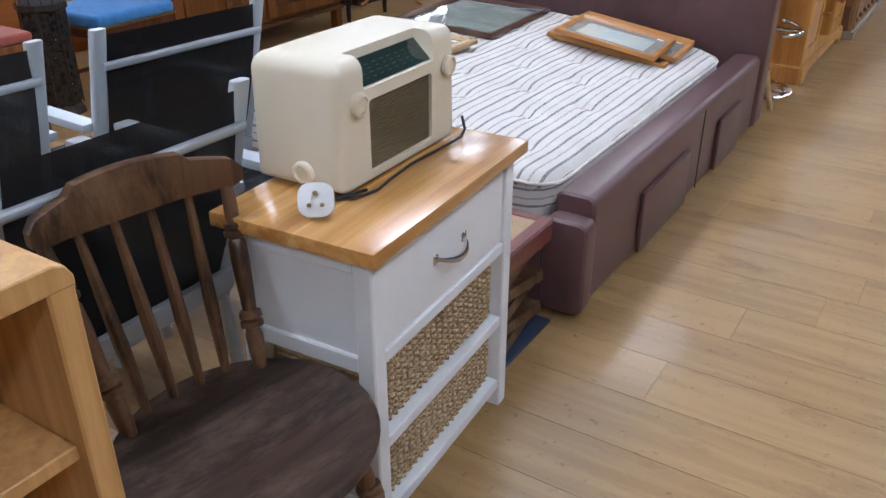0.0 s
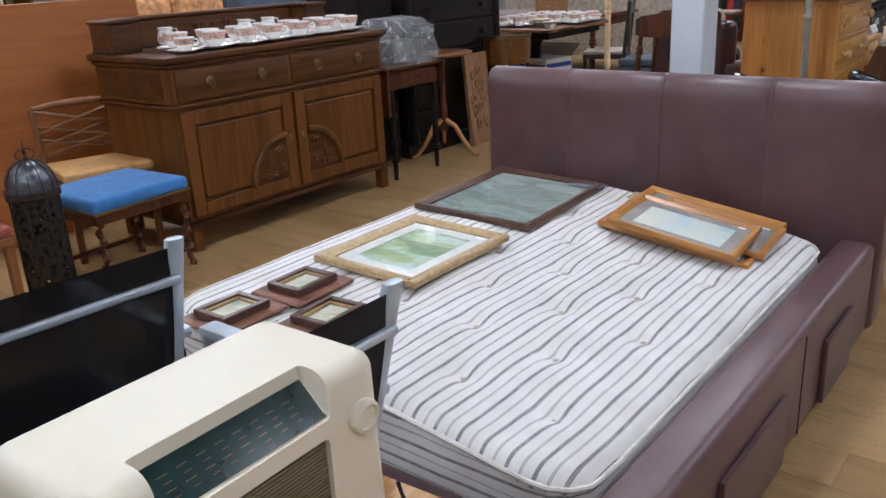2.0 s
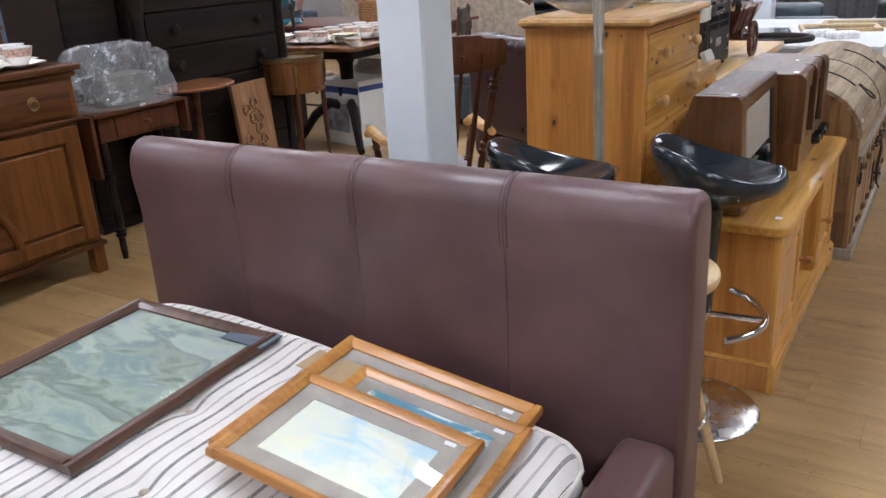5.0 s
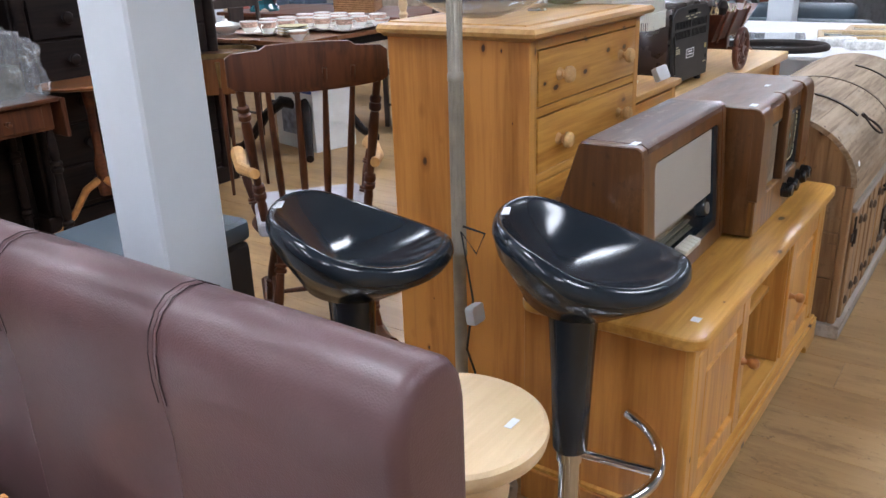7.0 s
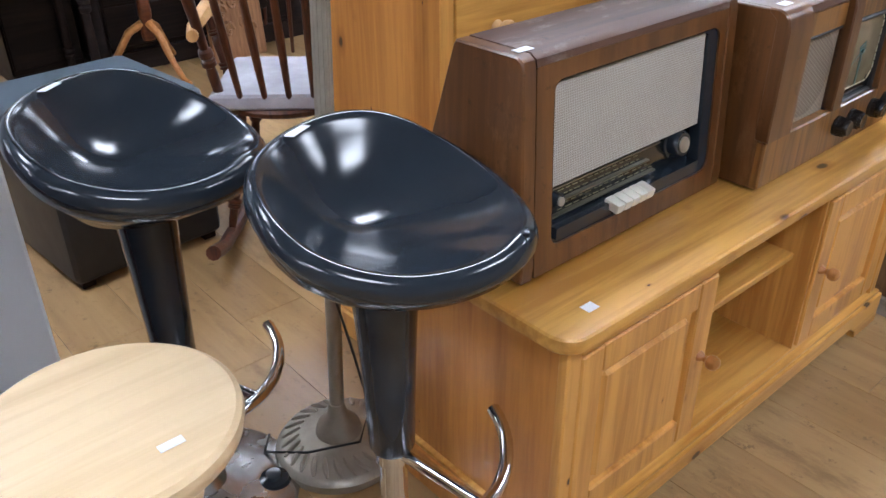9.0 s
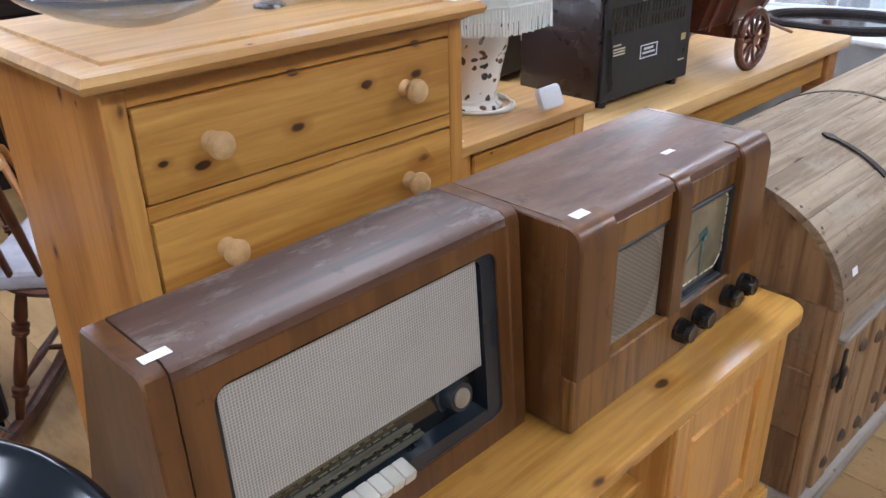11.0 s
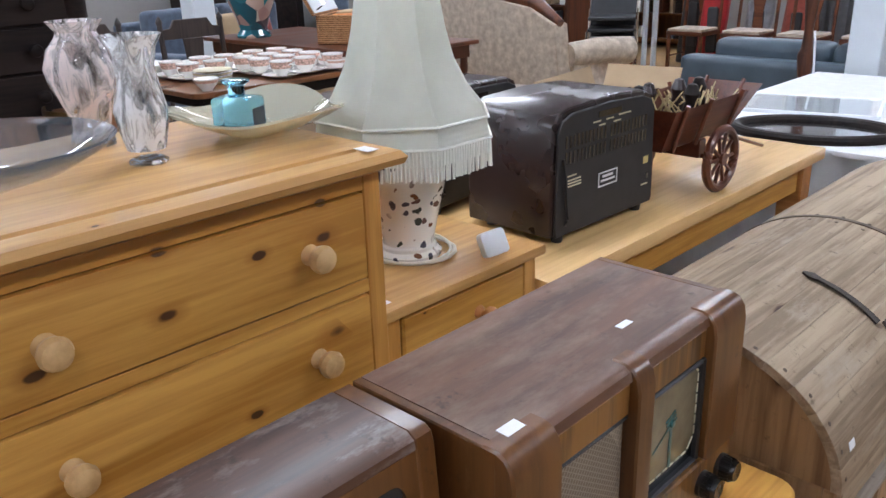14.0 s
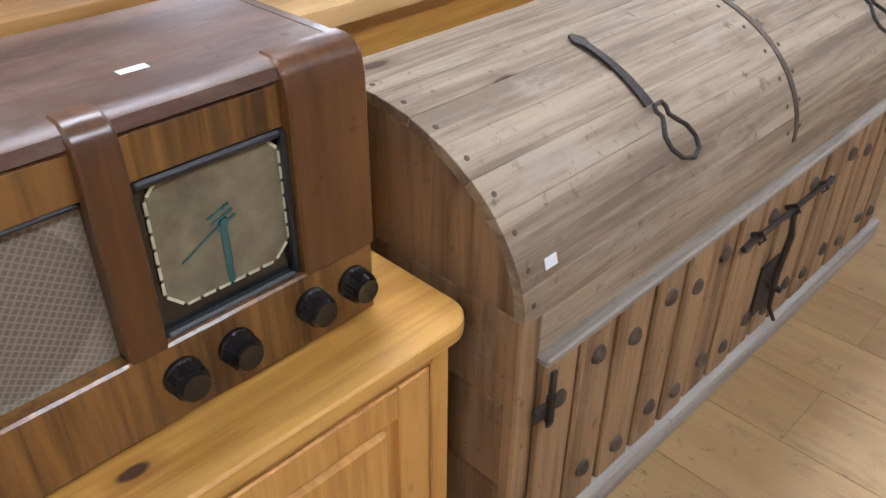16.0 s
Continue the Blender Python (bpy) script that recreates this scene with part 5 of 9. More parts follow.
def china_decor():
    m, n, l, b = mat_base("floral_china", 0.15, 0, 0.5)
    v = coords(n, l)
    vo = n.new("ShaderNodeTexVoronoi")
    vo.inputs["Scale"].default_value = 46
    vo.inputs["Randomness"].default_value = 1.0
    dv = n.new("ShaderNodeVectorMath")
    dv.operation = "ADD"
    nz = n.new("ShaderNodeTexNoise")
    nz.inputs["Scale"].default_value = 30
    l.new(v, nz.inputs["Vector"])
    sc = n.new("ShaderNodeVectorMath")
    sc.operation = "SCALE"
    sc.inputs["Scale"].default_value = 0.035
    l.new(nz.outputs["Color"], sc.inputs[0])
    l.new(v, dv.inputs[0])
    l.new(sc.outputs[0], dv.inputs[1])
    l.new(dv.outputs[0], vo.inputs["Vector"])
    f = ramp(n, l, vo.outputs["Distance"], [(0.30, (1, 1, 1)), (0.36, (0, 0, 0))])
    patch = ramp(n, l, noise_tex(n, l, v, 9, 2), [(0.36, (0, 0, 0)), (0.44, (1, 1, 1))])
    hue = n.new("ShaderNodeSeparateColor")
    l.new(vo.outputs["Color"], hue.inputs[0])
    leafc = ramp(n, l, hue.outputs[0], [(0.3, (0.05, 0.06, 0.05)), (0.5, (0.22, 0.09, 0.04)), (0.75, (0.08, 0.07, 0.09))])
    l.new(mix(n, l, math_node(n, l, "MULTIPLY", f, patch), (0.80, 0.77, 0.70), leafc), b.inputs["Base Color"])
    return m


def octa(a):
    k = (a + math.pi / 8) % (math.pi / 4) - math.pi / 8
    return 1.045 * math.cos(math.pi / 8) / math.cos(k)


def table_lamp():
    t = thing("table_lamp", "floral china table lamp with a cream fringed shade", "table lamp", -1.415, 5.855, 0.87)
    base = part("lamp_base", lathe([(0.0, 0.0), (0.062, 0.0), (0.064, 0.008), (0.055, 0.016), (0.054, 0.022), (0.050, 0.026), (0.050, 0.034), (0.062, 0.09), (0.074, 0.14), (0.077, 0.165), (0.066, 0.185), (0.03, 0.20), (0.018, 0.205), (0.018, 0.24), (0.0, 0.24)], 40), china_decor(), t, "white china body with flowers and butterflies")
    # octagonal bell shade
    prof = [(0.160, 0.209), (0.162, 0.236), (0.160, 0.241), (0.156, 0.278), (0.127, 0.316), (0.101, 0.366), (0.085, 0.426), (0.077, 0.472), (0.075, 0.487)]
    seg = 48
    bm = bmesh.new()
    rings = []
    for r, h in prof:
        ring = []
        for i in range(seg):
            a = 2 * math.pi * i / seg
            k = (a + math.pi / 8) % (math.pi / 4) - math.pi / 8
            rr = r * 1.04 * math.cos(math.pi / 8) / math.cos(k)
            ring.append(bm.verts.new((rr * math.cos(a), rr * math.sin(a), h)))
        rings.append(ring)
    for a_, b_ in zip(rings, rings[1:]):
        for i in range(seg):
            bm.faces.new((a_[i], a_[(i + 1) % seg], b_[(i + 1) % seg], b_[i]))
    bmesh.ops.solidify(bm, geom=bm.faces[:], thickness=0.002)
    sh = part("shade", bm, SHADE, t, "cream panelled silk shade")
    for r, h in ((0.163, 0.238), (0.158, 0.274), (0.078, 0.486)):
        part("trim_cord", tube([(octa(2 * math.pi * i / 48) * r * math.cos(2 * math.pi * i / 48), octa(2 * math.pi * i / 48) * r * math.sin(2 * math.pi * i / 48), h) for i in range(48)], 0.0028, 6, True), SHADE, sh)
    rng = random.Random(3)
    fr = []
    for i in range(150):
        a = 2 * math.pi * i / 150
        x, y = 0.161 * octa(a) * math.cos(a), 0.161 * octa(a) * math.sin(a)
        fr.append(rod((x, y, 0.236), (x * (1 + 0.02 * rng.uniform(-1, 1)), y * (1 + 0.02 * rng.uniform(-1, 1)), 0.182 + 0.004 * rng.random()), 0.0022, 0.0026, 5))
    part("fringe", join(*fr), SHADE, sh, "cream thread fringe")
    part("bulb_holder", rod((0, 0, 0.24), (0, 0, 0.30), 0.016), BRASS, t)
    part("carrier_spokes", join(*[rod((0, 0, 0.472), (0.074 * math.cos(a), 0.074 * math.sin(a), 0.484), 0.0015, None, 6) for a in (0, 2.09, 4.19)], rod((0, 0, 0.30), (0, 0, 0.472), 0.003, None, 6)), BRASS, t)
    coil = [((0.085 + 0.006 * math.sin(i * 0.7)) * math.cos(i * 0.32), (0.085 + 0.006 * math.sin(i * 0.7)) * math.sin(i * 0.32), 0.004 + 0.0003 * i * 0.6) for i in range(46)]
    part("flex", tube(coil, 0.0032, 6), IVORY, t, "cream coiled flex")
    pl = part("plug", moved(prism(rounded(-0.024, 0.024, -0.025, 0.025, 0.008, 4), "z", 0.0, 0.028, 0.004, 2), Matrix.Translation((0.135, 0.085, 0.026)) @ Matrix.Rotation(radians(65), 4, "Y") @ Matrix.Rotation(radians(25), 4, "X")), WHITE, t, "white plug")


table_lamp()


# ---- bar stools ----
def tractor_seat():
    """Moulded saddle seat: high wrapped back, dipped thighs and a raised nose, with a broad rolled lip and skirt."""
    N = 80
    bm = bmesh.new()
    rings = []
    # radius, share of the rim's height, drop
    prof = [(k / 14, k / 12.4, 0.0) for k in range(1, 12)] + [(0.85, 0.955, 0.0), (0.89, 0.99, 0.0), (0.915, 1.0, 0.0), (0.935, 1.0, -0.001), (0.96, 1.0, -0.004), (0.983, 1.0, -0.010), (0.996, 1.0, -0.018), (1.0, 1.0, -0.026), (0.985, 1.0, -0.033), (0.94, 0.9, -0.038), (0.6, 0.35, -0.050), (0.30, 0.05, -0.050)]

    def at(a, r, k, dz):
        c, q = math.cos(a), math.sin(a)
        x = (0.218 if c > 0 else 0.158) * c * r
        y = 0.205 * q * r * (1 - 0.16 * max(0, c) ** 2)
        h = 0.056 - 0.0493 * c + 0.004 * math.cos(2 * a) + 0.0073 * math.cos(3 * a)
        z = (h + 0.022) * k ** 2.2 - 0.022 + dz
        ridge = math.exp(-(y / 0.030) ** 2) * max(0.0, min(1.0, (x - 0.05) / 0.11))
        return (x, y, z + 0.005 * ridge * k * (1 if dz > -0.025 else 0))

    mid = bm.verts.new((0, 0, -0.022))
    for r, k, dz in prof:
        rings.append([bm.verts.new(at(2 * math.pi * i / N, r, k, dz)) for i in range(N)])
    for i in range(N):
        bm.faces.new((mid, rings[0][i], rings[0][(i + 1) % N]))
    for a, b in zip(rings, rings[1:]):
        for i in range(N):
            bm.faces.new((a[i], b[i], b[(i + 1) % N], a[(i + 1) % N]))
    bm.faces.new(rings[-1][::-1])
    return bm


def bar_stool():
    t = thing("bar_stool", "black gloss moulded bar stool on a chrome gas-lift column", "bar stool", 0, 0, 0, 0, "black bar stools")
    Z = 0.752
    seat = part("seat", moved(tractor_seat(), Matrix.Translation((0, 0, Z))), BLACK_PL, t)
    smooth(seat, 60)
    part("seat_boss", lathe([(0.0, 0.0), (0.060, 0.0), (0.072, 0.020), (0.100, 0.024), (0.0, 0.026)], 28, 0, 0, Z - 0.085), BLACK_PL, t)
    part("sleeve", lathe([(0.0, 0.0), (0.034, 0.0), (0.037, 0.006), (0.040, 0.10), (0.045, 0.22), (0.052, 0.34), (0.055, 0.357), (0.0, 0.357)], 28, 0, 0, 0.338), BLACK_PL, t)
    part("collar", lathe([(0.0, 0.0), (0.0285, 0.0), (0.0285, 0.026), (0.0, 0.026)], 24, 0, 0, 0.312), CHROME, t)
    part("column", lathe([(0.0, 0.0), (0.0235, 0.0), (0.0235, 0.30), (0.0, 0.30)], 24, 0, 0, 0.045), CHROME, t)
    part("base", lathe([(0.0, 0.0), (0.19, 0.0), (0.195, 0.006), (0.185, 0.014), (0.10, 0.026), (0.05, 0.040), (0.034, 0.065), (0.0, 0.065)], 48), DULL_CHROME, t, "scuffed chrome disc base")
    arc = [(0.185 * math.cos(radians(a)), 0.185 * math.sin(radians(a)), 0.325 + 0.018 * max(0, a) / 46) for a in range(-78, 49, 6)]
    part("footrest", join(tube(arc, 0.0115, 12), rod((0.02, -0.005, 0.33), (0.175, -0.050, 0.325), 0.010)), CHROME, t, "curved chrome footrest")
    part("height_lever", tube([(0.03, 0.05, Z - 0.05), (0.05, 0.12, Z - 0.055), (0.05, 0.14, Z - 0.06)], 0.004, 6), CHROME, t)
    part("price_label", moved(box(-0.010, 0.010, -0.022, 0.022, 0.0, 0.0008, 0), Matrix.Translation((-0.136, 0.020, Z + 0.0995)) @ Matrix.Rotation(radians(-4), 4, "Y")), TAG, t)
    return t


st1 = bar_stool()
st1.matrix_basis = pose(-0.906, 4.586, 0, 0, 0, 26)
copy_thing(st1, pose(-1.339, 4.42, 0, 0, 0, 38))


def wood_stool():
    t = thing("wooden_stool", "pale beech round-topped stool with splayed legs", "stool", -0.922, 4.183, 0)
    part("seat", lathe([(0.0, 0.580), (0.10, 0.580), (0.148, 0.583), (0.157, 0.592), (0.160, 0.606), (0.158, 0.615), (0.151, 0.620), (0.0, 0.621)], 48), BEECH, t)
    part("hub", lathe([(0.0, 0.47), (0.09, 0.47), (0.095, 0.49), (0.075, 0.52), (0.068, 0.545), (0.085, 0.570), (0.10, 0.580), (0.0, 0.580)], 32), BEECH, t)
    for a in (20, 110, 200, 290):
        c, s = math.cos(radians(a)), math.sin(radians(a))
        part("leg", rod((0.065 * c, 0.065 * s, 0.475), (0.19 * c, 0.19 * s, 0.0), 0.016, 0.012, 12), BEECH, t)
    part("foot_ring", tube([(0.145 * math.cos(2 * math.pi * i / 40), 0.145 * math.sin(2 * math.pi * i / 40), 0.215) for i in range(40)], 0.007, 8, True), CHROME, t, "chrome foot ring")
    part("price_label", box(0.085, 0.098, 0.025, 0.055, 0.6213, 0.622, 0), TAG, t)


wood_stool()


def floor_lamp():
    t = thing("floor_lamp", "antique silver reeded floor lamp with embossed round base, no shade", "floor lamp", -1.262, 4.705, 0)
    part("base", lathe([(0.0, 0.0), (0.135, 0.0), (0.138, 0.02), (0.130, 0.032), (0.125, 0.034), (0.085, 0.050), (0.05, 0.056), (0.045, 0.075), (0.022, 0.10), (0.016, 0.13), (0.0, 0.13)], 48), STEEL, t)
    for i in range(26):
        a = 2 * math.pi * i / 26
        part("embossed_leaf", tube([((0.085 + 0.040 * k / 4) * math.cos(a + 0.16 * k / 4), (0.085 + 0.040 * k / 4) * math.sin(a + 0.16 * k / 4), 0.052 - 0.017 * k / 4) for k in range(5)], [0.003, 0.006, 0.007, 0.006, 0.003], 6), STEEL, t)
    body = [(0.0, 0.12), (0.0155, 0.12), (0.0155, 0.64), (0.019, 0.645), (0.019, 0.655), (0.0155, 0.66), (0.0155, 1.045), (0.019, 1.05), (0.019, 1.065), (0.0155, 1.07), (0.0155, 1.60), (0.0, 1.60)]
    part("stem", lathe(body, 18), STEEL, t)
    for bm in [rod((0.0155 * math.cos(a), 0.0155 * math.sin(a), z0), (0.0155 * math.cos(a), 0.0155 * math.sin(a), z1), 0.0022, None, 5) for z0, z1 in ((0.66, 1.045), (1.07, 1.58)) for a in [2 * math.pi * i / 12 for i in range(12)]]:
        part("reed", bm, STEEL, t)
    part("uplighter_bowl", lathe([(0.0, 1.58), (0.03, 1.585), (0.10, 1.61), (0.17, 1.66), (0.172, 1.664), (0.10, 1.617), (0.0, 1.60)], 40), STEEL, t)
    part("flex", tube([(0.018, -0.01, 0.72), (0.06, 0.02, 0.70), (0.055, -0.01, 0.66), (0.02, -0.02, 0.71), (0.045, -0.03, 0.62), (0.05, -0.02, 0.55), (0.03, -0.02, 0.42), (0.07, 0.0, 0.28), (0.09, 0.02, 0.16), (0.08, 0.0, 0.075), (0.02, -0.09, 0.06), (-0.08, -0.14, 0.02), (-0.13, -0.10, 0.012)], 0.0028, 6), BLACK_MT, t, "black flex wound on the stem")
    part("foot_switch", lathe([(0.0, 0.0), (0.034, 0.0), (0.036, 0.012), (0.03, 0.024), (0.018, 0.028), (0.016, 0.036), (0.0, 0.037)], 20, 0.0, -0.165, 0.0), BLACK_PL, t, "black foot switch")
    part("plug", moved(prism(rounded(-0.022, 0.022, -0.024, 0.024, 0.008, 4), "z", 0.0, 0.024, 0.004, 2), Matrix.Translation((0.05, -0.03, 0.52)) @ Matrix.Rotation(radians(80), 4, "Y")), WHITE, t, "white plug")
    # the stem leans a little towards the chest
    for ob in t.children:
        if ob.name.split(".")[0] not in ("base", "embossed_leaf", "foot_switch"):
            for v in ob.data.vertices:
                v.co.x -= 0.045 * max(0.0, v.co.z - 0.1)
                v.co.y += 0.075 * max(0.0, v.co.z - 0.1)


floor_lamp()


# ---- worn windsor chair ----
def spindle(p0, p1, r=0.011):
    p0, p1 = Vector(p0), Vector(p1)
    k = [0.7, 0.95, 1.15, 1.0, 0.8, 0.65]
    return tube([p0.lerp(p1, i / 5) for i in range(6)], [r * q for q in k], 10)


def turned_post(p0, p1, r=0.014):
    p0, p1 = Vector(p0), Vector(p1)
    prof = [(0.0, 0.8), (0.10, 1.05), (0.2, 1.15), (0.24, 0.9), (0.25, 1.5), (0.275, 1.5), (0.28, 0.9), (0.3, 1.5), (0.33, 1.4), (0.34, 0.9), (0.42, 1.0), (0.6, 1.2), (0.70, 1.1), (0.72, 0.85), (0.735, 1.45), (0.76, 1.45), (0.77, 0.9), (0.78, 1.35), (0.80, 1.35), (0.81, 0.9), (0.9, 0.9), (1.0, 0.7)]
    return tube([p0.lerp(p1, a) for a, _ in prof], [r * b for _, b in prof], 12)


def windsor(name, label, x, y, rz, wood_m, seat_m, zs, zc, w=0.20, rock=False, arms=False, back=-0.365, deep=0.068):
    t = thing(name, label, "chair", x, y, 0, rz)
    seat = lathe([(0.0, zs - 0.03), (0.85, zs - 0.034), (0.97, zs - 0.022), (1.0, zs - 0.008), (0.97, zs), (0.8, zs - 0.002), (0.4, zs - 0.008), (0.0, zs - 0.008)], 48)
    for v in seat.verts:
        v.co.x *= 0.218 if v.co.x > 0 else 0.20
        v.co.y *= 0.218
    part("seat", seat, seat_m, t, "worn dished seat")
    # crest rail: bowed board with a shaped top
    out = []
    N = 24
    for i in range(N + 1):
        u = -1 + 2 * i / N
        out.append((u * (w + 0.005), zc + 0.005 - 0.016 * u * u + (0.012 if abs(u) < 0.55 else 0.0) - (0.012 if abs(u) > 0.97 else 0)))
    for i in range(N + 1):
        u = 1 - 2 * i / N
        out.append((u * (w + 0.005), zc - deep + 0.012 * u * u + (0.010 if abs(u) > 0.97 else 0)))
    cr = prism(out, "x", -0.012, 0.012, 0.004, 2)
    for v in cr.verts:
        v.co.x += back + 0.05 * (v.co.y / w) ** 2
    part("crest_rail", cr, wood_m, t)
    xb = lambda yy: back + 0.05 * (yy / w) ** 2
    for i in range(4):
        yy = -w * 0.55 + i * w * 0.367
        part("spindle", spindle((-0.165, yy * 0.8, zs - 0.01), (xb(yy), yy, zc - 0.06)), wood_m, t)
    for s in (-1, 1):
        part("back_post", turned_post((-0.13, s * w * 0.72, zs - 0.01), (xb(w * 0.9), s * w * 0.9, zc - 0.055)), wood_m, t)
        for fx in (-1, 1):
            part("leg", turned_post((fx * 0.12, s * 0.12, zs - 0.03), (fx * 0.185, s * 0.185, 0.05 if rock else 0.0), 0.015), wood_m, t)
        part("stretcher", spindle((-0.165, s * 0.16, 0.16), (0.165, s * 0.16, 0.16), 0.011), wood_m, t)
        if rock:
            part("rocker", tube([(-0.42, s * 0.185, 0.10), (-0.3, s * 0.185, 0.055), (-0.1, s * 0.185, 0.028), (0.1, s * 0.185, 0.028), (0.25, s * 0.185, 0.05), (0.33, s * 0.185, 0.08)], 0.022, 10), wood_m, t)
        if arms:
            part("arm", tube([(-0.27, s * 0.19, zs + 0.24), (-0.1, s * 0.23, zs + 0.22), (0.08, s * 0.235, zs + 0.23), (0.17, s * 0.235, zs + 0.20)], [0.016, 0.02, 0.026, 0.018], 10), OAK_PALE, t, "pale worn arm")
            part("arm_post", turned_post((0.08, s * 0.19, zs - 0.01), (0.08, s * 0.23, zs + 0.21), 0.013), wood_m, t)
    part("stretcher", spindle((0.0, -0.16, 0.16), (0.0, 0.16, 0.16), 0.011), wood_m, t)
    return t


windsor("windsor_chair", "worn dark elm windsor chair with turned spindles", -0.82, 0.705, -10, WINDSOR, SEAT_ELM, 0.412, 0.788, 0.175, back=-0.255)
rk = windsor("rocking_chair", "dark stained spindle-back rocking chair with pale arms", -2.26, 5.24, 140, MAHOG_V, MAHOG_V, 0.44, 1.065, 0.235, True, True, deep=0.125)
single("seat_cushion", moved(box(-0.19, 0.2, -0.2, 0.2, 0.0, 0.05, 0.02, 3), Matrix()), plain("grey_cushion", (0.36, 0.35, 0.38), 0.9), "grey cushion on the rocking chair", "cushion", -2.26, 5.24, 0.438, 0, 0, 140)


# ---- pale oak bookcase ----
def bookcase():
    t = thing("bookcase", "pale oak open bookcase with rounded top corners", "bookcase", -0.90, 0.06, 0)
    hx, y1, H = 0.15, 0.385, 0.865
    for s in (-1, 1):
        a, b = sorted((s * y1, s * (y1 - 0.034)))
        part("side_panel", prism([(-hx, 0.0), (hx, 0.0), (hx, H - 0.03), (-hx, H - 0.03)], "y", a, b, 0.003), OAK_PALE, t)
    part("top", prism([(-y1, H - 0.032), (-y1, H - 0.02), (-y1 + 0.008, H - 0.006), (-y1 + 0.022, H), (y1 - 0.022, H), (y1 - 0.008, H - 0.006), (y1, H - 0.02), (y1, H - 0.032)], "x", -hx, hx + 0.002, 0.002), OAK_PALE, t)
    for z in (0.06, 0.32, 0.60):
        part("shelf", box(-hx + 0.01, hx - 0.02, -y1 + 0.034, y1 - 0.034, z, z + 0.022, 0.002), OAK_PALE, t)
    part("back_panel", box(-hx, -hx + 0.008, -y1 + 0.034, y1 - 0.034, 0.0, H - 0.032, 0), OAK_PALE, t)


bookcase()


# ---- garden chairs ----
def mesh_cloth():
    m, n, l, b = mat_base("black_sling_mesh", 0.6)
    v = coords(n, l)
    w1, w2 = n.new("ShaderNodeTexWave"), n.new("ShaderNodeTexWave")
    for w, d in ((w1, "Y"), (w2, "Z")):
        w.bands_direction = d
        w.inputs["Scale"].default_value = 95
        l.new(v, w.inputs["Vector"])
    f = math_node(n, l, "MULTIPLY", w1.outputs["Fac"], w2.outputs["Fac"])
    l.new(mix(n, l, f, (0.008, 0.008, 0.010), (0.035, 0.035, 0.040)), b.inputs["Base Color"])
    hole = math_node(n, l, "GREATER_THAN", f, 0.8)
    l.new(math_node(n, l, "SUBTRACT", 1.0, math_node(n, l, "MULTIPLY", hole, 0.35)), b.inputs["Alpha"])
    bump(n, l, b, f, 0.4, 0.001)
    return m


SLING = mesh_cloth()


def recline(bm, z0=0.40, k=0.27):
    """Lean all above z0 backwards."""
    for v in bm.verts:
        v.co.x -= k * max(0.0, v.co.z - z0)
    return bm


def garden_chair():
    t = thing("garden_chair", "grey aluminium garden chair with black mesh sling", "garden chair", 0, 0, 0, 0, "garden chairs")
    w = 0.245
    for s in (-1, 1):
        part("back_post", recline(prism(rounded(-0.013, 0.013, s * w - 0.019, s * w + 0.019, 0.009, 3), "z", 0.36, 0.865, 0.004, 2), 0.36), ALU, t)
        part("leg", tube([(0.0, s * w, 0.38), (-0.05, s * w, 0.0)], 0.015, 10), ALU, t)
        part("leg", tube([(0.44, s * (w + 0.01), 0.62), (0.45, s * (w + 0.01), 0.0)], 0.015, 10), ALU, t)
        part("arm", box(-0.07, 0.46, s * (w + 0.022) - 0.024, s * (w + 0.022) + 0.024, 0.61, 0.634, 0.008, 2), ALU, t)
        part("seat_rail", box(0.0, 0.47, s * w - 0.014, s * w + 0.014, 0.385, 0.415, 0.006), ALU, t)
    part("cross_bar", recline(rod((-0.018, -w, 0.775), (-0.018, w, 0.775), 0.011), 0.36), ALU, t)
    part("back_rail", recline(box(-0.034, -0.014, -w, w, 0.395, 0.452, 0.006, 2), 0.36), ALU, t)
    part("cross_bar", rod((0.46, -w, 0.39), (0.46, w, 0.39), 0.011), ALU, t)
    bm = bmesh.new()
    n = 14
    pts = [(-0.006 - 0.012 * math.sin(math.pi * i / 8), 0.848 - 0.418 * i / 8) for i in range(9)] + [(0.02 + 0.44 * i / 6, 0.41 - 0.012 * math.sin(math.pi * i / 6)) for i in range(7)]
    rows = [[bm.verts.new((x, -w + 0.012 + (2 * w - 0.024) * j / n, z)) for j in range(n + 1)] for x, z in pts]
    for a, b in zip(rows, rows[1:]):
        for j in range(n):
            bm.faces.new((a[j], a[j + 1], b[j + 1], b[j]))
    bmesh.ops.solidify(bm, geom=bm.faces[:], thickness=0.002)
    part("sling", recline(bm, 0.36), SLING, t)
    return t


gc = garden_chair()
gc.matrix_basis = pose(-1.80, 1.425, 0, 0, 0, 177)
for x, y, rz in ((-1.241, 1.472, 180), (-1.235, 0.80, 180), (-1.84, 0.785, 178)):
    copy_thing(gc, pose(x, y, 0, 0, 0, rz))


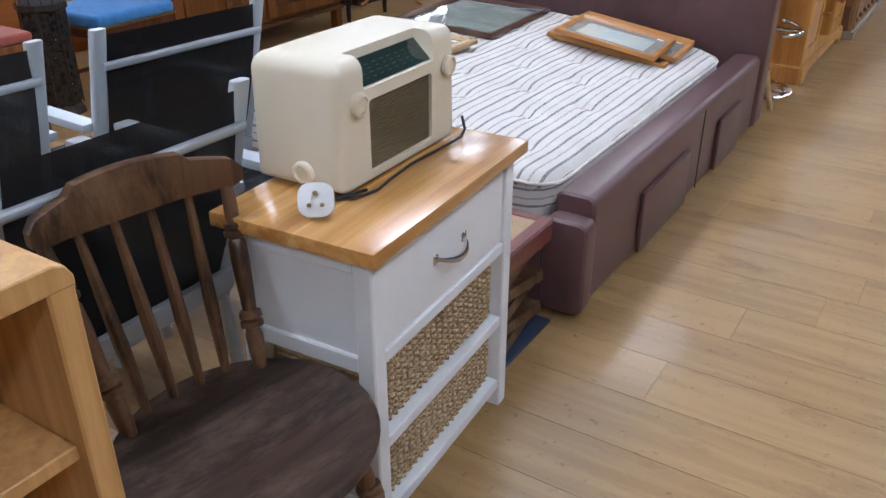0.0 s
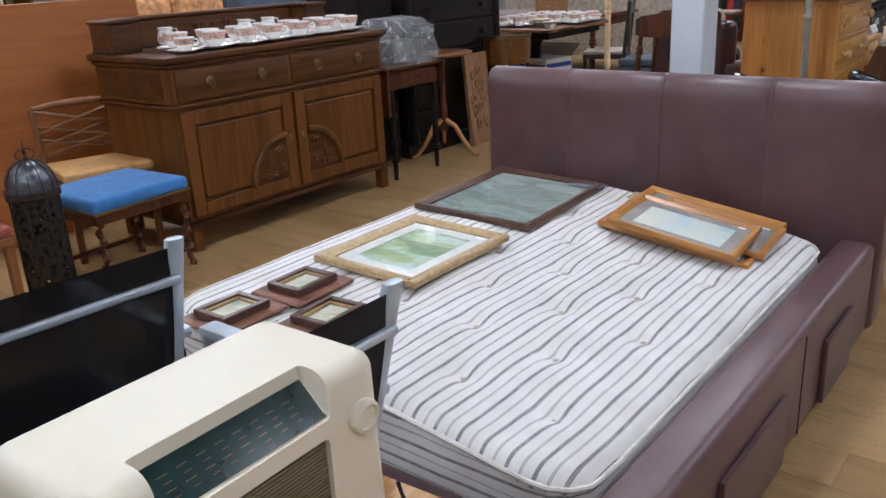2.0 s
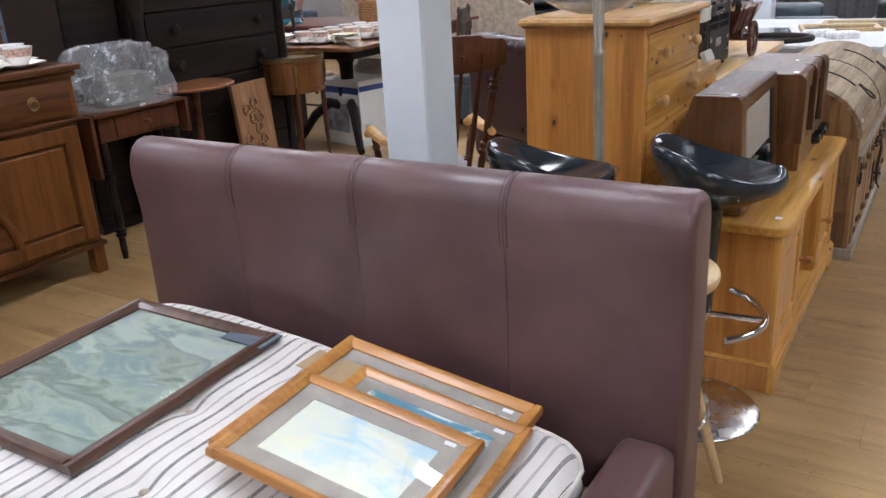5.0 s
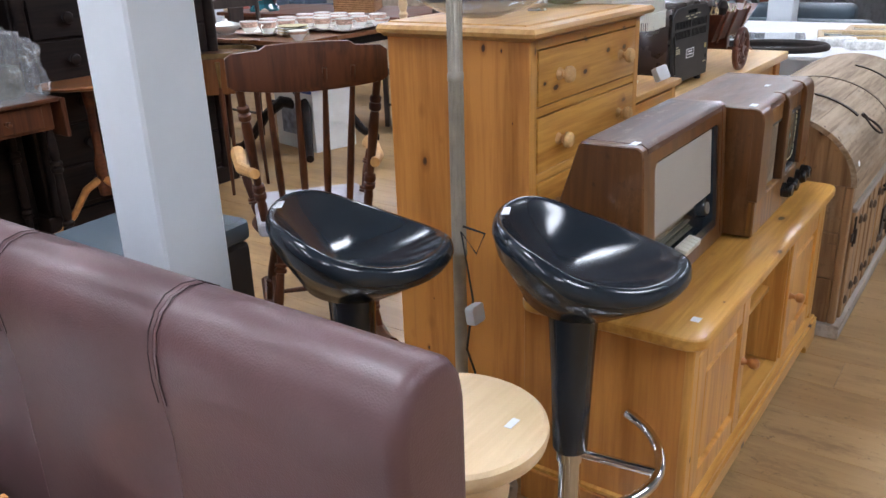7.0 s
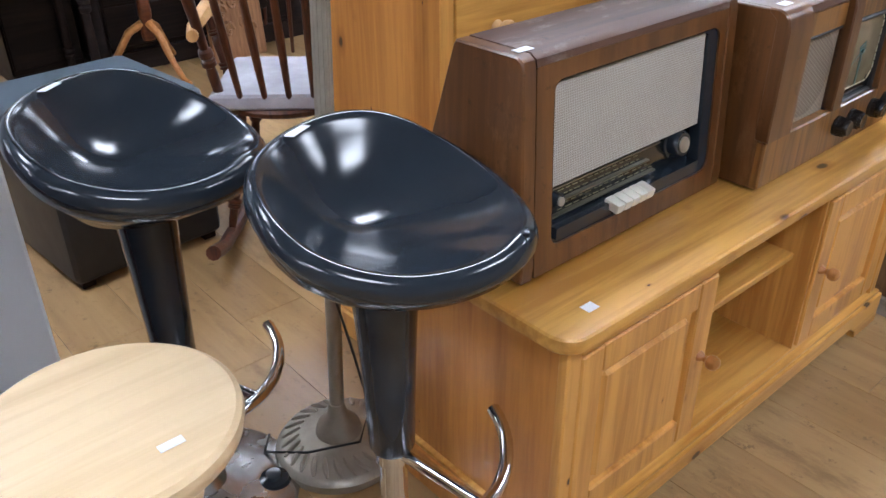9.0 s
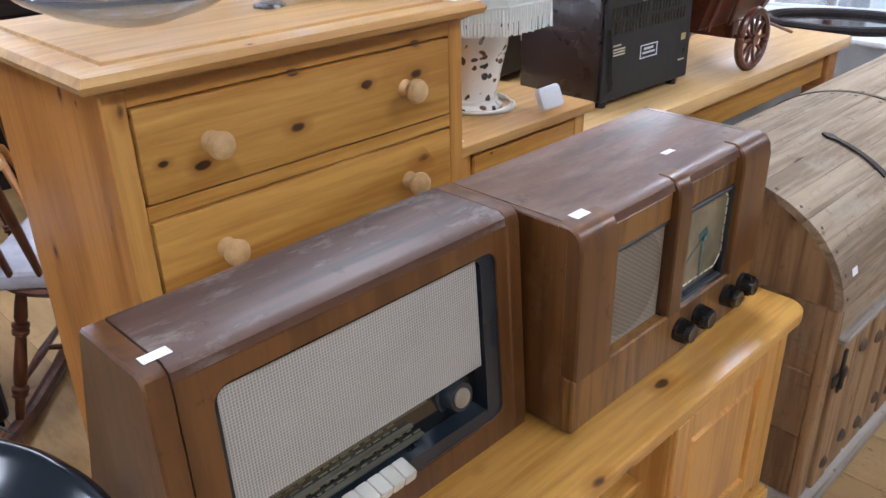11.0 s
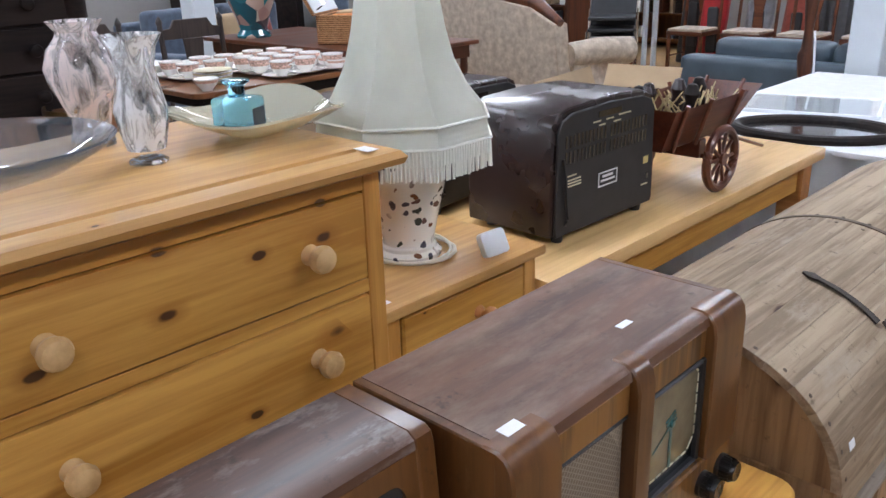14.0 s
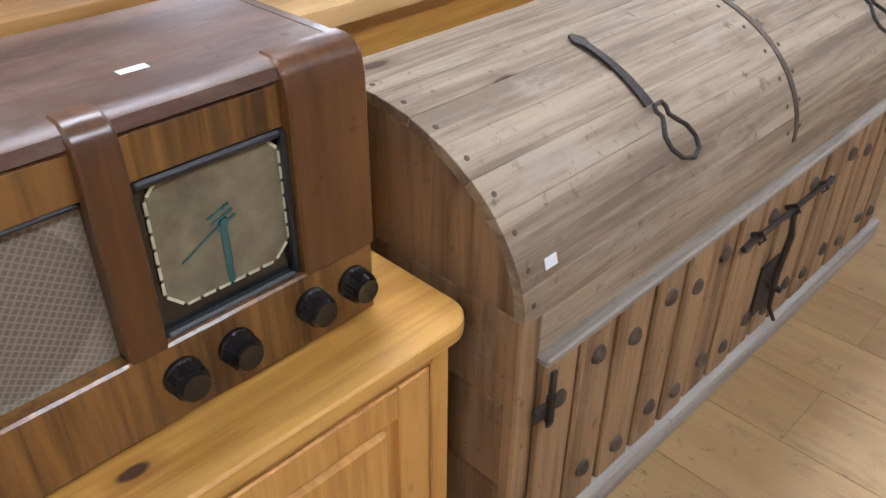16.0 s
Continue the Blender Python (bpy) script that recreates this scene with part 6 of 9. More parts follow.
# ---- low leather-topped table with timber offcuts ----
def low_table():
    t = thing("low_table", "low dark red table with a tan leather inset top", "table", -0.985, 1.725, 0)
    MAROON = wood("maroon_stain", (0.10, 0.022, 0.022), (0.18, 0.045, 0.04), "y", 0.4, 0, 0.2)
    part("top", join(box(-0.17, 0.165, -0.215, 0.13, 0.265, 0.326, 0.005), frame_ring_flat(-0.17, 0.165, -0.215, 0.13, 0.3265, 0.332, 0.035)), MAROON, t)
    part("leather_inset", box(-0.134, 0.129, -0.179, 0.094, 0.3262, 0.330, 0.001), plain("tan_leather", (0.42, 0.28, 0.16), 0.6, 0, 0.2, 12), t, "worn tan leather inset")
    for x in (-0.15,):
        for y in (-0.195, 0.11):
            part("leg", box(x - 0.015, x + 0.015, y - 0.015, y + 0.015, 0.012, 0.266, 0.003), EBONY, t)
    part("bottom_board", box(-0.17, 0.175, -0.22, 0.135, 0.0, 0.012, 0.003), plain("navy_board", (0.02, 0.035, 0.07), 0.6), t, "navy blue bottom board")


low_table()
rng = random.Random(5)
for i in range(5):
    single("timber_block", moved(prism([(0.0, 0.0), (0.13, 0.0), (0.155, 0.022), (0.15, 0.05), (0.02, 0.05), (-0.01, 0.03)], "y", -0.11, 0.11, 0.004), Matrix.Translation((-0.07, 0, 0))), WINDSOR, "rough dark timber offcut stacked under the low table", "timber", -0.915 + 0.014 * (i % 2), 1.68, 0.0125 + i * 0.0505, 0, 0, 8 * (-1) ** i, "timber offcuts")


# ---- carved oak sideboard ----
def sideboard():
    t = thing("sideboard", "carved dark oak sideboard with two drawers and two doors", "sideboard", -4.10, 3.85, 0)
    hx, hy, H = 0.33, 0.76, 1.0
    part("top", join(box(-hx - 0.01, hx + 0.035, -hy - 0.035, hy + 0.035, H - 0.03, H, 0.008, 2), box(-hx - 0.005, hx + 0.018, -hy - 0.018, hy + 0.018, H - 0.055, H - 0.0305, 0.006)), OAK_DARK_Y, t)
    part("upper_case", box(-hx, hx, -hy, hy, H - 0.235, H - 0.056, 0.003), OAK_DARK, t)
    part("lower_case", box(-hx, hx - 0.012, -hy + 0.01, hy - 0.01, 0.16, H - 0.256, 0.003), OAK_DARK, t)
    part("waist_moulding", box(-hx - 0.004, hx + 0.014, -hy - 0.014, hy + 0.014, H - 0.255, H - 0.236, 0.006, 2), OAK_DARK_Y, t)
    part("base_moulding", box(-hx - 0.004, hx + 0.012, -hy - 0.004, hy + 0.004, 0.135, 0.159, 0.006, 2), OAK_DARK_Y, t)
    for sx in (-1, 1):
        for sy in (-1, 1):
            part("foot", box(*sorted((sx * (hx - 0.004), sx * (hx - 0.065))), *sorted((sy * (hy - 0.006), sy * (hy - 0.067))), 0.0, 0.134, 0.004), OAK_DARK, t)
    for s in (-1, 1):
        part("side_field", box(-hx + 0.06, hx - 0.07, *sorted((s * (hy + 0.004), s * hy)), H - 0.215, H - 0.08, 0.002), OAK_DARK_Y, t)
        y0, y1 = sorted((s * 0.012, s * (hy - 0.03)))
        d = part("drawer", box(hx - 0.004, hx + 0.010, y0, y1, H - 0.222, H - 0.07, 0.005, 2), OAK_DARK_Y, t)
        for k in (0.28, 0.74):
            y = y0 + (y1 - y0) * k
            part("ring_pull", join(moved(lathe([(0.0, 0.0), (0.026, 0.0), (0.022, 0.004), (0.0, 0.006)], 18), Matrix.Translation((hx + 0.010, y, H - 0.14)) @ Matrix.Rotation(radians(90), 4, "Y")), tube([(hx + 0.02, y + 0.021 * math.sin(2 * math.pi * i / 16), H - 0.152 - 0.021 * math.cos(2 * math.pi * i / 16)) for i in range(16)], 0.0032, 6, True)), BRASS, d, "aged brass ring pull")
        door = panel_door(y0, y1, 0.185, H - 0.275, hx - 0.014, 0.026, 0.07, OAK_DARK, t)
        # carved quarter fan in the lower inner corner
        yc, zc, R = s * 0.085, 0.255, 0.25
        arc = [(yc + s * R * math.sin(radians(a)), zc + R * math.cos(radians(a))) for a in range(0, 91, 6)]
        part("fan_moulding", tube([(hx + 0.014, p, q) for p, q in arc], 0.019, 8), OAK_DARK, door)
        part("fan_field", prism([(yc, zc)] + [(yc + s * (R - 0.012) * math.sin(radians(a)), zc + (R - 0.012) * math.cos(radians(a))) for a in range(0, 91, 6)], "x", hx - 0.008, hx + 0.010, 0), OAK_DARK_Y, door)
        rg = random.Random(2)
        for i in range(9):
            a0, r0 = radians(12 + 8 * i), 0.07 + 0.12 * rg.random()
            part("carved_scroll", tube([(hx + 0.013, yc + s * (r0 * math.sin(a0) + 0.018 * math.cos(k * 0.9) * (1 - k / 9)), zc + r0 * math.cos(a0) + 0.018 * math.sin(k * 0.9) * (1 - k / 9)) for k in range(8)], 0.008, 6), OAK_DARK, door)
        part("escutcheon", join(box(hx + 0.008, hx + 0.013, s * 0.045 - 0.012, s * 0.045 + 0.012, 0.44, 0.50, 0.003), tube([(hx + 0.016, s * 0.045, 0.47), (hx + 0.024, s * 0.045, 0.452), (hx + 0.016, s * 0.045, 0.435)], 0.004, 6)), BRASS, door)
    # upstand with end blocks
    part("upstand", join(box(-hx + 0.0, -hx + 0.03, -hy + 0.1, hy - 0.1, H + 0.001, H + 0.15, 0.004), box(-hx - 0.008, -hx + 0.045, -hy + 0.1, hy - 0.1, H + 0.1505, H + 0.172, 0.006)), OAK_DARK_Y, t)
    for s in (-1, 1):
        y0, y1 = sorted((s * (hy + 0.005), s * (hy - 0.17)))
        part("end_block", join(box(-hx, -hx + 0.20, y0 + 0.01, y1 - 0.01, H + 0.0005, H + 0.15, 0.004), box(-hx - 0.008, -hx + 0.215, y0, y1, H + 0.1502, H + 0.17, 0.006), box(-hx - 0.002, -hx + 0.21, y0 + 0.004, y1 - 0.004, H + 0.0008, H + 0.02, 0.005)), OAK_DARK_Y, t)
    for i in range(5):
        part("carved_crest", tube([(-hx + 0.034, -0.12 + 0.055 * i + 0.02 * math.cos(k * 0.8), H + 0.09 + 0.025 * math.sin(k * 0.8)) for k in range(9)], 0.006, 6), OAK_DARK, t)


sideboard()


def teacup():
    t = thing("teacup", "white china teacup and saucer with a red floral band", "cup and saucer", 0, 0, 0, 0, "tea service")
    part("saucer", lathe([(0.0, 0.0), (0.032, 0.0), (0.05, 0.006), (0.074, 0.014), (0.076, 0.016), (0.05, 0.009), (0.0, 0.004)], 28), CHINA, t)
    c = part("cup", lathe([(0.0, 0.005), (0.020, 0.005), (0.021, 0.010), (0.034, 0.025), (0.040, 0.05), (0.045, 0.064), (0.0425, 0.064), (0.036, 0.04), (0.02, 0.015), (0.0, 0.013)], 28), CHINA, t)
    part("floral_band", lathe([(0.0372, 0.036), (0.0413, 0.050), (0.0440, 0.060), (0.0445, 0.0601), (0.0418, 0.0505), (0.0378, 0.0362)], 28), GILT_RED, c)
    part("handle", tube([(0.040, 0, 0.05), (0.056, 0, 0.054), (0.064, 0, 0.044), (0.058, 0, 0.030), (0.034, 0, 0.024)], 0.003, 6), CHINA, c)
    return t


cup = teacup()
rng = random.Random(12)
spots = []
for i in range(7):
    for j in range(2):
        spots.append((-3.865 - 0.185 * j + 0.012 * rng.uniform(-1, 1), 3.27 + i * 0.195 + 0.085 * j + 0.008 * rng.uniform(-1, 1)))
cup.matrix_basis = pose(spots[0][0], spots[0][1], 1.0, 0, 0, 80) @ Matrix.Scale(1.2, 4)
for x, y in spots[1:]:
    copy_thing(cup, pose(x, y, 1.0, 0, 0, rng.uniform(30, 150)) @ Matrix.Scale(1.2, 4))
for x, y in ((-4.24, 3.42), (-4.23, 3.95), (-4.22, 4.12)):
    t = thing("milk_jug", "white china jug with floral band", "jug", x, y, 1.0, 70)
    part("body", lathe([(0.0, 0.0), (0.026, 0.0), (0.028, 0.008), (0.046, 0.04), (0.044, 0.07), (0.036, 0.095), (0.042, 0.11), (0.039, 0.11), (0.033, 0.095), (0.0, 0.06)], 28), CHINA, t)
    part("floral_band", lathe([(0.0462, 0.038), (0.0466, 0.05), (0.0448, 0.066), (0.0450, 0.066), (0.0470, 0.05), (0.0465, 0.038)], 28), GILT_RED, t)
    part("handle", tube([(0.036, 0, 0.10), (0.062, 0, 0.10), (0.068, 0, 0.07), (0.044, 0, 0.04)], 0.004, 6), CHINA, t)
t = thing("papers", "folded papers and a gilt ornament beside the tea cups", "papers", -4.2, 4.42, 1.0, 15)
part("sheet", box(-0.09, 0.09, -0.06, 0.06, 0, 0.004, 0.001), TAG, t)
part("ornament", lathe([(0.0, 0.004), (0.03, 0.004), (0.02, 0.02), (0.028, 0.05), (0.01, 0.07), (0.0, 0.075)], 16), BRASS, t)


# ---- chairs and stool by the sideboard ----
def barley_leg(x, y, h):
    pts = [(x + 0.006 * math.cos(k * 1.1), y + 0.006 * math.sin(k * 1.1), h * k / 24) for k in range(25)]
    return tube(pts, [0.016 + 0.003 * math.sin(k * 2.2) for k in range(25)], 8)


def blue_stool():
    t = thing("upholstered_stool", "dark barley-twist stool with a bright blue upholstered seat", "stool", -3.83, 2.735, 0, 4)
    hx, hy = 0.235, 0.26
    part("seat_pad", box(-hx, hx, -hy, hy, 0.39, 0.455, 0.028, 4), BLUE_F, t, "bright blue seat pad")
    part("gimp", frame_ring_flat(-hx - 0.002, hx + 0.002, -hy - 0.002, hy + 0.002, 0.385, 0.397, 0.012), BRASS, t)
    part("apron", frame_ring_flat(-hx + 0.008, hx - 0.008, -hy + 0.008, hy - 0.008, 0.34, 0.386, 0.025), MAHOG_V, t)
    for sx in (-1, 1):
        for sy in (-1, 1):
            part("leg", barley_leg(sx * (hx - 0.03), sy * (hy - 0.03), 0.345), MAHOG_V, t)
        part("stretcher", rod((sx * (hx - 0.03), -hy + 0.03, 0.09), (sx * (hx - 0.03), hy - 0.03, 0.09), 0.012), MAHOG_V, t)


blue_stool()


LATTICE_W = wood("chestnut_frame", (0.13, 0.045, 0.014), (0.24, 0.092, 0.030), "z", 0.4, 0, 0.15)


def lattice_chair(x, y, rz, pad_m, label, group="lattice chairs"):
    t = thing("lattice_back_chair", label, "chair", x, y, 0, rz, group)
    hw = 0.22
    for s in (-1, 1):
        part("back_post", tube([(-0.20, s * hw, 0.0), (-0.19, s * hw, 0.42), (-0.235, s * hw, 0.745)], 0.019, 10), LATTICE_W, t)
        part("leg", box(0.17, 0.205, *sorted((s * hw, s * (hw - 0.035))), 0.0, 0.42, 0.004), LATTICE_W, t)
    part("top_rail", tube([(-0.235, -hw, 0.745), (-0.245, -hw * 0.5, 0.757), (-0.25, 0, 0.76), (-0.245, hw * 0.5, 0.757), (-0.235, hw, 0.745)], 0.018, 10), LATTICE_W, t)
    for z0, z1 in ((0.55, 0.66), (0.66, 0.55), (0.62, 0.735), (0.735, 0.62), (0.49, 0.59), (0.59, 0.49)):
        part("lattice_bar", tube([(-0.205 - 0.03 * (z0 - 0.5), -hw, z0), (-0.225, 0, (z0 + z1) / 2), (-0.205 - 0.03 * (z1 - 0.5), hw, z1)], 0.010, 8), LATTICE_W, t)
    part("seat_frame", box(-0.20, 0.21, -hw - 0.01, hw + 0.01, 0.385, 0.425, 0.006), LATTICE_W, t)
    part("seat_pad", box(-0.18, 0.215, -hw - 0.005, hw + 0.005, 0.426, 0.47, 0.018, 3), pad_m, t)


lattice_chair(-4.29, 2.93, -14, OAK_PALE, "mahogany lattice-back chair with a caned seat")
lattice_chair(-3.72, 1.89, 0, RED_F, "mahogany lattice-back chair with a red and tan seat")


def lantern():
    t = thing("lantern", "black pierced metal moroccan lantern with a domed top", "lantern", -3.73, 2.32, 0)
    m, n, l, b = mat_base("pierced_metal", 0.45, 0.7)
    vo = n.new("ShaderNodeTexVoronoi")
    vo.inputs["Scale"].default_value = 38
    l.new(coords(n, l), vo.inputs["Vector"])
    l.new(ramp(n, l, vo.outputs["Distance"], [(0.25, (0.012, 0.011, 0.010)), (0.6, (0.05, 0.045, 0.04))]), b.inputs["Base Color"])
    l.new(math_node(n, l, "GREATER_THAN", vo.outputs["Distance"], 0.30), b.inputs["Alpha"])
    part("body", lathe([(0.115, 0.06), (0.125, 0.10), (0.125, 0.58), (0.118, 0.62), (0.116, 0.618), (0.123, 0.58), (0.123, 0.10), (0.113, 0.06)], 8), m, t)
    part("base", lathe([(0.0, 0.0), (0.135, 0.0), (0.13, 0.03), (0.115, 0.06), (0.0, 0.06)], 8), IRON, t)
    part("gallery", lathe([(0.12, 0.60), (0.142, 0.62), (0.142, 0.65), (0.13, 0.65), (0.12, 0.63)], 8), IRON, t)
    part("dome", lathe([(0.12, 0.645), (0.118, 0.70), (0.095, 0.755), (0.055, 0.79), (0.02, 0.80), (0.0, 0.80)], 24), plain("tarnished_dome", (0.11, 0.115, 0.13), 0.35, 0.7, 0.3, 20), t, "ribbed tarnished metal dome")
    part("dome_ribs", join(*[tube([(r * math.cos(a), r * math.sin(a), h) for r, h in ((0.121, 0.645), (0.119, 0.70), (0.096, 0.757), (0.056, 0.792), (0.02, 0.802))], 0.003, 5) for a in [2 * math.pi * i / 12 for i in range(12)]]), IRON, t)
    part("finial", lathe([(0.0, 0.80), (0.012, 0.80), (0.016, 0.815), (0.006, 0.83), (0.012, 0.845), (0.004, 0.86), (0.002, 0.90), (0.0, 0.90)], 14), IRON, t)
    part("handle_ring", tube([(0.0, 0.05 * math.sin(2 * math.pi * i / 20), 0.83 + 0.03 * math.cos(2 * math.pi * i / 20)) for i in range(20)], 0.003, 6, True), IRON, t)
    for i in range(8):
        a = 2 * math.pi * i / 8
        part("corner_rod", rod((0.126 * math.cos(a), 0.126 * math.sin(a), 0.06), (0.126 * math.cos(a), 0.126 * math.sin(a), 0.62), 0.005), IRON, t)
    for ob in t.children:
        for v in ob.data.vertices:
            v.co *= 0.83


lantern()
ORANGE = wood("orange_board", (0.40, 0.125, 0.03), (0.50, 0.175, 0.045), "y", 0.6, 0, 0, 0.4)
t = thing("timber_partition", "plain orange-brown wardrobe back board standing against shelves", "panel", -4.78, 2.15, 0)
part("board", box(-0.02, 0.02, -1.45, 1.45, 0.0, 1.27, 0.004), ORANGE, t)
part("edge_batten", box(0.0205, 0.035, -1.45, 1.45, 0.0, 0.06, 0.003), ORANGE, t)


# ---- drop-leaf table with a plastic bag ----
def pembroke():
    t = thing("drop_leaf_table", "dark mahogany drop-leaf table with turned legs", "table", -4.02, 4.97, 0)
    part("top", box(-0.24, 0.235, -0.275, 0.27, 0.725, 0.745, 0.006, 2), MAHOG_V, t)
    part("apron", box(-0.2, 0.205, -0.24, 0.24, 0.60, 0.7245, 0.003), MAHOG_V, t)
    d = part("drawer", box(0.2055, 0.214, -0.15, 0.19, 0.615, 0.715, 0.003), MAHOG_V, t)
    part("knob", turned_knob(0.214, 0.02, 0.665, 0.013), MAHOG_V, d)
    part("leaf", box(-0.24, 0.235, -0.30, -0.279, 0.44, 0.738, 0.004), MAHOG_V, t)
    part("leaf", box(-0.24, 0.235, 0.275, 0.296, 0.56, 0.738, 0.004), MAHOG_V, t)
    for x in (-0.18, 0.185):
        for y in (-0.22, 0.22):
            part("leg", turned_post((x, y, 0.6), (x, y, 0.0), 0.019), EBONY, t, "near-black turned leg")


pembroke()


def plastic_bag():
    m, n, l, b = mat_base("clear_polythene", 0.16)
    v = coords(n, l)
    crease = noise_tex(n, l, v, 9, 6, 0.7, 1.5)
    thin = ramp(n, l, crease, [(0.46, (0.0, 0.0, 0.0)), (0.62, (1, 1, 1))])
    b.inputs["Base Color"].default_value = (0.80, 0.81, 0.82, 1)
    l.new(math_node(n, l, "ADD", math_node(n, l, "MULTIPLY", thin, 0.24), 0.10), b.inputs["Alpha"])
    bump(n, l, b, crease, 0.7, 0.02)
    # a wedge of goods under loose film: flat base, upright back, sloping front, sharp folds
    bm = bmesh.new()
    bmesh.ops.create_cube(bm, size=2.0)
    bmesh.ops.subdivide_edges(bm, edges=bm.edges[:], cuts=15, use_grid_fill=True)
    for v in bm.verts:
        p = v.co.copy()
        r = max(1.0, p.length / 1.5)
        x, y, h = p.x / r * 0.155, p.y / r * 0.245, (p.z / r + 1) / 2
        x -= 0.09 * h
        y *= 1 - 0.22 * h
        y += 0.02 * h
        fold = abs(noise.noise(p * 1.7)) + 0.6 * abs(noise.noise(p * 4.3)) + 0.3 * abs(noise.noise(p * 9.0))
        v.co = Vector((x + 0.035 * (fold - 0.4) * h, y + 0.03 * (fold - 0.4), max(0.0, 0.285 * h + 0.035 * (fold - 0.45) * h)))
    t = thing("plastic_bag", "crumpled clear plastic bag of things on the drop-leaf table", "bag", -3.92, 4.985, 0.746)
    smooth(part("bag", bm, m, t), 22)
    part("folded_cloth", box(-0.12, 0.06, -0.16, 0.16, 0.006, 0.15, 0.03, 2), plain("grey_green_cloth", (0.09, 0.09, 0.075), 0.9, 0, 0.4, 20), t, "dull folded cloth inside the bag")


plastic_bag()


CHESTNUT = wood("chestnut_polish", (0.20, 0.070, 0.026), (0.33, 0.13, 0.050), "y", 0.35, 0, 0.25)


def tripod_table():
    t = thing("tripod_table", "mahogany tripod table with a round top", "table", -4.02, 5.52, 0)
    part("top", lathe([(0.0, 0.735), (0.20, 0.735), (0.225, 0.742), (0.23, 0.752), (0.222, 0.758), (0.0, 0.756)], 40), CHESTNUT, t)
    part("stem", lathe([(0.0, 0.18), (0.03, 0.18), (0.034, 0.22), (0.022, 0.26), (0.032, 0.30), (0.03, 0.36), (0.02, 0.40), (0.02, 0.60), (0.028, 0.68), (0.03, 0.735), (0.0, 0.735)], 20), MAHOGANY, t)
    for a in (10, 130, 250):
        c, s = math.cos(radians(a)), math.sin(radians(a))
        part("leg", tube([(0.02 * c, 0.02 * s, 0.26), (0.09 * c, 0.09 * s, 0.22), (0.17 * c, 0.17 * s, 0.10), (0.24 * c, 0.24 * s, 0.025), (0.28 * c, 0.28 * s, 0.014)], [0.02, 0.019, 0.016, 0.014, 0.014], 10), PINE_KNOB, t)


tripod_table()


def dark_chest():
    t = thing("dark_chest_of_drawers", "large ebonised scotch chest of drawers with round knobs", "chest of drawers", -4.47, 5.885, 0)
    hx, hy, H = 0.30, 0.60, 1.44
    part("case", box(-hx, hx, -hy, hy, 0.10, H - 0.07, 0.004), EBONY, t)
    part("cornice", join(box(-hx - 0.01, hx + 0.05, -hy - 0.05, hy + 0.05, H - 0.03, H, 0.006), prism([(hx - 0.01, H - 0.07), (hx + 0.008, H - 0.07), (hx + 0.02, H - 0.05), (hx + 0.04, H - 0.031), (hx - 0.01, H - 0.031)], "y", -hy - 0.03, hy + 0.03, 0)), EBONY, t)
    part("plinth", box(-hx, hx + 0.02, -hy - 0.02, hy + 0.02, 0.0, 0.099, 0.005), EBONY, t)
    zs = [0.12, 0.33, 0.54, 0.75, 0.95, 1.15, 1.345]
    for z0, z1 in zip(zs, zs[1:]):
        d = part("drawer", box(hx + 0.0005, hx + 0.014, -hy + 0.09, hy - 0.09, z0 + 0.006, z1 - 0.006, 0.004), EBONY, t)
        for y in (-0.33, 0.33):
            part("knob", turned_knob(hx + 0.014, y, (z0 + z1) / 2, 0.03), EBONY, d)
    for y in (hy - 0.055, -hy + 0.045):
        part("pilaster", lathe([(0.04, 0.10), (0.045, 0.16), (0.03, 0.2), (0.034, 0.7), (0.03, 1.1), (0.045, 1.2), (0.05, 1.37), (0.0, 1.37)], 16, hx + 0.01, y), EBONY, t)


dark_chest()
t = thing("black_cabinet", "tall plain black-stained cabinet beside the dark chest", "cabinet", -4.50, 5.10, 0)
part("carcass", box(-0.25, 0.25, -0.17, 0.17, 0.06, 1.42, 0.006), EBONY, t)
part("door", box(0.2505, 0.268, -0.162, 0.162, 0.09, 1.38, 0.006), EBONY, t)
part("plinth", box(-0.24, 0.24, -0.16, 0.16, 0.0, 0.06, 0.003), EBONY, t)


t = thing("display_table", "oak display table with a dark glass top", "table", -5.30, 5.20, 0)
part("case", frame_ring_flat(-0.36, 0.36, -0.42, 0.42, 0.74, 0.93, 0.022), OAK_TOP, t)
part("tray", box(-0.338, 0.338, -0.398, 0.398, 0.75, 0.80, 0), DENIM, t, "slate cloth lining")
part("glass_top", box(-0.337, 0.337, -0.397, 0.397, 0.915, 0.922, 0), DIAL_BK, t, "dark reflecting glass")
for x in (-0.32, 0.32):
    for y in (-0.38, 0.38):
        part("leg", box(x - 0.025, x + 0.025, y - 0.025, y + 0.025, 0.0, 0.74, 0.003), OAK_TOP, t)


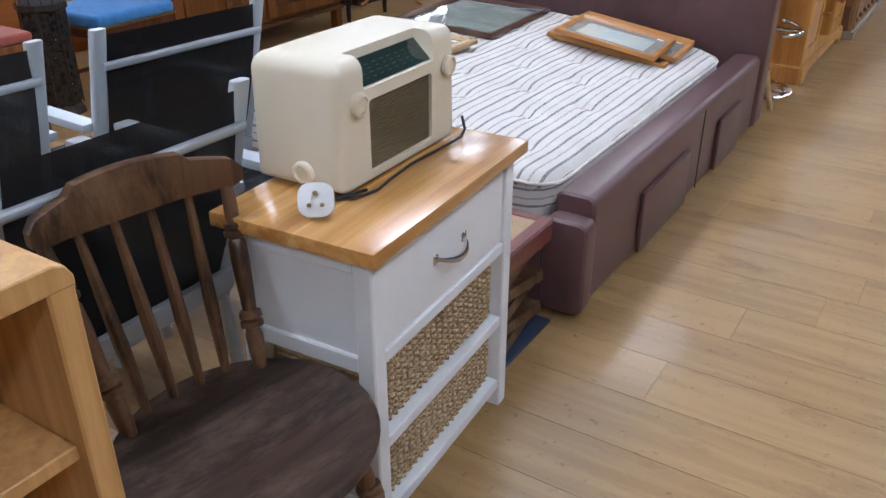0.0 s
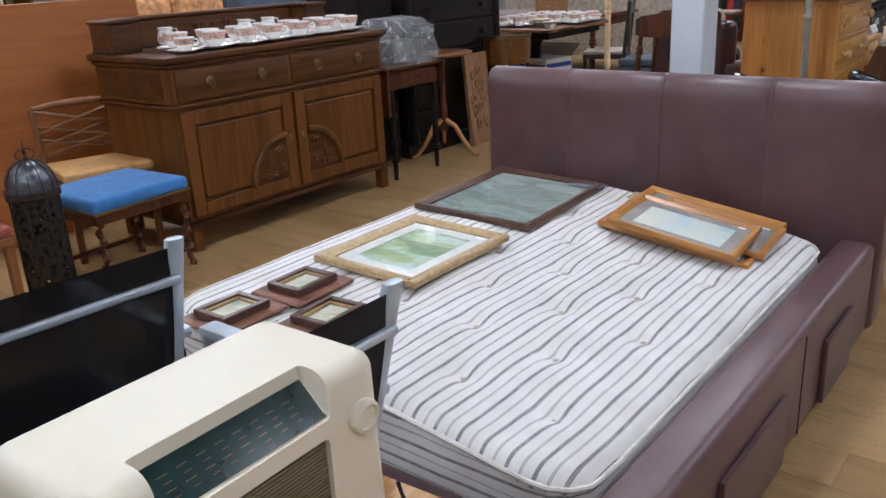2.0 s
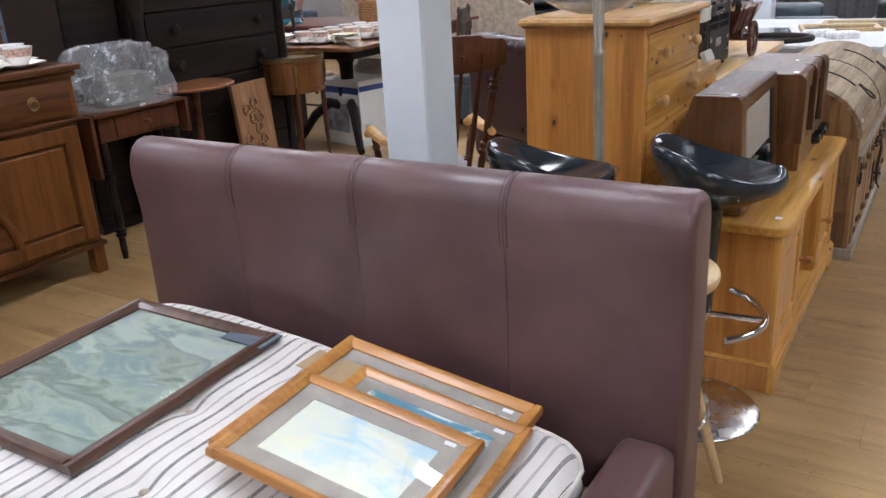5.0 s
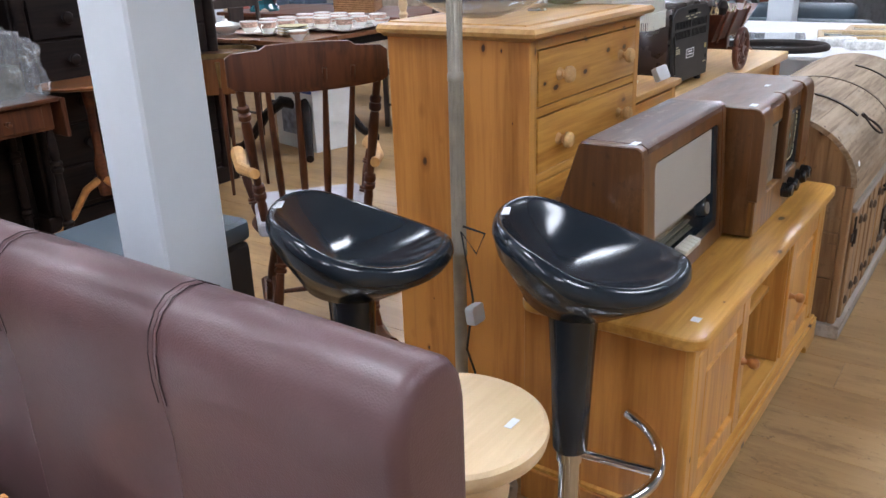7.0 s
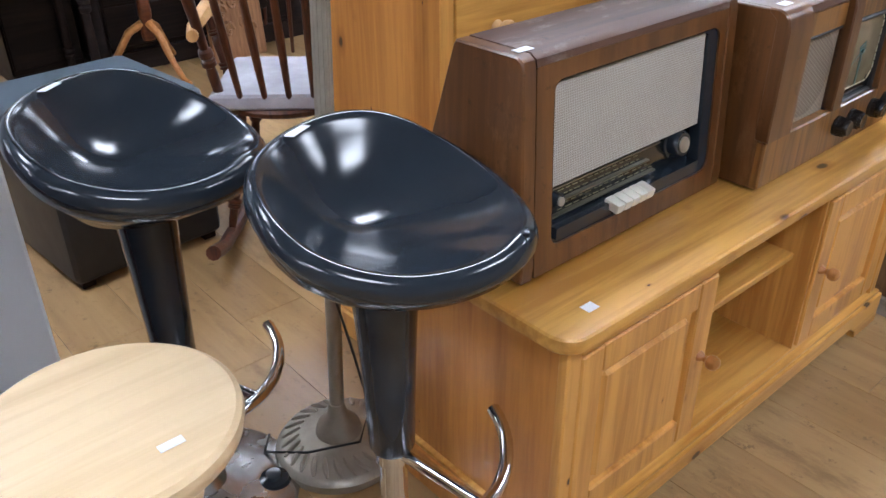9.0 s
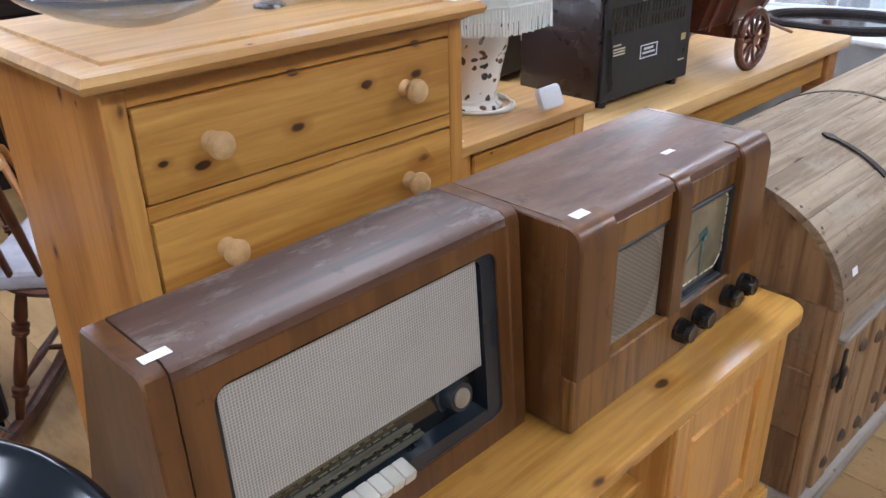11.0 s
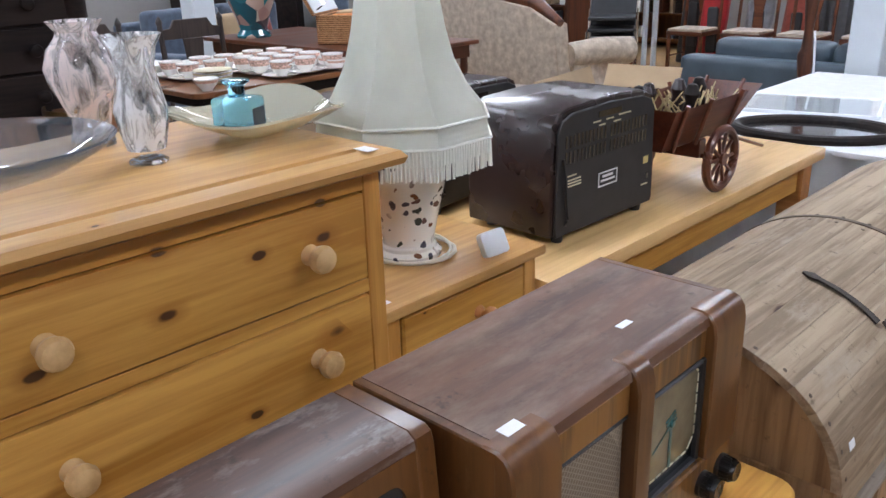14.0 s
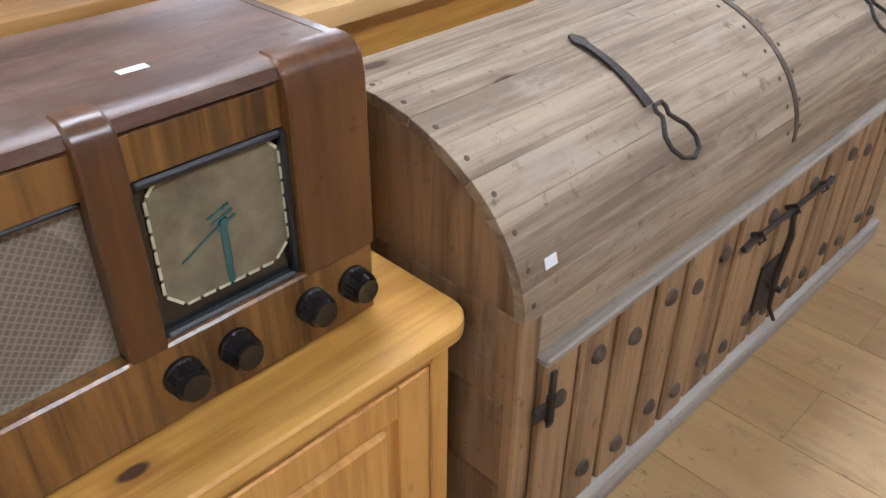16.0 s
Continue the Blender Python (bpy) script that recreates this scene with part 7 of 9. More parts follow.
def drum_table():
    t = thing("drum_table", "inlaid kingwood drum table with brass gallery and slim legs", "table", -4.03, 6.37, 0)
    KING = wood("kingwood", (0.085, 0.026, 0.008), (0.20, 0.072, 0.022), "z", 0.3, 0, 0.4, 1.2)
    part("drum", lathe([(0.0, 0.58), (0.19, 0.58), (0.195, 0.59), (0.195, 0.78), (0.0, 0.78)], 32), KING, t)
    part("top_inset", lathe([(0.0, 0.781), (0.185, 0.781), (0.185, 0.785), (0.0, 0.785)], 32), KING, t)
    part("gallery", lathe([(0.20, 0.775), (0.207, 0.78), (0.207, 0.806), (0.200, 0.806), (0.198, 0.78)], 40), BRASS, t, "pierced brass gallery")
    for i in range(4):
        a = radians(45 + 90 * i)
        c, s = math.cos(a), math.sin(a)
        part("leg", tube([(0.18 * c, 0.18 * s, 0.62), (0.18 * c, 0.18 * s, 0.3), (0.19 * c, 0.19 * s, 0.0)], [0.018, 0.014, 0.009], 8), MAHOG_V, t)
        part("brass_mount", tube([(0.2 * c, 0.2 * s, 0.76), (0.203 * c, 0.203 * s, 0.70), (0.198 * c, 0.198 * s, 0.62)], [0.014, 0.010, 0.006], 8), BRASS, t)
        b = radians(90 * i)
        part("inlay_panel", moved(frame_ring(-0.07, 0.07, 0.62, 0.75, 0.0, 0.004, 0.004), Matrix.Rotation(b, 4, "Z") @ Matrix.Translation((0.1935, 0, 0))), BRASS, t)


drum_table()
CARVED = wood("carved_hardwood", (0.20, 0.092, 0.042), (0.36, 0.185, 0.090), "z", 0.5, 0, 0.1)
t = thing("carved_panel", "carved hardwood relief panel leaning under the tables", "panel", -4.00, 5.98, 0, 4)
part("board", moved(box(-0.015, 0.015, -0.16, 0.16, 0.0, 0.70, 0.004), Matrix.Rotation(radians(-5), 4, "Y")), CARVED, t)
rg = random.Random(9)
for i in range(14):
    y, z = rg.uniform(-0.1, 0.1), rg.uniform(0.1, 0.6)
    part("carved_relief", moved(tube([(0.018, y + 0.035 * math.cos(k * 0.7) * (1 - k / 14), z + 0.045 * math.sin(k * 0.7) * (1 - k / 14)) for k in range(10)], 0.010, 6), Matrix.Rotation(radians(-5), 4, "Y")), CARVED, t)


# ---- glass on the pine chest ----
def glass_bowl():
    t = thing("glass_bowl", "large shallow smoked glass bowl on the pine chest", "bowl", -1.478, 5.155, 1.15)
    ob = part("bowl", lathe([(0.0, 0.0), (0.055, 0.0), (0.062, 0.003), (0.12, 0.020), (0.165, 0.044), (0.176, 0.053), (0.1785, 0.057), (0.174, 0.0585), (0.163, 0.050), (0.12, 0.027), (0.06, 0.010), (0.0, 0.008)], 64), SMOKE, t)
    ob.visible_shadow = False


glass_bowl()


def vase(name, x, y, prof, m, label, h_extra=()):
    t = thing(name, label, "vase", x, y, 1.15)
    inner = [(max(0.0, r - 0.002), h) for r, h in prof[::-1] if h > 0.02]
    part("vase_body", lathe([p for p in prof if p[1] > 0.004] + inner + [(0.0, 0.022)], 48), m, t)
    part("foot", lathe([(0.0, 0.0), (prof[1][0] + 0.001, 0.0), (prof[1][0] + 0.002, 0.003), (prof[1][0] - 0.002, 0.0058), (0.0, 0.0058)], 32), m, t, "thick glass foot")
    return t


def streaked(name, col, k):
    m, n, l, b = mat_base(name, 0.05)
    b.inputs["IOR"].default_value = 1.3
    f = ramp(n, l, noise_tex(n, l, coords(n, l, (1, 1, 0.3)), k, 4, 0.6, 1.2), [(0.42, (0, 0, 0)), (0.60, (1, 1, 1))])
    l.new(mix(n, l, f, (0.96, 0.97, 0.97), col), b.inputs["Base Color"])
    l.new(math_node(n, l, "SUBTRACT", 1.0, math_node(n, l, "MULTIPLY", f, 0.75)), b.inputs["Transmission Weight"])
    return m


vase("swirl_vase", -1.60, 5.365, [(0.0, 0.0), (0.03, 0.0), (0.032, 0.006), (0.026, 0.02), (0.034, 0.055), (0.052, 0.10), (0.055, 0.122), (0.046, 0.15), (0.032, 0.166), (0.029, 0.174), (0.041, 0.190)], streaked("pink_swirl_glass", (0.90, 0.78, 0.75), 36), "clear and pink swirled glass vase")
vase("frosted_vase", -1.425, 5.365, [(0.0, 0.0), (0.026, 0.0), (0.027, 0.02), (0.034, 0.05), (0.037, 0.075), (0.030, 0.11), (0.0265, 0.135), (0.032, 0.16), (0.042, 0.178)], streaked("white_streak_glass", (0.94, 0.95, 0.96), 55), "clear glass vase with white frosted streaks")


def glass_dish():
    t = thing("glass_dish", "cream and clear wavy-edged glass dish", "dish", -1.445, 5.57, 1.15, 10)
    bm = bmesh.new()
    N, K = 48, 8
    rings = []
    for off in (0.0, 0.004):
        for j in (range(1, K + 1) if off == 0.0 else range(K, 0, -1)):
            r = j / K
            rings.append([bm.verts.new(((0.138 * r * (1 + 0.12 * math.cos(3 * a) * r)) * math.cos(a), (0.138 * r * (1 + 0.12 * math.cos(3 * a) * r)) * math.sin(a), off + 0.044 * r ** 1.8 + 0.010 * r * math.cos(3 * a))) for a in [2 * math.pi * i / N for i in range(N)]])
    for a, b in zip(rings, rings[1:]):
        for i in range(N):
            bm.faces.new((a[i], a[(i + 1) % N], b[(i + 1) % N], b[i]))
    bm.faces.new(rings[0][::-1])
    bm.faces.new(rings[-1])
    bmesh.ops.recalc_face_normals(bm, faces=bm.faces[:])
    m, n, l, b = mat_base("cream_glass", 0.06)
    b.inputs["Base Color"].default_value = (0.93, 0.90, 0.74, 1)
    b.inputs["Transmission Weight"].default_value = 0.7
    part("dish_body", bm, m, t)
    b2 = thing("glass_bottle", "turquoise blue square glass bottle in the dish", "bottle", -1.465, 5.545, 1.162, 25)
    part("bottle_body", join(box(-0.036, 0.036, -0.026, 0.026, 0.0, 0.052, 0.010, 3), lathe([(0.013, 0.050), (0.013, 0.068), (0.022, 0.074), (0.022, 0.078), (0.011, 0.079)], 24)), BLUE_G, b2)
    part("dark_label", box(0.0362, 0.037, -0.017, 0.017, 0.008, 0.036, 0.0), plain("label_navy", (0.01, 0.015, 0.03), 0.3), b2)


glass_dish()


# ---- pine table with a bakelite set and a model cart ----
def pine_table():
    t = thing("pine_table", "pale pine table with square legs", "table", -1.60, 6.815, 0)
    TOPW = wood("pine_table_top", (0.58, 0.33, 0.12), (0.74, 0.47, 0.20), "y", 0.4, 2.5, 0.2)
    part("top", box(-0.36, 0.36, -0.735, 0.735, 0.742, 0.78, 0.008, 2), TOPW, t)
    for s in (-1, 1):
        a, b = sorted((s * 0.30, s * 0.322))
        part("apron", box(a, b, -0.62, 0.62, 0.65, 0.7415, 0.002), PINE, t)
        a, b = sorted((s * 0.66, s * 0.682))
        part("apron", box(-0.255, 0.255, a, b, 0.65, 0.7415, 0.002), PINE, t)
        for q in (-1, 1):
            part("leg", box(*sorted((s * 0.335, s * 0.26)), *sorted((q * 0.70, q * 0.625)), 0.0, 0.7415, 0.004), PINE_KNOB, t)


pine_table()


def bakelite_set(x, y, z, rz, label):
    """Back view of a moulded set: its louvred back board faces +x."""
    t = thing("bakelite_radio", label, "radio", x, y, z, rz)
    hy, H, d = 0.205, 0.315, 0.26
    out = [(-hy + 0.002, 0.02), (hy - 0.002, 0.02), (hy, 0.04), (hy - 0.006, H - 0.045), (hy - 0.02, H - 0.02), (hy - 0.06, H - 0.006), (0.0, H), (-hy + 0.06, H - 0.006), (-hy + 0.02, H - 0.02), (-hy + 0.006, H - 0.045), (-hy, 0.04)]
    part("case", prism(out, "x", -d, -0.004, 0.010, 3), BAKELITE, t)
    k = [(p * 0.955, 0.028 + (q - 0.028) * 0.955) for p, q in out]
    bk = part("back_board", prism(k, "x", -0.0035, 0.004, 0.002), BLACK_MT, t)
    for r in range(2):
        for i in range(22):
            y0 = -0.165 + i * 0.0145 + (0.01 if i > 10 else 0)
            part("vent_slot", box(0.0041, 0.0052, y0, y0 + 0.006, 0.185 + r * 0.036, 0.213 + r * 0.036, 0), DIAL_BK, bk)
    part("hand_slot", box(0.0041, 0.0055, -0.045, 0.045, 0.272, 0.286, 0.0), DIAL_BK, bk)
    for j, (yy, zz, w) in enumerate(((-0.05, 0.262, 0.03), (0.0, 0.262, 0.03), (0.06, 0.265, 0.05), (-0.03, 0.252, 0.025), (0.03, 0.252, 0.03), (-0.14, 0.155, 0.035), (-0.13, 0.145, 0.05), (-0.13, 0.138, 0.05), (-0.13, 0.131, 0.05), (0.16, 0.07, 0.03))):
        part("small_print", box(0.0041, 0.0047, yy - w / 2, yy + w / 2, zz, zz + 0.0035, 0), DIAL_LT, bk)
    part("badge_plate", join(frame_ring(-0.038, 0.038, 0.105, 0.140, 0.0042, 0.0056, 0.003, 0), box(0.0042, 0.005, -0.028, 0.028, 0.116, 0.121, 0), box(0.0042, 0.005, -0.022, 0.02, 0.126, 0.132, 0)), TAG, bk, "white-outlined badge")
    part("yellow_sticker", box(0.0042, 0.0048, 0.150, 0.172, 0.125, 0.143, 0), plain("sticker", (0.55, 0.45, 0.18), 0.6), bk)
    part("flex", tube([(0.006, -0.175, 0.20), (0.010, -0.17, 0.16), (0.010, -0.165, 0.10), (0.012, -0.16, 0.06), (0.008, -0.168, 0.045)], 0.004, 6), BLACK_MT, bk)
    part("socket", box(0.0042, 0.007, 0.165, 0.172, 0.085, 0.10, 0.001), DIAL_BK, bk)
    for y0 in (-0.16, 0.16):
        for x0 in (-0.22, -0.02):
            part("foot", lathe([(0.0, 0.0), (0.013, 0.0), (0.015, 0.022), (0.0, 0.022)], 12, x0, y0), BLACK_MT, t)


bakelite_set(-1.355, 6.445, 0.78, -1.5, "dark brown bakelite radio with its louvred back showing")
bakelite_set(-1.74, 6.42, 0.78, 6, "second dark bakelite radio standing behind on the table")


def cart():
    t = thing("model_cart", "red-brown wooden model farm cart with spoked wheels", "model cart", -1.41, 6.87, 0.78)
    CW = wood("cart_wood", (0.085, 0.022, 0.012), (0.17, 0.050, 0.024), "y", 0.35, 0, 0.3)
    def board(p, q, r, s_, th=0.006):
        bm = bmesh.new()
        vs = [bm.verts.new(v) for v in (p, q, r, s_)]
        bm.faces.new(vs)
        bmesh.ops.solidify(bm, geom=bm.faces[:], thickness=th)
        return bm
    part("floor_board", box(-0.065, 0.065, -0.19, 0.16, 0.135, 0.145, 0.002), CW, t)
    for s in (-1, 1):
        part("side_board", board((s * 0.065, -0.19, 0.14), (s * 0.065, 0.16, 0.14), (s * 0.105, 0.20, 0.245), (s * 0.105, -0.20, 0.245)), CW, t)
        for y in (-0.15, -0.03, 0.14):
            part("stake", rod((s * 0.072, y, 0.13), (s * 0.113, y * 1.05, 0.255), 0.006), CW, t)
    part("head_board", board((-0.065, -0.19, 0.14), (0.065, -0.19, 0.14), (0.105, -0.20, 0.245), (-0.105, -0.20, 0.245)), CW, t)
    part("tail_board", board((-0.075, 0.165, 0.145), (0.075, 0.165, 0.145), (0.115, 0.265, 0.255), (-0.115, 0.265, 0.255)), CW, t)
    for y in (-0.02, 0.02):
        part("tail_batten", rod((y * 2.5, 0.17, 0.15), (y * 2.8, 0.27, 0.262), 0.006), CW, t)
    part("axle", rod((-0.13, 0.02, 0.088), (0.13, 0.02, 0.088), 0.007), CW, t)
    part("axle_bed", box(-0.07, 0.07, 0.0, 0.04, 0.084, 0.1345, 0.003), CW, t)
    for s in (-1, 1):
        x = s * 0.125
        w = part("wheel", tube([(x, 0.02 + 0.080 * math.cos(2 * math.pi * i / 32), 0.088 + 0.080 * math.sin(2 * math.pi * i / 32)) for i in range(32)], 0.0125, 8, True), CW, t)
        part("hub", rod((x - 0.012, 0.02, 0.088), (x + 0.012, 0.02, 0.088), 0.017), CW, w)
        for i in range(10):
            a = 2 * math.pi * i / 10
            part("spoke", rod((x, 0.02 + 0.010 * math.cos(a), 0.088 + 0.010 * math.sin(a)), (x, 0.02 + 0.076 * math.cos(a), 0.088 + 0.076 * math.sin(a)), 0.0055, None, 6), CW, w)
    for s in (-1, 1):
        part("shaft", rod((s * 0.05, 0.14, 0.13), (s * 0.05, 0.46, 0.03), 0.005), CW, t)
    part("prop_stand", box(-0.02, 0.02, -0.16, -0.15, 0.0, 0.135, 0.002), CW, t)
    hay = []
    rg = random.Random(1)
    for i in range(70):
        x, y = rg.uniform(-0.07, 0.07), rg.uniform(-0.15, 0.17)
        a = rg.uniform(0, 6.28)
        hay.append(rod((x, y, 0.20), (x + 0.04 * math.cos(a), y + 0.04 * math.sin(a), 0.23 + 0.04 * rg.random()), 0.002, None, 5))
    part("straw", join(*hay), plain("straw", (0.55, 0.42, 0.22), 0.8), t, "loose straw and twigs")
    for i in range(5):
        part("figurine", lathe([(0.0, 0.145), (0.022, 0.15), (0.026, 0.21), (0.016, 0.24), (0.022, 0.26), (0.012, 0.285), (0.0, 0.29)], 12, rg.uniform(-0.05, 0.05), -0.13 + i * 0.055), BAKELITE if i % 2 else EBONY, t)


cart()


def junk_box():
    t = thing("cardboard_box", "open cardboard box with flaps up, holding ornaments", "box", -1.78, 7.12, 0.78, 8)
    part("box_body", join(box(-0.14, -0.134, -0.2, 0.2, 0, 0.12, 0), box(0.134, 0.14, -0.2, 0.2, 0, 0.12, 0), box(-0.134, 0.134, -0.2, -0.194, 0, 0.12, 0), box(-0.134, 0.134, 0.194, 0.2, 0, 0.12, 0), box(-0.134, 0.134, -0.194, 0.194, 0, 0.005, 0)), CARD, t)
    for y, a in ((0.197, -25), (-0.197, 20)):
        part("flap", moved(box(-0.135, 0.135, -0.002, 0.002, 0.0, 0.13, 0), Matrix.Translation((0, y, 0.121)) @ Matrix.Rotation(radians(a), 4, "X")), CARD, t)
    part("flap", moved(box(-0.002, 0.002, -0.195, 0.195, 0.0, 0.12, 0), Matrix.Translation((-0.138, 0, 0.121)) @ Matrix.Rotation(radians(-20), 4, "Y")), CARD, t)
    j = thing("blue_jar", "small blue globe jar in the cardboard box", "jar", -1.76, 6.98, 0.785)
    part("jar_body", lathe([(0.0, 0.0), (0.03, 0.0), (0.045, 0.06), (0.05, 0.12), (0.05, 0.15), (0.038, 0.185), (0.03, 0.19), (0.03, 0.20), (0.0, 0.20)], 24), plain("cobalt_glaze", (0.02, 0.08, 0.30), 0.25, 0, 0.3, 20, 0.4, 0.0), j)
    for i, (x, y) in enumerate(((-1.74, 7.10), (-1.80, 7.2), (-1.70, 7.22))):
        o = thing("ornament", "dark carved ornament in the cardboard box", "ornament", x, y, 0.785, 40 * i)
        part("figure", tube([(0, 0, 0), (0.01, 0, 0.06), (-0.02, 0.02, 0.10), (0.02, 0.03, 0.14), (0.03, -0.01, 0.18)], [0.03, 0.035, 0.04, 0.03, 0.008], 10), EBONY if i else WINDSOR, o)


junk_box()


# ---- white-covered table beyond ----
def white_table():
    t = thing("covered_table", "table covered with a white cloth hanging to the floor", "table", -1.35, 8.55, 0)
    CL = fabric("white_cloth", (0.72, 0.72, 0.73), 0.9, 200, 0.05)
    part("cloth_top", box(-0.62, 0.62, -0.85, 0.85, 0.715, 0.735, 0.006, 2), CL, t)
    for s in (-1, 1):
        pts = []
        for i in range(61):
            u = -0.62 + 1.24 * i / 60
            pts.append((u, s * (0.845 + 0.012 * math.sin(u * 34))))
        for y_, name in ((s, "cloth_drop"),):
            bm = bmesh.new()
            a = [bm.verts.new((p, q, 0.725)) for p, q in pts]
            b = [bm.verts.new((p * 1.01, q + s * 0.01 * math.sin(p * 30), 0.02)) for p, q in pts]
            for i in range(60):
                bm.faces.new((a[i], a[i + 1], b[i + 1], b[i]))
            bmesh.ops.solidify(bm, geom=bm.faces[:], thickness=0.003)
            part(name, bm, CL, t)
        part("cloth_drop", box(*sorted((s * 0.62, s * 0.615)), -0.84, 0.84, 0.02, 0.72, 0.001), CL, t)
    for x in (-0.55, 0.55):
        for y in (-0.78, 0.78):
            part("leg", box(x - 0.02, x + 0.02, y - 0.02, y + 0.02, 0, 0.714, 0.002), PINE_KNOB, t)


white_table()
t = thing("oval_mirror", "oval mirror in a dark wooden frame lying on the white cloth", "mirror", -1.42, 7.92, 0.735, 20)
part("mirror_glass", prism([(0.26 * math.cos(2 * math.pi * i / 48), 0.17 * math.sin(2 * math.pi * i / 48)) for i in range(48)], "z", 0.004, 0.010, 0), plain("mirror", (0.85, 0.86, 0.87), 0.03, 1.0, 0.01, 5, 0, 0.0), t)
part("frame", tube([(0.275 * math.cos(2 * math.pi * i / 56), 0.185 * math.sin(2 * math.pi * i / 56), 0.014) for i in range(56)], 0.02, 10, True), EBONY, t)
picture(0.55, 0.42, 0.018, WHITE, plain("grid_print", (0.42, 0.46, 0.48), 0.4, 0, 0.1, 30), "grey gridded print in a white frame on the cloth", -1.62, 8.42, 0.736, 14, (0, 0), 0.03, CREAM_MT, 0.014)
for x, y, rz in ((-1.08, 8.62, 12), (-0.98, 8.9, 4)):
    picture(0.50, 0.36, 0.035, FR_GOLD, ART_A, "landscape print in a gilt frame lying on the white cloth", x, y, 0.736, rz)
for x, y in ((-1.0, 8.1), (-1.15, 8.2)):
    t = thing("crockery_packet", "bubble-wrapped crockery on the white cloth", "packet", x, y, 0.735, 30)
    bm = box(-0.09, 0.09, -0.06, 0.06, 0, 0.04, 0.015, 3)
    for v in bm.verts:
        v.co.z = max(0, v.co.z + 0.012 * noise.noise(v.co * 30))
    part("wrapped_packet", bm, plain("bubble_wrap", (0.70, 0.70, 0.68), 0.3, 0, 0.3, 60, 0.2, 0.6), t)


# ---- tea table ----
def leg_table(name, label, x0, x1, y0, y1, H, top_m, leg_m, turned=True):
    cx, cy = (x0 + x1) / 2, (y0 + y1) / 2
    hx, hy = (x1 - x0) / 2, (y1 - y0) / 2
    t = thing(name, label, "table", cx, cy, 0)
    part("top", box(-hx, hx, -hy, hy, H - 0.03, H, 0.01, 3), top_m, t)
    part("apron", frame_ring_flat(-hx + 0.05, hx - 0.05, -hy + 0.05, hy - 0.05, H - 0.12, H - 0.031, 0.025), leg_m, t)
    for sx in (-1, 1):
        for sy in (-1, 1):
            x, y = sx * (hx - 0.08), sy * (hy - 0.08)
            part("leg", turned_post((x, y, H - 0.05), (x, y, 0.0), 0.026), leg_m, t)
    return t


TEA_TOP = wood("tea_table_top", (0.12, 0.042, 0.015), (0.24, 0.095, 0.036), "y", 0.3, 0, 0.4)
def pedestal_table():
    t = thing("dining_table", "polished mahogany pedestal dining table laid with china", "table", -4.355, 7.33, 0)
    part("top", prism(rounded(-0.495, 0.495, -0.53, 0.53, 0.06, 6), "z", 0.772, 0.80, 0.008, 3), TEA_TOP, t)
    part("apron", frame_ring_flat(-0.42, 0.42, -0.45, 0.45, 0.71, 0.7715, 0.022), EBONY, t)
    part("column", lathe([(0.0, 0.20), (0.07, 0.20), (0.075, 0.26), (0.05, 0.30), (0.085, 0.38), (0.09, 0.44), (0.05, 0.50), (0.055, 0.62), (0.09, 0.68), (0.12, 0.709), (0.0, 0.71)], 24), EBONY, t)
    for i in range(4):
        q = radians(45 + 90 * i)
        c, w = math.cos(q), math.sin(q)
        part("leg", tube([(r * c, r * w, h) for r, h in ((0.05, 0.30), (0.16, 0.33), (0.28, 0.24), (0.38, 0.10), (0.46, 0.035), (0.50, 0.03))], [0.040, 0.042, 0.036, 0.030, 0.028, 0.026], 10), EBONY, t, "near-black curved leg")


pedestal_table()
rg = random.Random(21)
for i in range(5):
    for j in range(4):
        x, y = -3.98 - 0.17 * j + rg.uniform(-0.02, 0.02), 7.02 + 0.17 * i + rg.uniform(-0.02, 0.02)
        if abs(x + 4.12) < 0.14 and abs(y - 7.05) < 0.14:
            continue
        copy_thing(cup, pose(x, y, 0.80, 0, 0, rg.uniform(0, 360)) @ Matrix.Scale(1.15, 4))
t = thing("plate_stack", "stack of gilt-edged china plates", "plates", -4.12, 7.05, 0.80)
for i in range(7):
    part("plate", lathe([(0.0, 0.0), (0.05, 0.0), (0.095, 0.012), (0.10, 0.014), (0.098, 0.0155), (0.05, 0.005), (0.0, 0.004)], 32, 0, 0, 0.009 * i), CHINA if i % 2 else plain("gilt_china_%d" % i, (0.60, 0.52, 0.32), 0.25), t)
t = thing("covered_tureen", "white china tureen with gilt handles", "tureen", -4.70, 7.00, 0.80)
part("bowl", lathe([(0.0, 0.0), (0.05, 0.0), (0.055, 0.01), (0.10, 0.04), (0.115, 0.06), (0.11, 0.062), (0.06, 0.075), (0.02, 0.085), (0.015, 0.10), (0.0, 0.102)], 32), CHINA, t)
for s in (-1, 1):
    part("handle", tube([(0.0, s * 0.105, 0.05), (0.0, s * 0.14, 0.065), (0.0, s * 0.145, 0.045), (0.0, s * 0.10, 0.035)], 0.005, 6), CHINA, t)
bowl = thing("china_bowl", "small white china bowl with a floral band", "bowl", -3.95, 7.72, 0.80, 0, "china bowls")
part("bowl_body", lathe([(0.0, 0.0), (0.026, 0.0), (0.028, 0.006), (0.050, 0.030), (0.060, 0.055), (0.062, 0.060), (0.058, 0.060), (0.046, 0.032), (0.024, 0.010), (0.0, 0.008)], 28), CHINA, bowl)
part("floral_band", lathe([(0.0545, 0.040), (0.0600, 0.053), (0.0606, 0.0532), (0.0552, 0.040)], 28), GILT_RED, bowl)
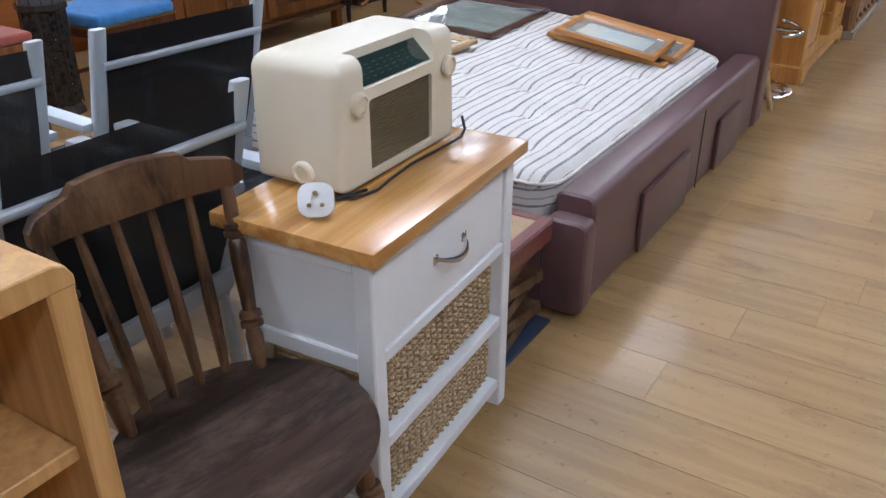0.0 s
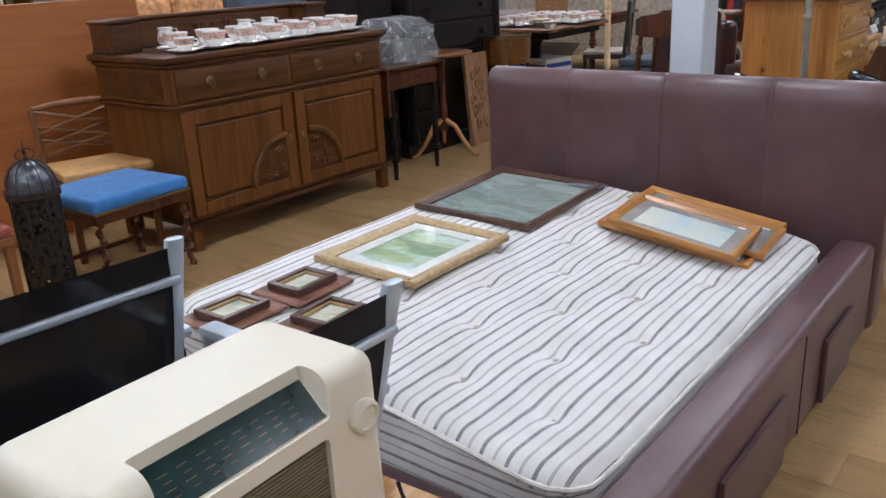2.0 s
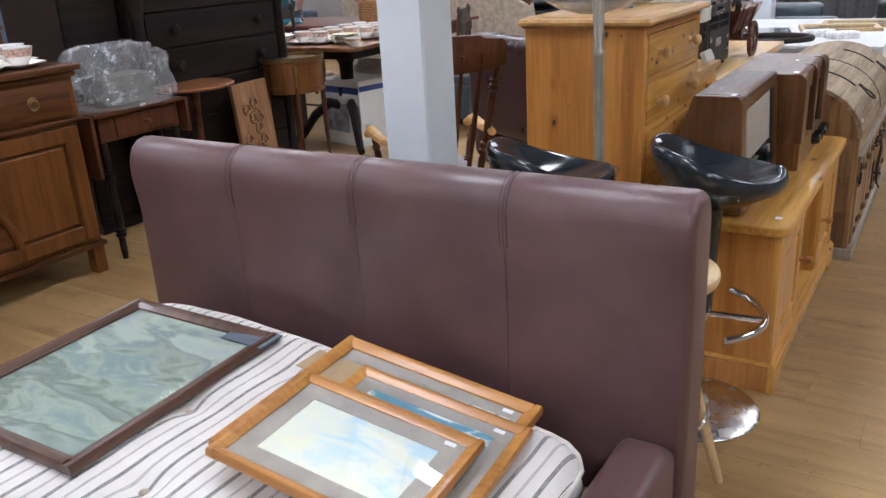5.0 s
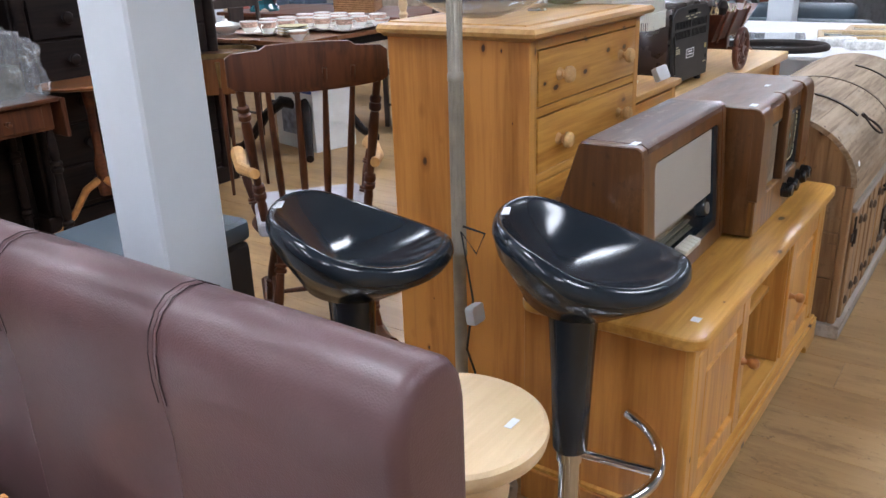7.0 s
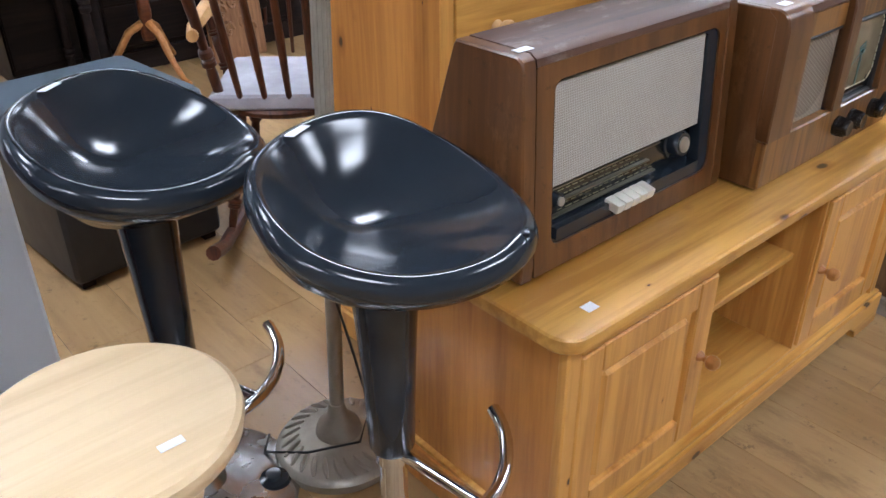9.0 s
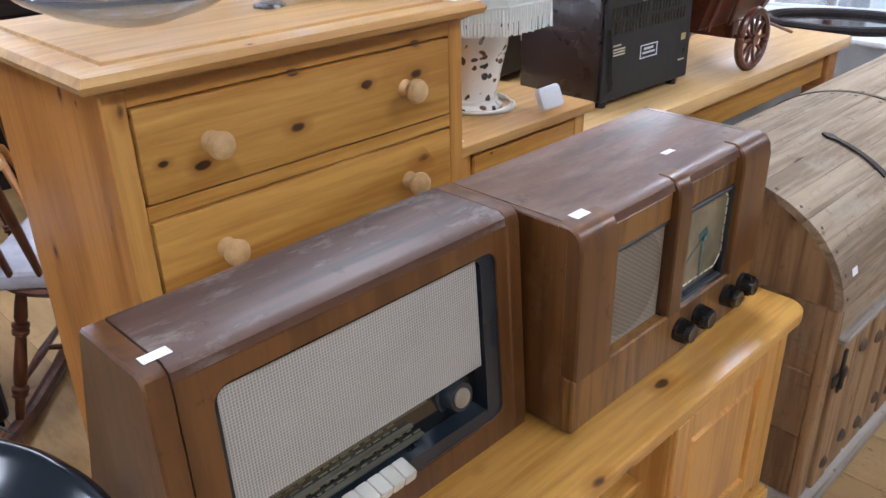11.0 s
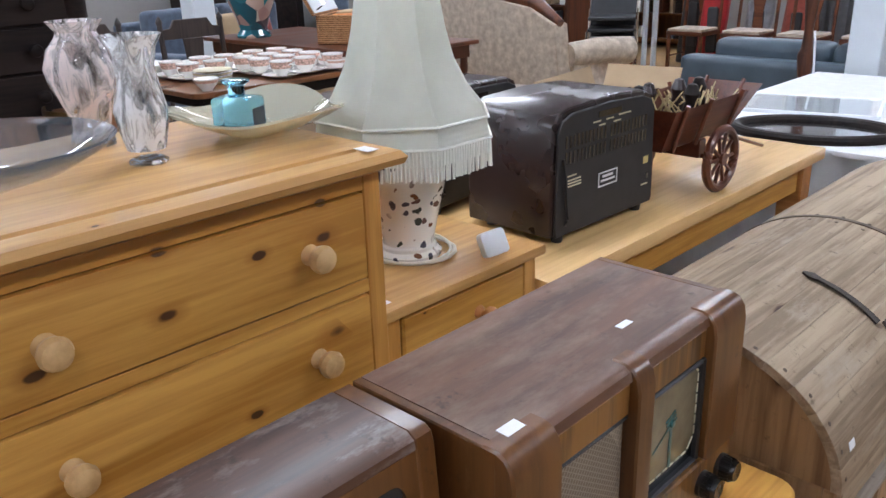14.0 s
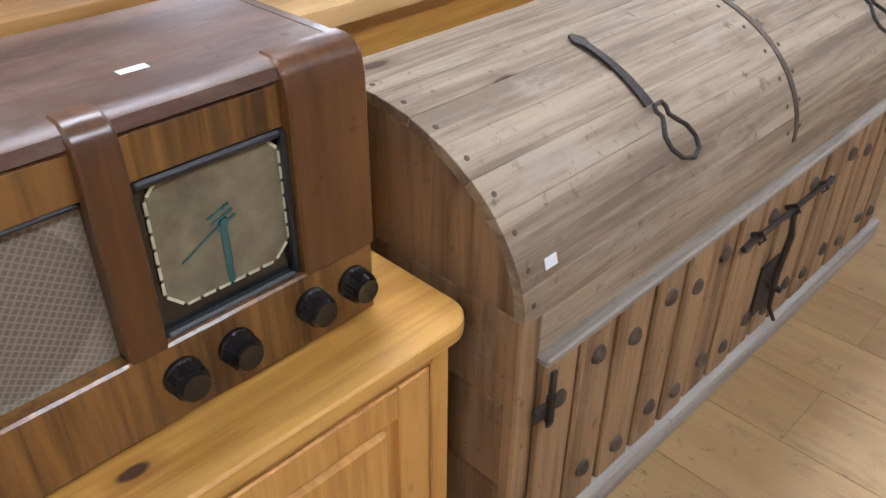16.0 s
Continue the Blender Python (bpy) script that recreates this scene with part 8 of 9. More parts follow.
for x, y in ((-4.09, 7.76), (-3.93, 6.90), (-4.62, 7.22), (-4.66, 7.40), (-4.24, 7.78), (-4.63, 7.58)):
    copy_thing(bowl, pose(x, y, 0.80, 0, 0, 40))
t = thing("bed_post", "turned pale pine bed post with a mushroom finial", "post", -3.95, 7.97, 0)
part("shaft", lathe([(0.0, 0.0), (0.03, 0.0), (0.03, 0.30), (0.022, 0.32), (0.034, 0.36), (0.03, 0.45), (0.026, 0.50), (0.027, 0.84), (0.034, 0.86), (0.022, 0.88), (0.034, 0.92), (0.03, 0.96), (0.022, 0.99), (0.024, 1.02), (0.06, 1.045), (0.062, 1.06), (0.05, 1.075), (0.0, 1.08)], 24), BEECH, t)
part("foot_block", box(-0.09, 0.09, -0.09, 0.09, 0.0, 0.03, 0.004), BEECH, t)
leg_table("side_table", "dark mahogany side table holding a picnic hamper", -6.35, -4.25, 8.30, 9.25, 0.80, MAHOGANY, MAHOG_V)


def hamper():
    WK = wicker("willow", (0.14, 0.055, 0.02), (0.34, 0.155, 0.06), (0.48, 0.25, 0.11))
    t = thing("picnic_hamper", "open willow picnic hamper with orange plates in the lid", "hamper", -5.03, 8.74, 0.80, 32)
    part("hamper_body", join(*[box(a, b, c, d, 0, 0.20, 0.008) for a, b, c, d in ((-0.17, -0.155, -0.26, 0.26), (0.155, 0.17, -0.26, 0.26), (-0.155, 0.155, -0.26, -0.245), (-0.155, 0.155, 0.245, 0.26))], box(-0.155, 0.155, -0.245, 0.245, 0, 0.012, 0)), WK, t)
    M = Matrix.Translation((-0.17, -0.02, 0.20)) @ Matrix.Rotation(radians(-28), 4, "Y")
    lid = part("lid", moved(box(-0.02, 0.0, -0.26, 0.26, 0.0, 0.33, 0.006), M), WK, t)
    part("lining", moved(box(0.0005, 0.006, -0.245, 0.245, 0.012, 0.318, 0.002), M), WHITE, lid, "white lining")
    for y in (-0.12, 0.13):
        part("plate", moved(lathe([(0.0, 0.0), (0.065, 0.0), (0.07, 0.008), (0.05, 0.006), (0.0, 0.005)], 28), M @ Matrix.Translation((0.0065, y, 0.19)) @ Matrix.Rotation(radians(90), 4, "Y")), plain("orange_plate", (0.75, 0.16, 0.01), 0.3), lid, "bright orange plate")
    part("cutlery", moved(join(*[rod((0.009, -0.02 + 0.018 * i, 0.06), (0.009, -0.005 + 0.018 * i, 0.27), 0.003, None, 6) for i in range(3)], *[rod((0.009, -0.2 + 0.02 * i, 0.03), (0.009, -0.08 + 0.02 * i, 0.05), 0.003, None, 6) for i in range(3)]), M), CHROME, lid)
    part("napkins", box(-0.12, 0.10, -0.2, 0.0, 0.012, 0.19, 0.02, 2), plain("orange_cloth", (0.70, 0.20, 0.03), 0.8), t, "orange napkins")
    part("carton", box(-0.12, 0.12, 0.02, 0.22, 0.012, 0.205, 0.02, 2), CARD, t)
    part("strap", join(box(0.171, 0.176, -0.12, -0.10, 0.08, 0.21, 0.001), box(0.171, 0.176, 0.10, 0.12, 0.08, 0.21, 0.001)), MAHOGANY, t)


hamper()


def chinese_vase():
    m, n, l, b = mat_base("enamelled_porcelain", 0.12, 0, 0.5)
    vo = n.new("ShaderNodeTexVoronoi")
    vo.inputs["Scale"].default_value = 13
    l.new(coords(n, l), vo.inputs["Vector"])
    sc = n.new("ShaderNodeSeparateColor")
    l.new(vo.outputs["Color"], sc.inputs[0])
    l.new(ramp(n, l, sc.outputs[0], [(0.2, (0.02, 0.10, 0.13)), (0.45, (0.05, 0.30, 0.36)), (0.6, (0.02, 0.03, 0.05)), (0.8, (0.55, 0.35, 0.30)), (0.95, (0.65, 0.62, 0.50))]), b.inputs["Base Color"])
    t = thing("porcelain_vase", "tall teal floral enamelled porcelain vase", "vase", -5.95, 8.52, 0.80)
    part("body", lathe([(0.0, 0.0), (0.10, 0.0), (0.105, 0.015), (0.08, 0.05), (0.10, 0.13), (0.145, 0.24), (0.15, 0.30), (0.12, 0.36), (0.075, 0.385), (0.07, 0.41), (0.09, 0.425), (0.07, 0.45), (0.03, 0.47), (0.02, 0.49), (0.0, 0.5)], 40), m, t).scale = (1.3, 1.3, 1.2)


chinese_vase()


def splat_chair(name, label, x, y, rz, H=1.02, pad=None, group="", frame_m=None):
    fm = frame_m or MAHOG_V
    t = thing(name, label, "chair", x, y, 0, rz, group)
    hw = 0.21
    for s in (-1, 1):
        part("back_post", tube([(-0.2, s * hw, 0.0), (-0.19, s * hw, 0.45), (-0.23, s * hw, H - 0.08)], 0.018, 8), fm, t)
        part("finial", lathe([(0.0, 0.0), (0.012, 0.0), (0.022, 0.02), (0.020, 0.035), (0.006, 0.06), (0.0, 0.065)], 12, -0.23, s * hw, H - 0.085), fm, t)
        part("leg", box(0.17, 0.205, *sorted((s * hw, s * (hw - 0.035))), 0.0, 0.43, 0.003), fm, t)
        part("stretcher", rod((-0.195, s * (hw - 0.01), 0.17), (0.185, s * (hw - 0.015), 0.17), 0.01), fm, t)
    part("top_rail", prism([(-hw, H - 0.17), (hw, H - 0.17), (hw, H - 0.11), (hw * 0.7, H - 0.10), (hw * 0.55, H - 0.05), (-hw * 0.55, H - 0.05), (-hw * 0.7, H - 0.10), (-hw, H - 0.11)], "x", -0.24, -0.215, 0.003), fm, t)
    part("splat", prism([(-0.06, 0.46), (0.06, 0.46), (0.045, 0.62), (0.07, H - 0.17), (-0.07, H - 0.17), (-0.045, 0.62)], "x", -0.224, -0.208, 0.002), fm, t)
    part("seat_frame", box(-0.205, 0.21, -hw - 0.01, hw + 0.01, 0.40, 0.445, 0.006), fm, t)
    part("seat_pad", box(-0.18, 0.205, -hw + 0.005, hw - 0.005, 0.4455, 0.475, 0.012, 3), pad or BEIGE_F, t)
    return t


DARK_OAK = wood("blackened_oak", (0.018, 0.012, 0.010), (0.050, 0.034, 0.028), "z", 0.45, 0, 0.05)
for x, y, rz in ((-5.10, 7.62, -4), (-5.28, 7.06, 6), (-5.75, 6.7, 20)):
    splat_chair("dining_chair", "dark oak dining chair with turned finials and a shaped splat", x, y, rz, 1.08, None, "dark oak dining chairs", DARK_OAK)
splat_chair("dining_chair", "dark oak dining chair with turned finials and a shaped splat", -4.15, 8.35, 200, 0.98, None, "dark oak dining chairs", DARK_OAK)

# boxes and stools under and beside the tea table
t = thing("printed_carton", "white carton printed with a blue band, half open", "carton", -4.36, 7.42, 0, -12)
part("carton_body", box(-0.24, 0.24, -0.17, 0.17, 0.0, 0.50, 0.003), plain("white_carton", (0.62, 0.62, 0.60), 0.7, 0, 0.06, 6), t)
part("printed_band", join(box(0.2405, 0.242, -0.165, 0.165, 0.42, 0.46, 0), box(-0.235, 0.235, -0.172, -0.1705, 0.40, 0.45, 0)), plain("blue_print", (0.02, 0.05, 0.22), 0.5), t)
part("printed_panel", box(-0.16, 0.10, -0.172, -0.1705, 0.10, 0.32, 0), plain("grey_print", (0.22, 0.24, 0.28), 0.5, 0, 0.6, 14), t)
part("flap", moved(box(-0.24, 0.24, 0, 0.003, 0, 0.16, 0), Matrix.Translation((0, 0.168, 0.50)) @ Matrix.Rotation(radians(-50), 4, "X")), plain("carton_flap", (0.5, 0.45, 0.4), 0.8), t)
t = thing("navy_ottoman", "low navy leather ottoman", "ottoman", -3.72, 8.42, 0, 10)
part("ottoman_body", box(-0.24, 0.24, -0.26, 0.26, 0.05, 0.34, 0.03, 3), NAVY, t)
part("ottoman_cushion", box(-0.245, 0.245, -0.265, 0.265, 0.341, 0.41, 0.03, 3), NAVY, t)
for x in (-0.2, 0.2):
    for y in (-0.2, 0.2):
        part("foot", lathe([(0.0, 0.0), (0.02, 0.0), (0.025, 0.05), (0.0, 0.05)], 10, x, y), EBONY, t)
t = thing("piano_stool", "mahogany stool with a beige striped seat", "stool", -3.62, 9.0, 0, 15)
part("seat_pad", box(-0.24, 0.24, -0.2, 0.2, 0.46, 0.54, 0.03, 3), BEIGE_F, t)
part("seat_frame", box(-0.23, 0.23, -0.19, 0.19, 0.40, 0.459, 0.004), MAHOGANY, t)
for x in (-0.2, 0.2):
    for y in (-0.16, 0.16):
        part("leg", tube([(x, y, 0.4), (x * 1.1, y * 1.1, 0.25), (x * 0.95, y * 0.95, 0.08), (x * 1.12, y * 1.12, 0.02)], [0.022, 0.024, 0.014, 0.02], 8), MAHOGANY, t)


# ---- leather seats beside the white post ----
def tub_chair(x, y, rz, label, m, H=0.80):
    t = thing("leather_armchair", label, "armchair", x, y, 0, rz)
    part("seat_base", box(-0.36, 0.36, -0.38, 0.38, 0.06, 0.30, 0.04, 3), m, t)
    part("seat_cushion", box(-0.28, 0.38, -0.27, 0.27, 0.301, 0.46, 0.05, 4), m, t)
    for s in (-1, 1):
        part("arm", prism(rounded(*sorted((s * 0.275, s * 0.43)), 0.1, 0.62, 0.07, 5), "x", -0.38, 0.36, 0.03, 3), m, t)
    part("backrest", moved(box(-0.10, 0.08, -0.40, 0.40, 0.30, H, 0.07, 4), Matrix.Translation((-0.34, 0, 0))), m, t)
    for i in range(7):
        part("button_fold", tube([(-0.255 + 0.01, -0.33 + i * 0.11, H - 0.06), (-0.25, -0.31 + i * 0.11, H - 0.2), (-0.25, -0.33 + i * 0.11, 0.5)], 0.016, 6), m, t)
    for sx in (-1, 1):
        for sy in (-1, 1):
            part("foot", lathe([(0.0, 0.0), (0.025, 0.0), (0.03, 0.06), (0.0, 0.06)], 10, sx * 0.3, sy * 0.32), EBONY, t)


tub_chair(-2.44, 7.02, 60, "dark brown buttoned leather armchair with rolled arms", leather("oxblood_leather", (0.05, 0.022, 0.022), 0.3), 0.90)
t = thing("leather_stool", "black leather cube footstool", "footstool", -2.52, 4.72, 0, 5)
part("cube", box(-0.24, 0.24, -0.24, 0.24, 0.02, 0.42, 0.03, 3), BLACK_MT, t)
part("cushion", box(-0.245, 0.245, -0.245, 0.245, 0.421, 0.50, 0.03, 3), NAVY, t)
for x in (-0.2, 0.2):
    for y in (-0.2, 0.2):
        part("foot", box(x - 0.02, x + 0.02, y - 0.02, y + 0.02, 0, 0.02, 0.001), EBONY, t)


# ---- settee ----
def settee():
    t = thing("settee", "beige damask settee with a carved mahogany crest rail", "settee", -5.25, 10.0, 0, -4)
    out = [(-1.25, 0.20), (1.2, 0.20), (1.25, 0.5), (1.2, 0.85), (0.95, 0.97), (0.55, 1.03), (0.2, 1.02), (-0.1, 1.06), (-0.5, 1.10), (-0.8, 1.12), (-1.1, 1.08), (-1.25, 0.98)]
    part("back_panel", prism(out, "y", -0.06, 0.10, 0.02, 3), BEIGE_F, t)
    crest = [(1.22, 0.86), (0.98, 1.0), (0.55, 1.06), (0.2, 1.045), (-0.1, 1.09), (-0.5, 1.13), (-0.8, 1.15), (-1.12, 1.11), (-1.27, 0.98)]
    part("crest_rail", tube([(x, 0.0, z) for x, z in crest], [0.03, 0.055, 0.06, 0.05, 0.06, 0.062, 0.06, 0.05, 0.03], 12), MAHOGANY, t)
    part("seat", box(-1.2, 1.2, 0.10, 0.75, 0.22, 0.46, 0.06, 4), BEIGE_F, t)
    for s in (-1, 1):
        part("arm", tube([(s * 1.22, 0.08, 0.62), (s * 1.27, 0.4, 0.63), (s * 1.30, 0.72, 0.60)], [0.09, 0.10, 0.11], 16), BEIGE_F, t)
        part("arm_panel", box(*sorted((s * 1.18, s * 1.28)), 0.08, 0.72, 0.2, 0.56, 0.03, 3), BEIGE_F, t)
        part("arm_facing", tube([(s * 1.28, 0.78, 0.58), (s * 1.27, 0.76, 0.35), (s * 1.25, 0.74, 0.14)], [0.05, 0.03, 0.035], 10), MAHOGANY, t)
        for y in (0.0, 0.68):
            part("leg", tube([(s * 1.1, y, 0.22), (s * 1.13, y, 0.12), (s * 1.1, y, 0.0)], [0.035, 0.03, 0.02], 10), MAHOGANY, t)


settee()


def sofa(x, y, rz, w, H, m, label, name="sofa"):
    t = thing(name, label, "sofa", x, y, 0, rz)
    h = w / 2
    part("base", box(-h, h, -0.42, 0.42, 0.08, 0.32, 0.03, 3), m, t)
    part("back_frame", box(-h, h, -0.46, -0.28, 0.10, H - 0.10, 0.05, 4), m, t)
    for i in range(2):
        a, b = -h + 0.14 + i * (h - 0.14), -h + 0.14 + (i + 1) * (h - 0.14)
        part("back_cushion", box(a + 0.005, b - 0.005, -0.279, -0.06, 0.40, H, 0.07, 4), m, t)
        part("seat_cushion", box(a + 0.005, b - 0.005, -0.275, 0.44, 0.321, 0.46, 0.05, 4), m, t)
    for s in (-1, 1):
        part("arm", box(*sorted((s * (h - 0.135), s * (h + 0.06))), -0.44, 0.43, 0.09, 0.60, 0.06, 4), m, t)
    for sx in (-1, 1):
        for sy in (-1, 1):
            part("foot", box(sx * (h - 0.1) - 0.03, sx * (h - 0.1) + 0.03, sy * 0.35 - 0.03, sy * 0.35 + 0.03, 0, 0.08, 0.003), EBONY, t)


sofa(-2.15, 10.35, 0, 1.8, 0.80, NAVY, "blue-grey leather sofa seen from behind", "leather_sofa")
sofa(-0.2, 11.3, 0, 1.7, 0.85, BLACK_MT, "black leather two-seat sofa", "black_sofa")
sofa(-7.6, 9.3, -75, 2.0, 0.95, DENIM, "slate blue fabric sofa", "fabric_sofa")
sofa(-8.9, 12.0, -40, 1.9, 0.92, DENIM, "dark slate fabric sofa", "fabric_sofa")
sofa(-6.1, 4.80, -90, 1.3, 1.22, fabric("orange_check", (0.62, 0.30, 0.12), 0.85, 9, 0.5), "orange and cream checked sofa", "checked_sofa")
sofa(-6.4, 6.45, -90, 1.8, 1.30, DENIM, "navy fabric sofa with plump cushions", "fabric_sofa")
for i, (x, y, z, m) in enumerate(((-7.75, 9.0, 0.46, RED_F), (-7.7, 9.6, 0.46, RED_F), (-7.6, 9.3, 0.46, CARD))):
    single("cushion", box(-0.08, 0.08, -0.24, 0.24, 0.0, 0.42, 0.07, 4), m, "plump scatter cushion on the slate sofa", "cushion", x + 0.15, y, z, 0, -14, 15, "scatter cushions")


# ---- far end of the shop ----
for i in range(4):
    splat_chair("stacked_chair", "teak dining chair with a beige padded seat", -4.9 + i * 0.62, 13.6 + 0.05 * (i % 2), 180 + 90, 0.95, BEIGE_F, "teak dining chairs", MAHOGANY)


def office_stack():
    t = thing("stacking_chairs", "stack of black plastic chairs on chrome legs", "chairs", -4.62, 11.5, 0, -60)
    for i in range(4):
        dz, dx = i * 0.10, -i * 0.03
        part("backrest", moved(box(-0.02, 0.02, -0.21, 0.21, 0.0, 0.36, 0.018, 3), Matrix.Translation((-0.2 + dx, 0, 0.56 + dz)) @ Matrix.Rotation(radians(-12), 4, "Y")), BLACK_MT, t)
        part("seat", box(-0.2 + dx, 0.22 + dx, -0.21, 0.21, 0.44 + dz, 0.47 + dz, 0.012, 2), BLACK_MT, t)
    for s in (-1, 1):
        for k in range(3):
            part("leg", tube([(0.16 - 0.03 * k, s * (0.2 + 0.012 * k), 0.44 + 0.1 * k), (0.20 - 0.03 * k, s * (0.22 + 0.012 * k), 0.0)], 0.009, 8), CHROME, t)
            part("leg", tube([(-0.18 - 0.03 * k, s * (0.2 + 0.012 * k), 0.62 + 0.1 * k), (-0.22 - 0.03 * k, s * (0.22 + 0.012 * k), 0.0)], 0.009, 8), CHROME, t)


office_stack()


def trestle(x, y, rz):
    t = thing("clothes_rail", "grey metal folding trestle standing upright", "trestle", x, y, 0, rz)
    for s in (-1, 1):
        part("upright", box(s * 0.08 - 0.025, s * 0.08 + 0.025, -0.02, 0.02, 0.03, 1.75, 0.004), ALU, t)
        part("foot", box(s * 0.08 - 0.03, s * 0.08 + 0.03, -0.2, 0.2, 0.0, 0.03, 0.004), ALU, t)
    part("cross_bar", box(-0.054, 0.054, -0.015, 0.015, 1.2, 1.24, 0.003), ALU, t)


trestle(-5.1, 13.0, -20)


def standing_bag(x, y, h, m, label):
    t = thing("golf_bag", label, "bag", x, y, 0, 10)
    bm = prism(rounded(-0.14, 0.14, -0.12, 0.12, 0.08, 5), "z", 0.0, h, 0.03, 3)
    for v in bm.verts:
        v.co.x += 0.1 * v.co.z / h + 0.015 * noise.noise(v.co * 6)
    part("bag_body", bm, m, t)
    part("pocket", box(0.0, 0.12, -0.16, -0.10, h * 0.15, h * 0.55, 0.03, 3), BLACK_MT, t)
    part("stripe", box(-0.05, 0.06, -0.126, -0.115, h * 0.2, h * 0.85, 0.004), m, t)


standing_bag(-4.85, 13.9, 1.25, plain("red_vinyl", (0.35, 0.02, 0.025), 0.35), "red vinyl upright golf bag")
standing_bag(-5.25, 14.2, 1.3, BLACK_MT, "black upright golf bag")
standing_bag(-4.5, 14.3, 1.15, plain("grey_vinyl", (0.25, 0.26, 0.28), 0.5, 0, 0.5, 6), "grey upright golf bag")
standing_bag(-4.15, 14.5, 1.1, RED_F, "dull red upright golf bag")


def bookcase_tall(x, y, rz, w, H, m, label):
    t = thing("display_cabinet", label, "cabinet", x, y, 0, rz)
    h = w / 2
    part("case", join(box(-h, h, -0.2, -0.18, 0.0, H, 0.002), box(-h, -h + 0.03, -0.179, 0.2, 0.0, H, 0.003), box(h - 0.03, h, -0.179, 0.2, 0.0, H, 0.003)), m, t)
    part("cornice", box(-h - 0.04, h + 0.04, -0.22, 0.25, H + 0.0005, H + 0.07, 0.012, 2), m, t)
    for i in range(6):
        z = 0.08 + i * (H - 0.1) / 5.5
        part("shelf", box(-h + 0.03, h - 0.03, -0.178, 0.16, z, z + 0.02, 0.002), m, t)
    for s in (-1, 1):
        a, b = sorted((s * 0.004, s * (h - 0.002)))
        part("door_frame", join(box(a, a + 0.04, 0.2, 0.222, 0.1, H - 0.02, 0.003), box(b - 0.04, b, 0.2, 0.222, 0.1, H - 0.02, 0.003), box(a + 0.04, b - 0.04, 0.2, 0.221, 0.1, 0.14, 0.003), box(a + 0.04, b - 0.04, 0.2, 0.221, H - 0.06, H - 0.02, 0.003), box((a + b) / 2 - 0.008, (a + b) / 2 + 0.008, 0.2, 0.2205, 0.14, H - 0.06, 0.002)), m, t)
    rg = random.Random(int(abs(x * 10)))
    for i in range(5):
        z = 0.10 + i * (H - 0.1) / 5.5
        u = -h + 0.06
        while u < h - 0.1:
            d = rg.uniform(0.03, 0.12)
            hh = rg.uniform(0.12, 0.26)
            if rg.random() < 0.7:
                part("book" if d < 0.07 else "ornament", box(u, u + d * 0.9, -0.1, 0.08, z, z + hh, 0.004), rg.choice((MAHOGANY, CARD, CHINA, DENIM, EBONY, BRASS)), t)
            u += d + 0.02


bookcase_tall(-6.4, 12.6, 180, 1.3, 1.95, MAHOG_V, "glazed mahogany display cabinet of ornaments")
bookcase_tall(-8.2, 14.4, 180, 1.5, 2.0, EBONY, "dark glazed bookcase filled with books")
bookcase_tall(-6.3, 15.4, 180, 1.6, 2.1, OAK_DARK, "dark oak glazed bookcase")
bookcase_tall(-9.5, 7.0, -90, 1.8, 2.0, MAHOG_V, "dark mahogany display cabinet")
bookcase_tall(-9.5, 4.4, -90, 1.6, 2.0, OAK_DARK, "dark oak display cabinet of ornaments")
bookcase_tall(-7.3, 2.9, -90, 1.7, 2.0, WHITE, "white open display cabinet of glassware")


def wardrobe(x, y, rz, w, H, m, label):
    t = thing("wardrobe", label, "wardrobe", x, y, 0, rz)
    h = w / 2
    part("carcass", box(-h, h, -0.3, 0.28, 0.08, H - 0.06, 0.004), m, t)
    part("cornice", box(-h - 0.04, h + 0.04, -0.32, 0.34, H - 0.059, H, 0.012, 2), m, t)
    part("plinth", box(-h - 0.01, h + 0.01, -0.3, 0.3, 0.0, 0.079, 0.004), m, t)
    for s in (-1, 1):
        a, b = sorted((s * 0.004, s * (h - 0.01)))
        d = panel_door(-b, -a, 0.1, H - 0.08, 0.281, 0.022, 0.08, m, t, Matrix.Rotation(radians(90), 4, "Z"))
        part("knob", lathe([(0.0, 0.0), (0.012, 0.0), (0.02, 0.02), (0.0, 0.026)], 12, s * 0.05, 0.32, 1.0), BRASS, d)


# dark wardrobes added along the walls, some out of view, to darken the surroundings
wardrobe(-2.6, 15.6, 180, 1.4, 1.95, MAHOG_V, "tall dark mahogany wardrobe")
wardrobe(-0.8, 15.6, 180, 1.3, 2.0, OAK_DARK, "tall dark oak wardrobe")
wardrobe(1.2, 14.2, 150, 1.2, 1.9, MAHOG_V, "tall mahogany wardrobe with two panelled doors")
wardrobe(-9.4, 1.2, -90, 1.5, 2.0, OAK_DARK, "tall dark oak wardrobe")
wardrobe(-9.4, 10.6, -90, 1.5, 2.0, EBONY, "tall black wardrobe with two panelled doors")
t = thing("standard_lamp", "dark turned standard lamp pole with a white flex", "floor lamp", -2.02, 9.35, 0)
part("pole", lathe([(0.0, 0.0), (0.14, 0.0), (0.13, 0.03), (0.04, 0.06), (0.03, 0.3), (0.022, 0.35), (0.03, 0.7), (0.045, 0.82), (0.03, 0.86), (0.022, 0.95), (0.034, 1.1), (0.030, 1.4), (0.02, 1.5), (0.018, 1.65), (0.0, 1.65)], 20), MAHOG_V, t)
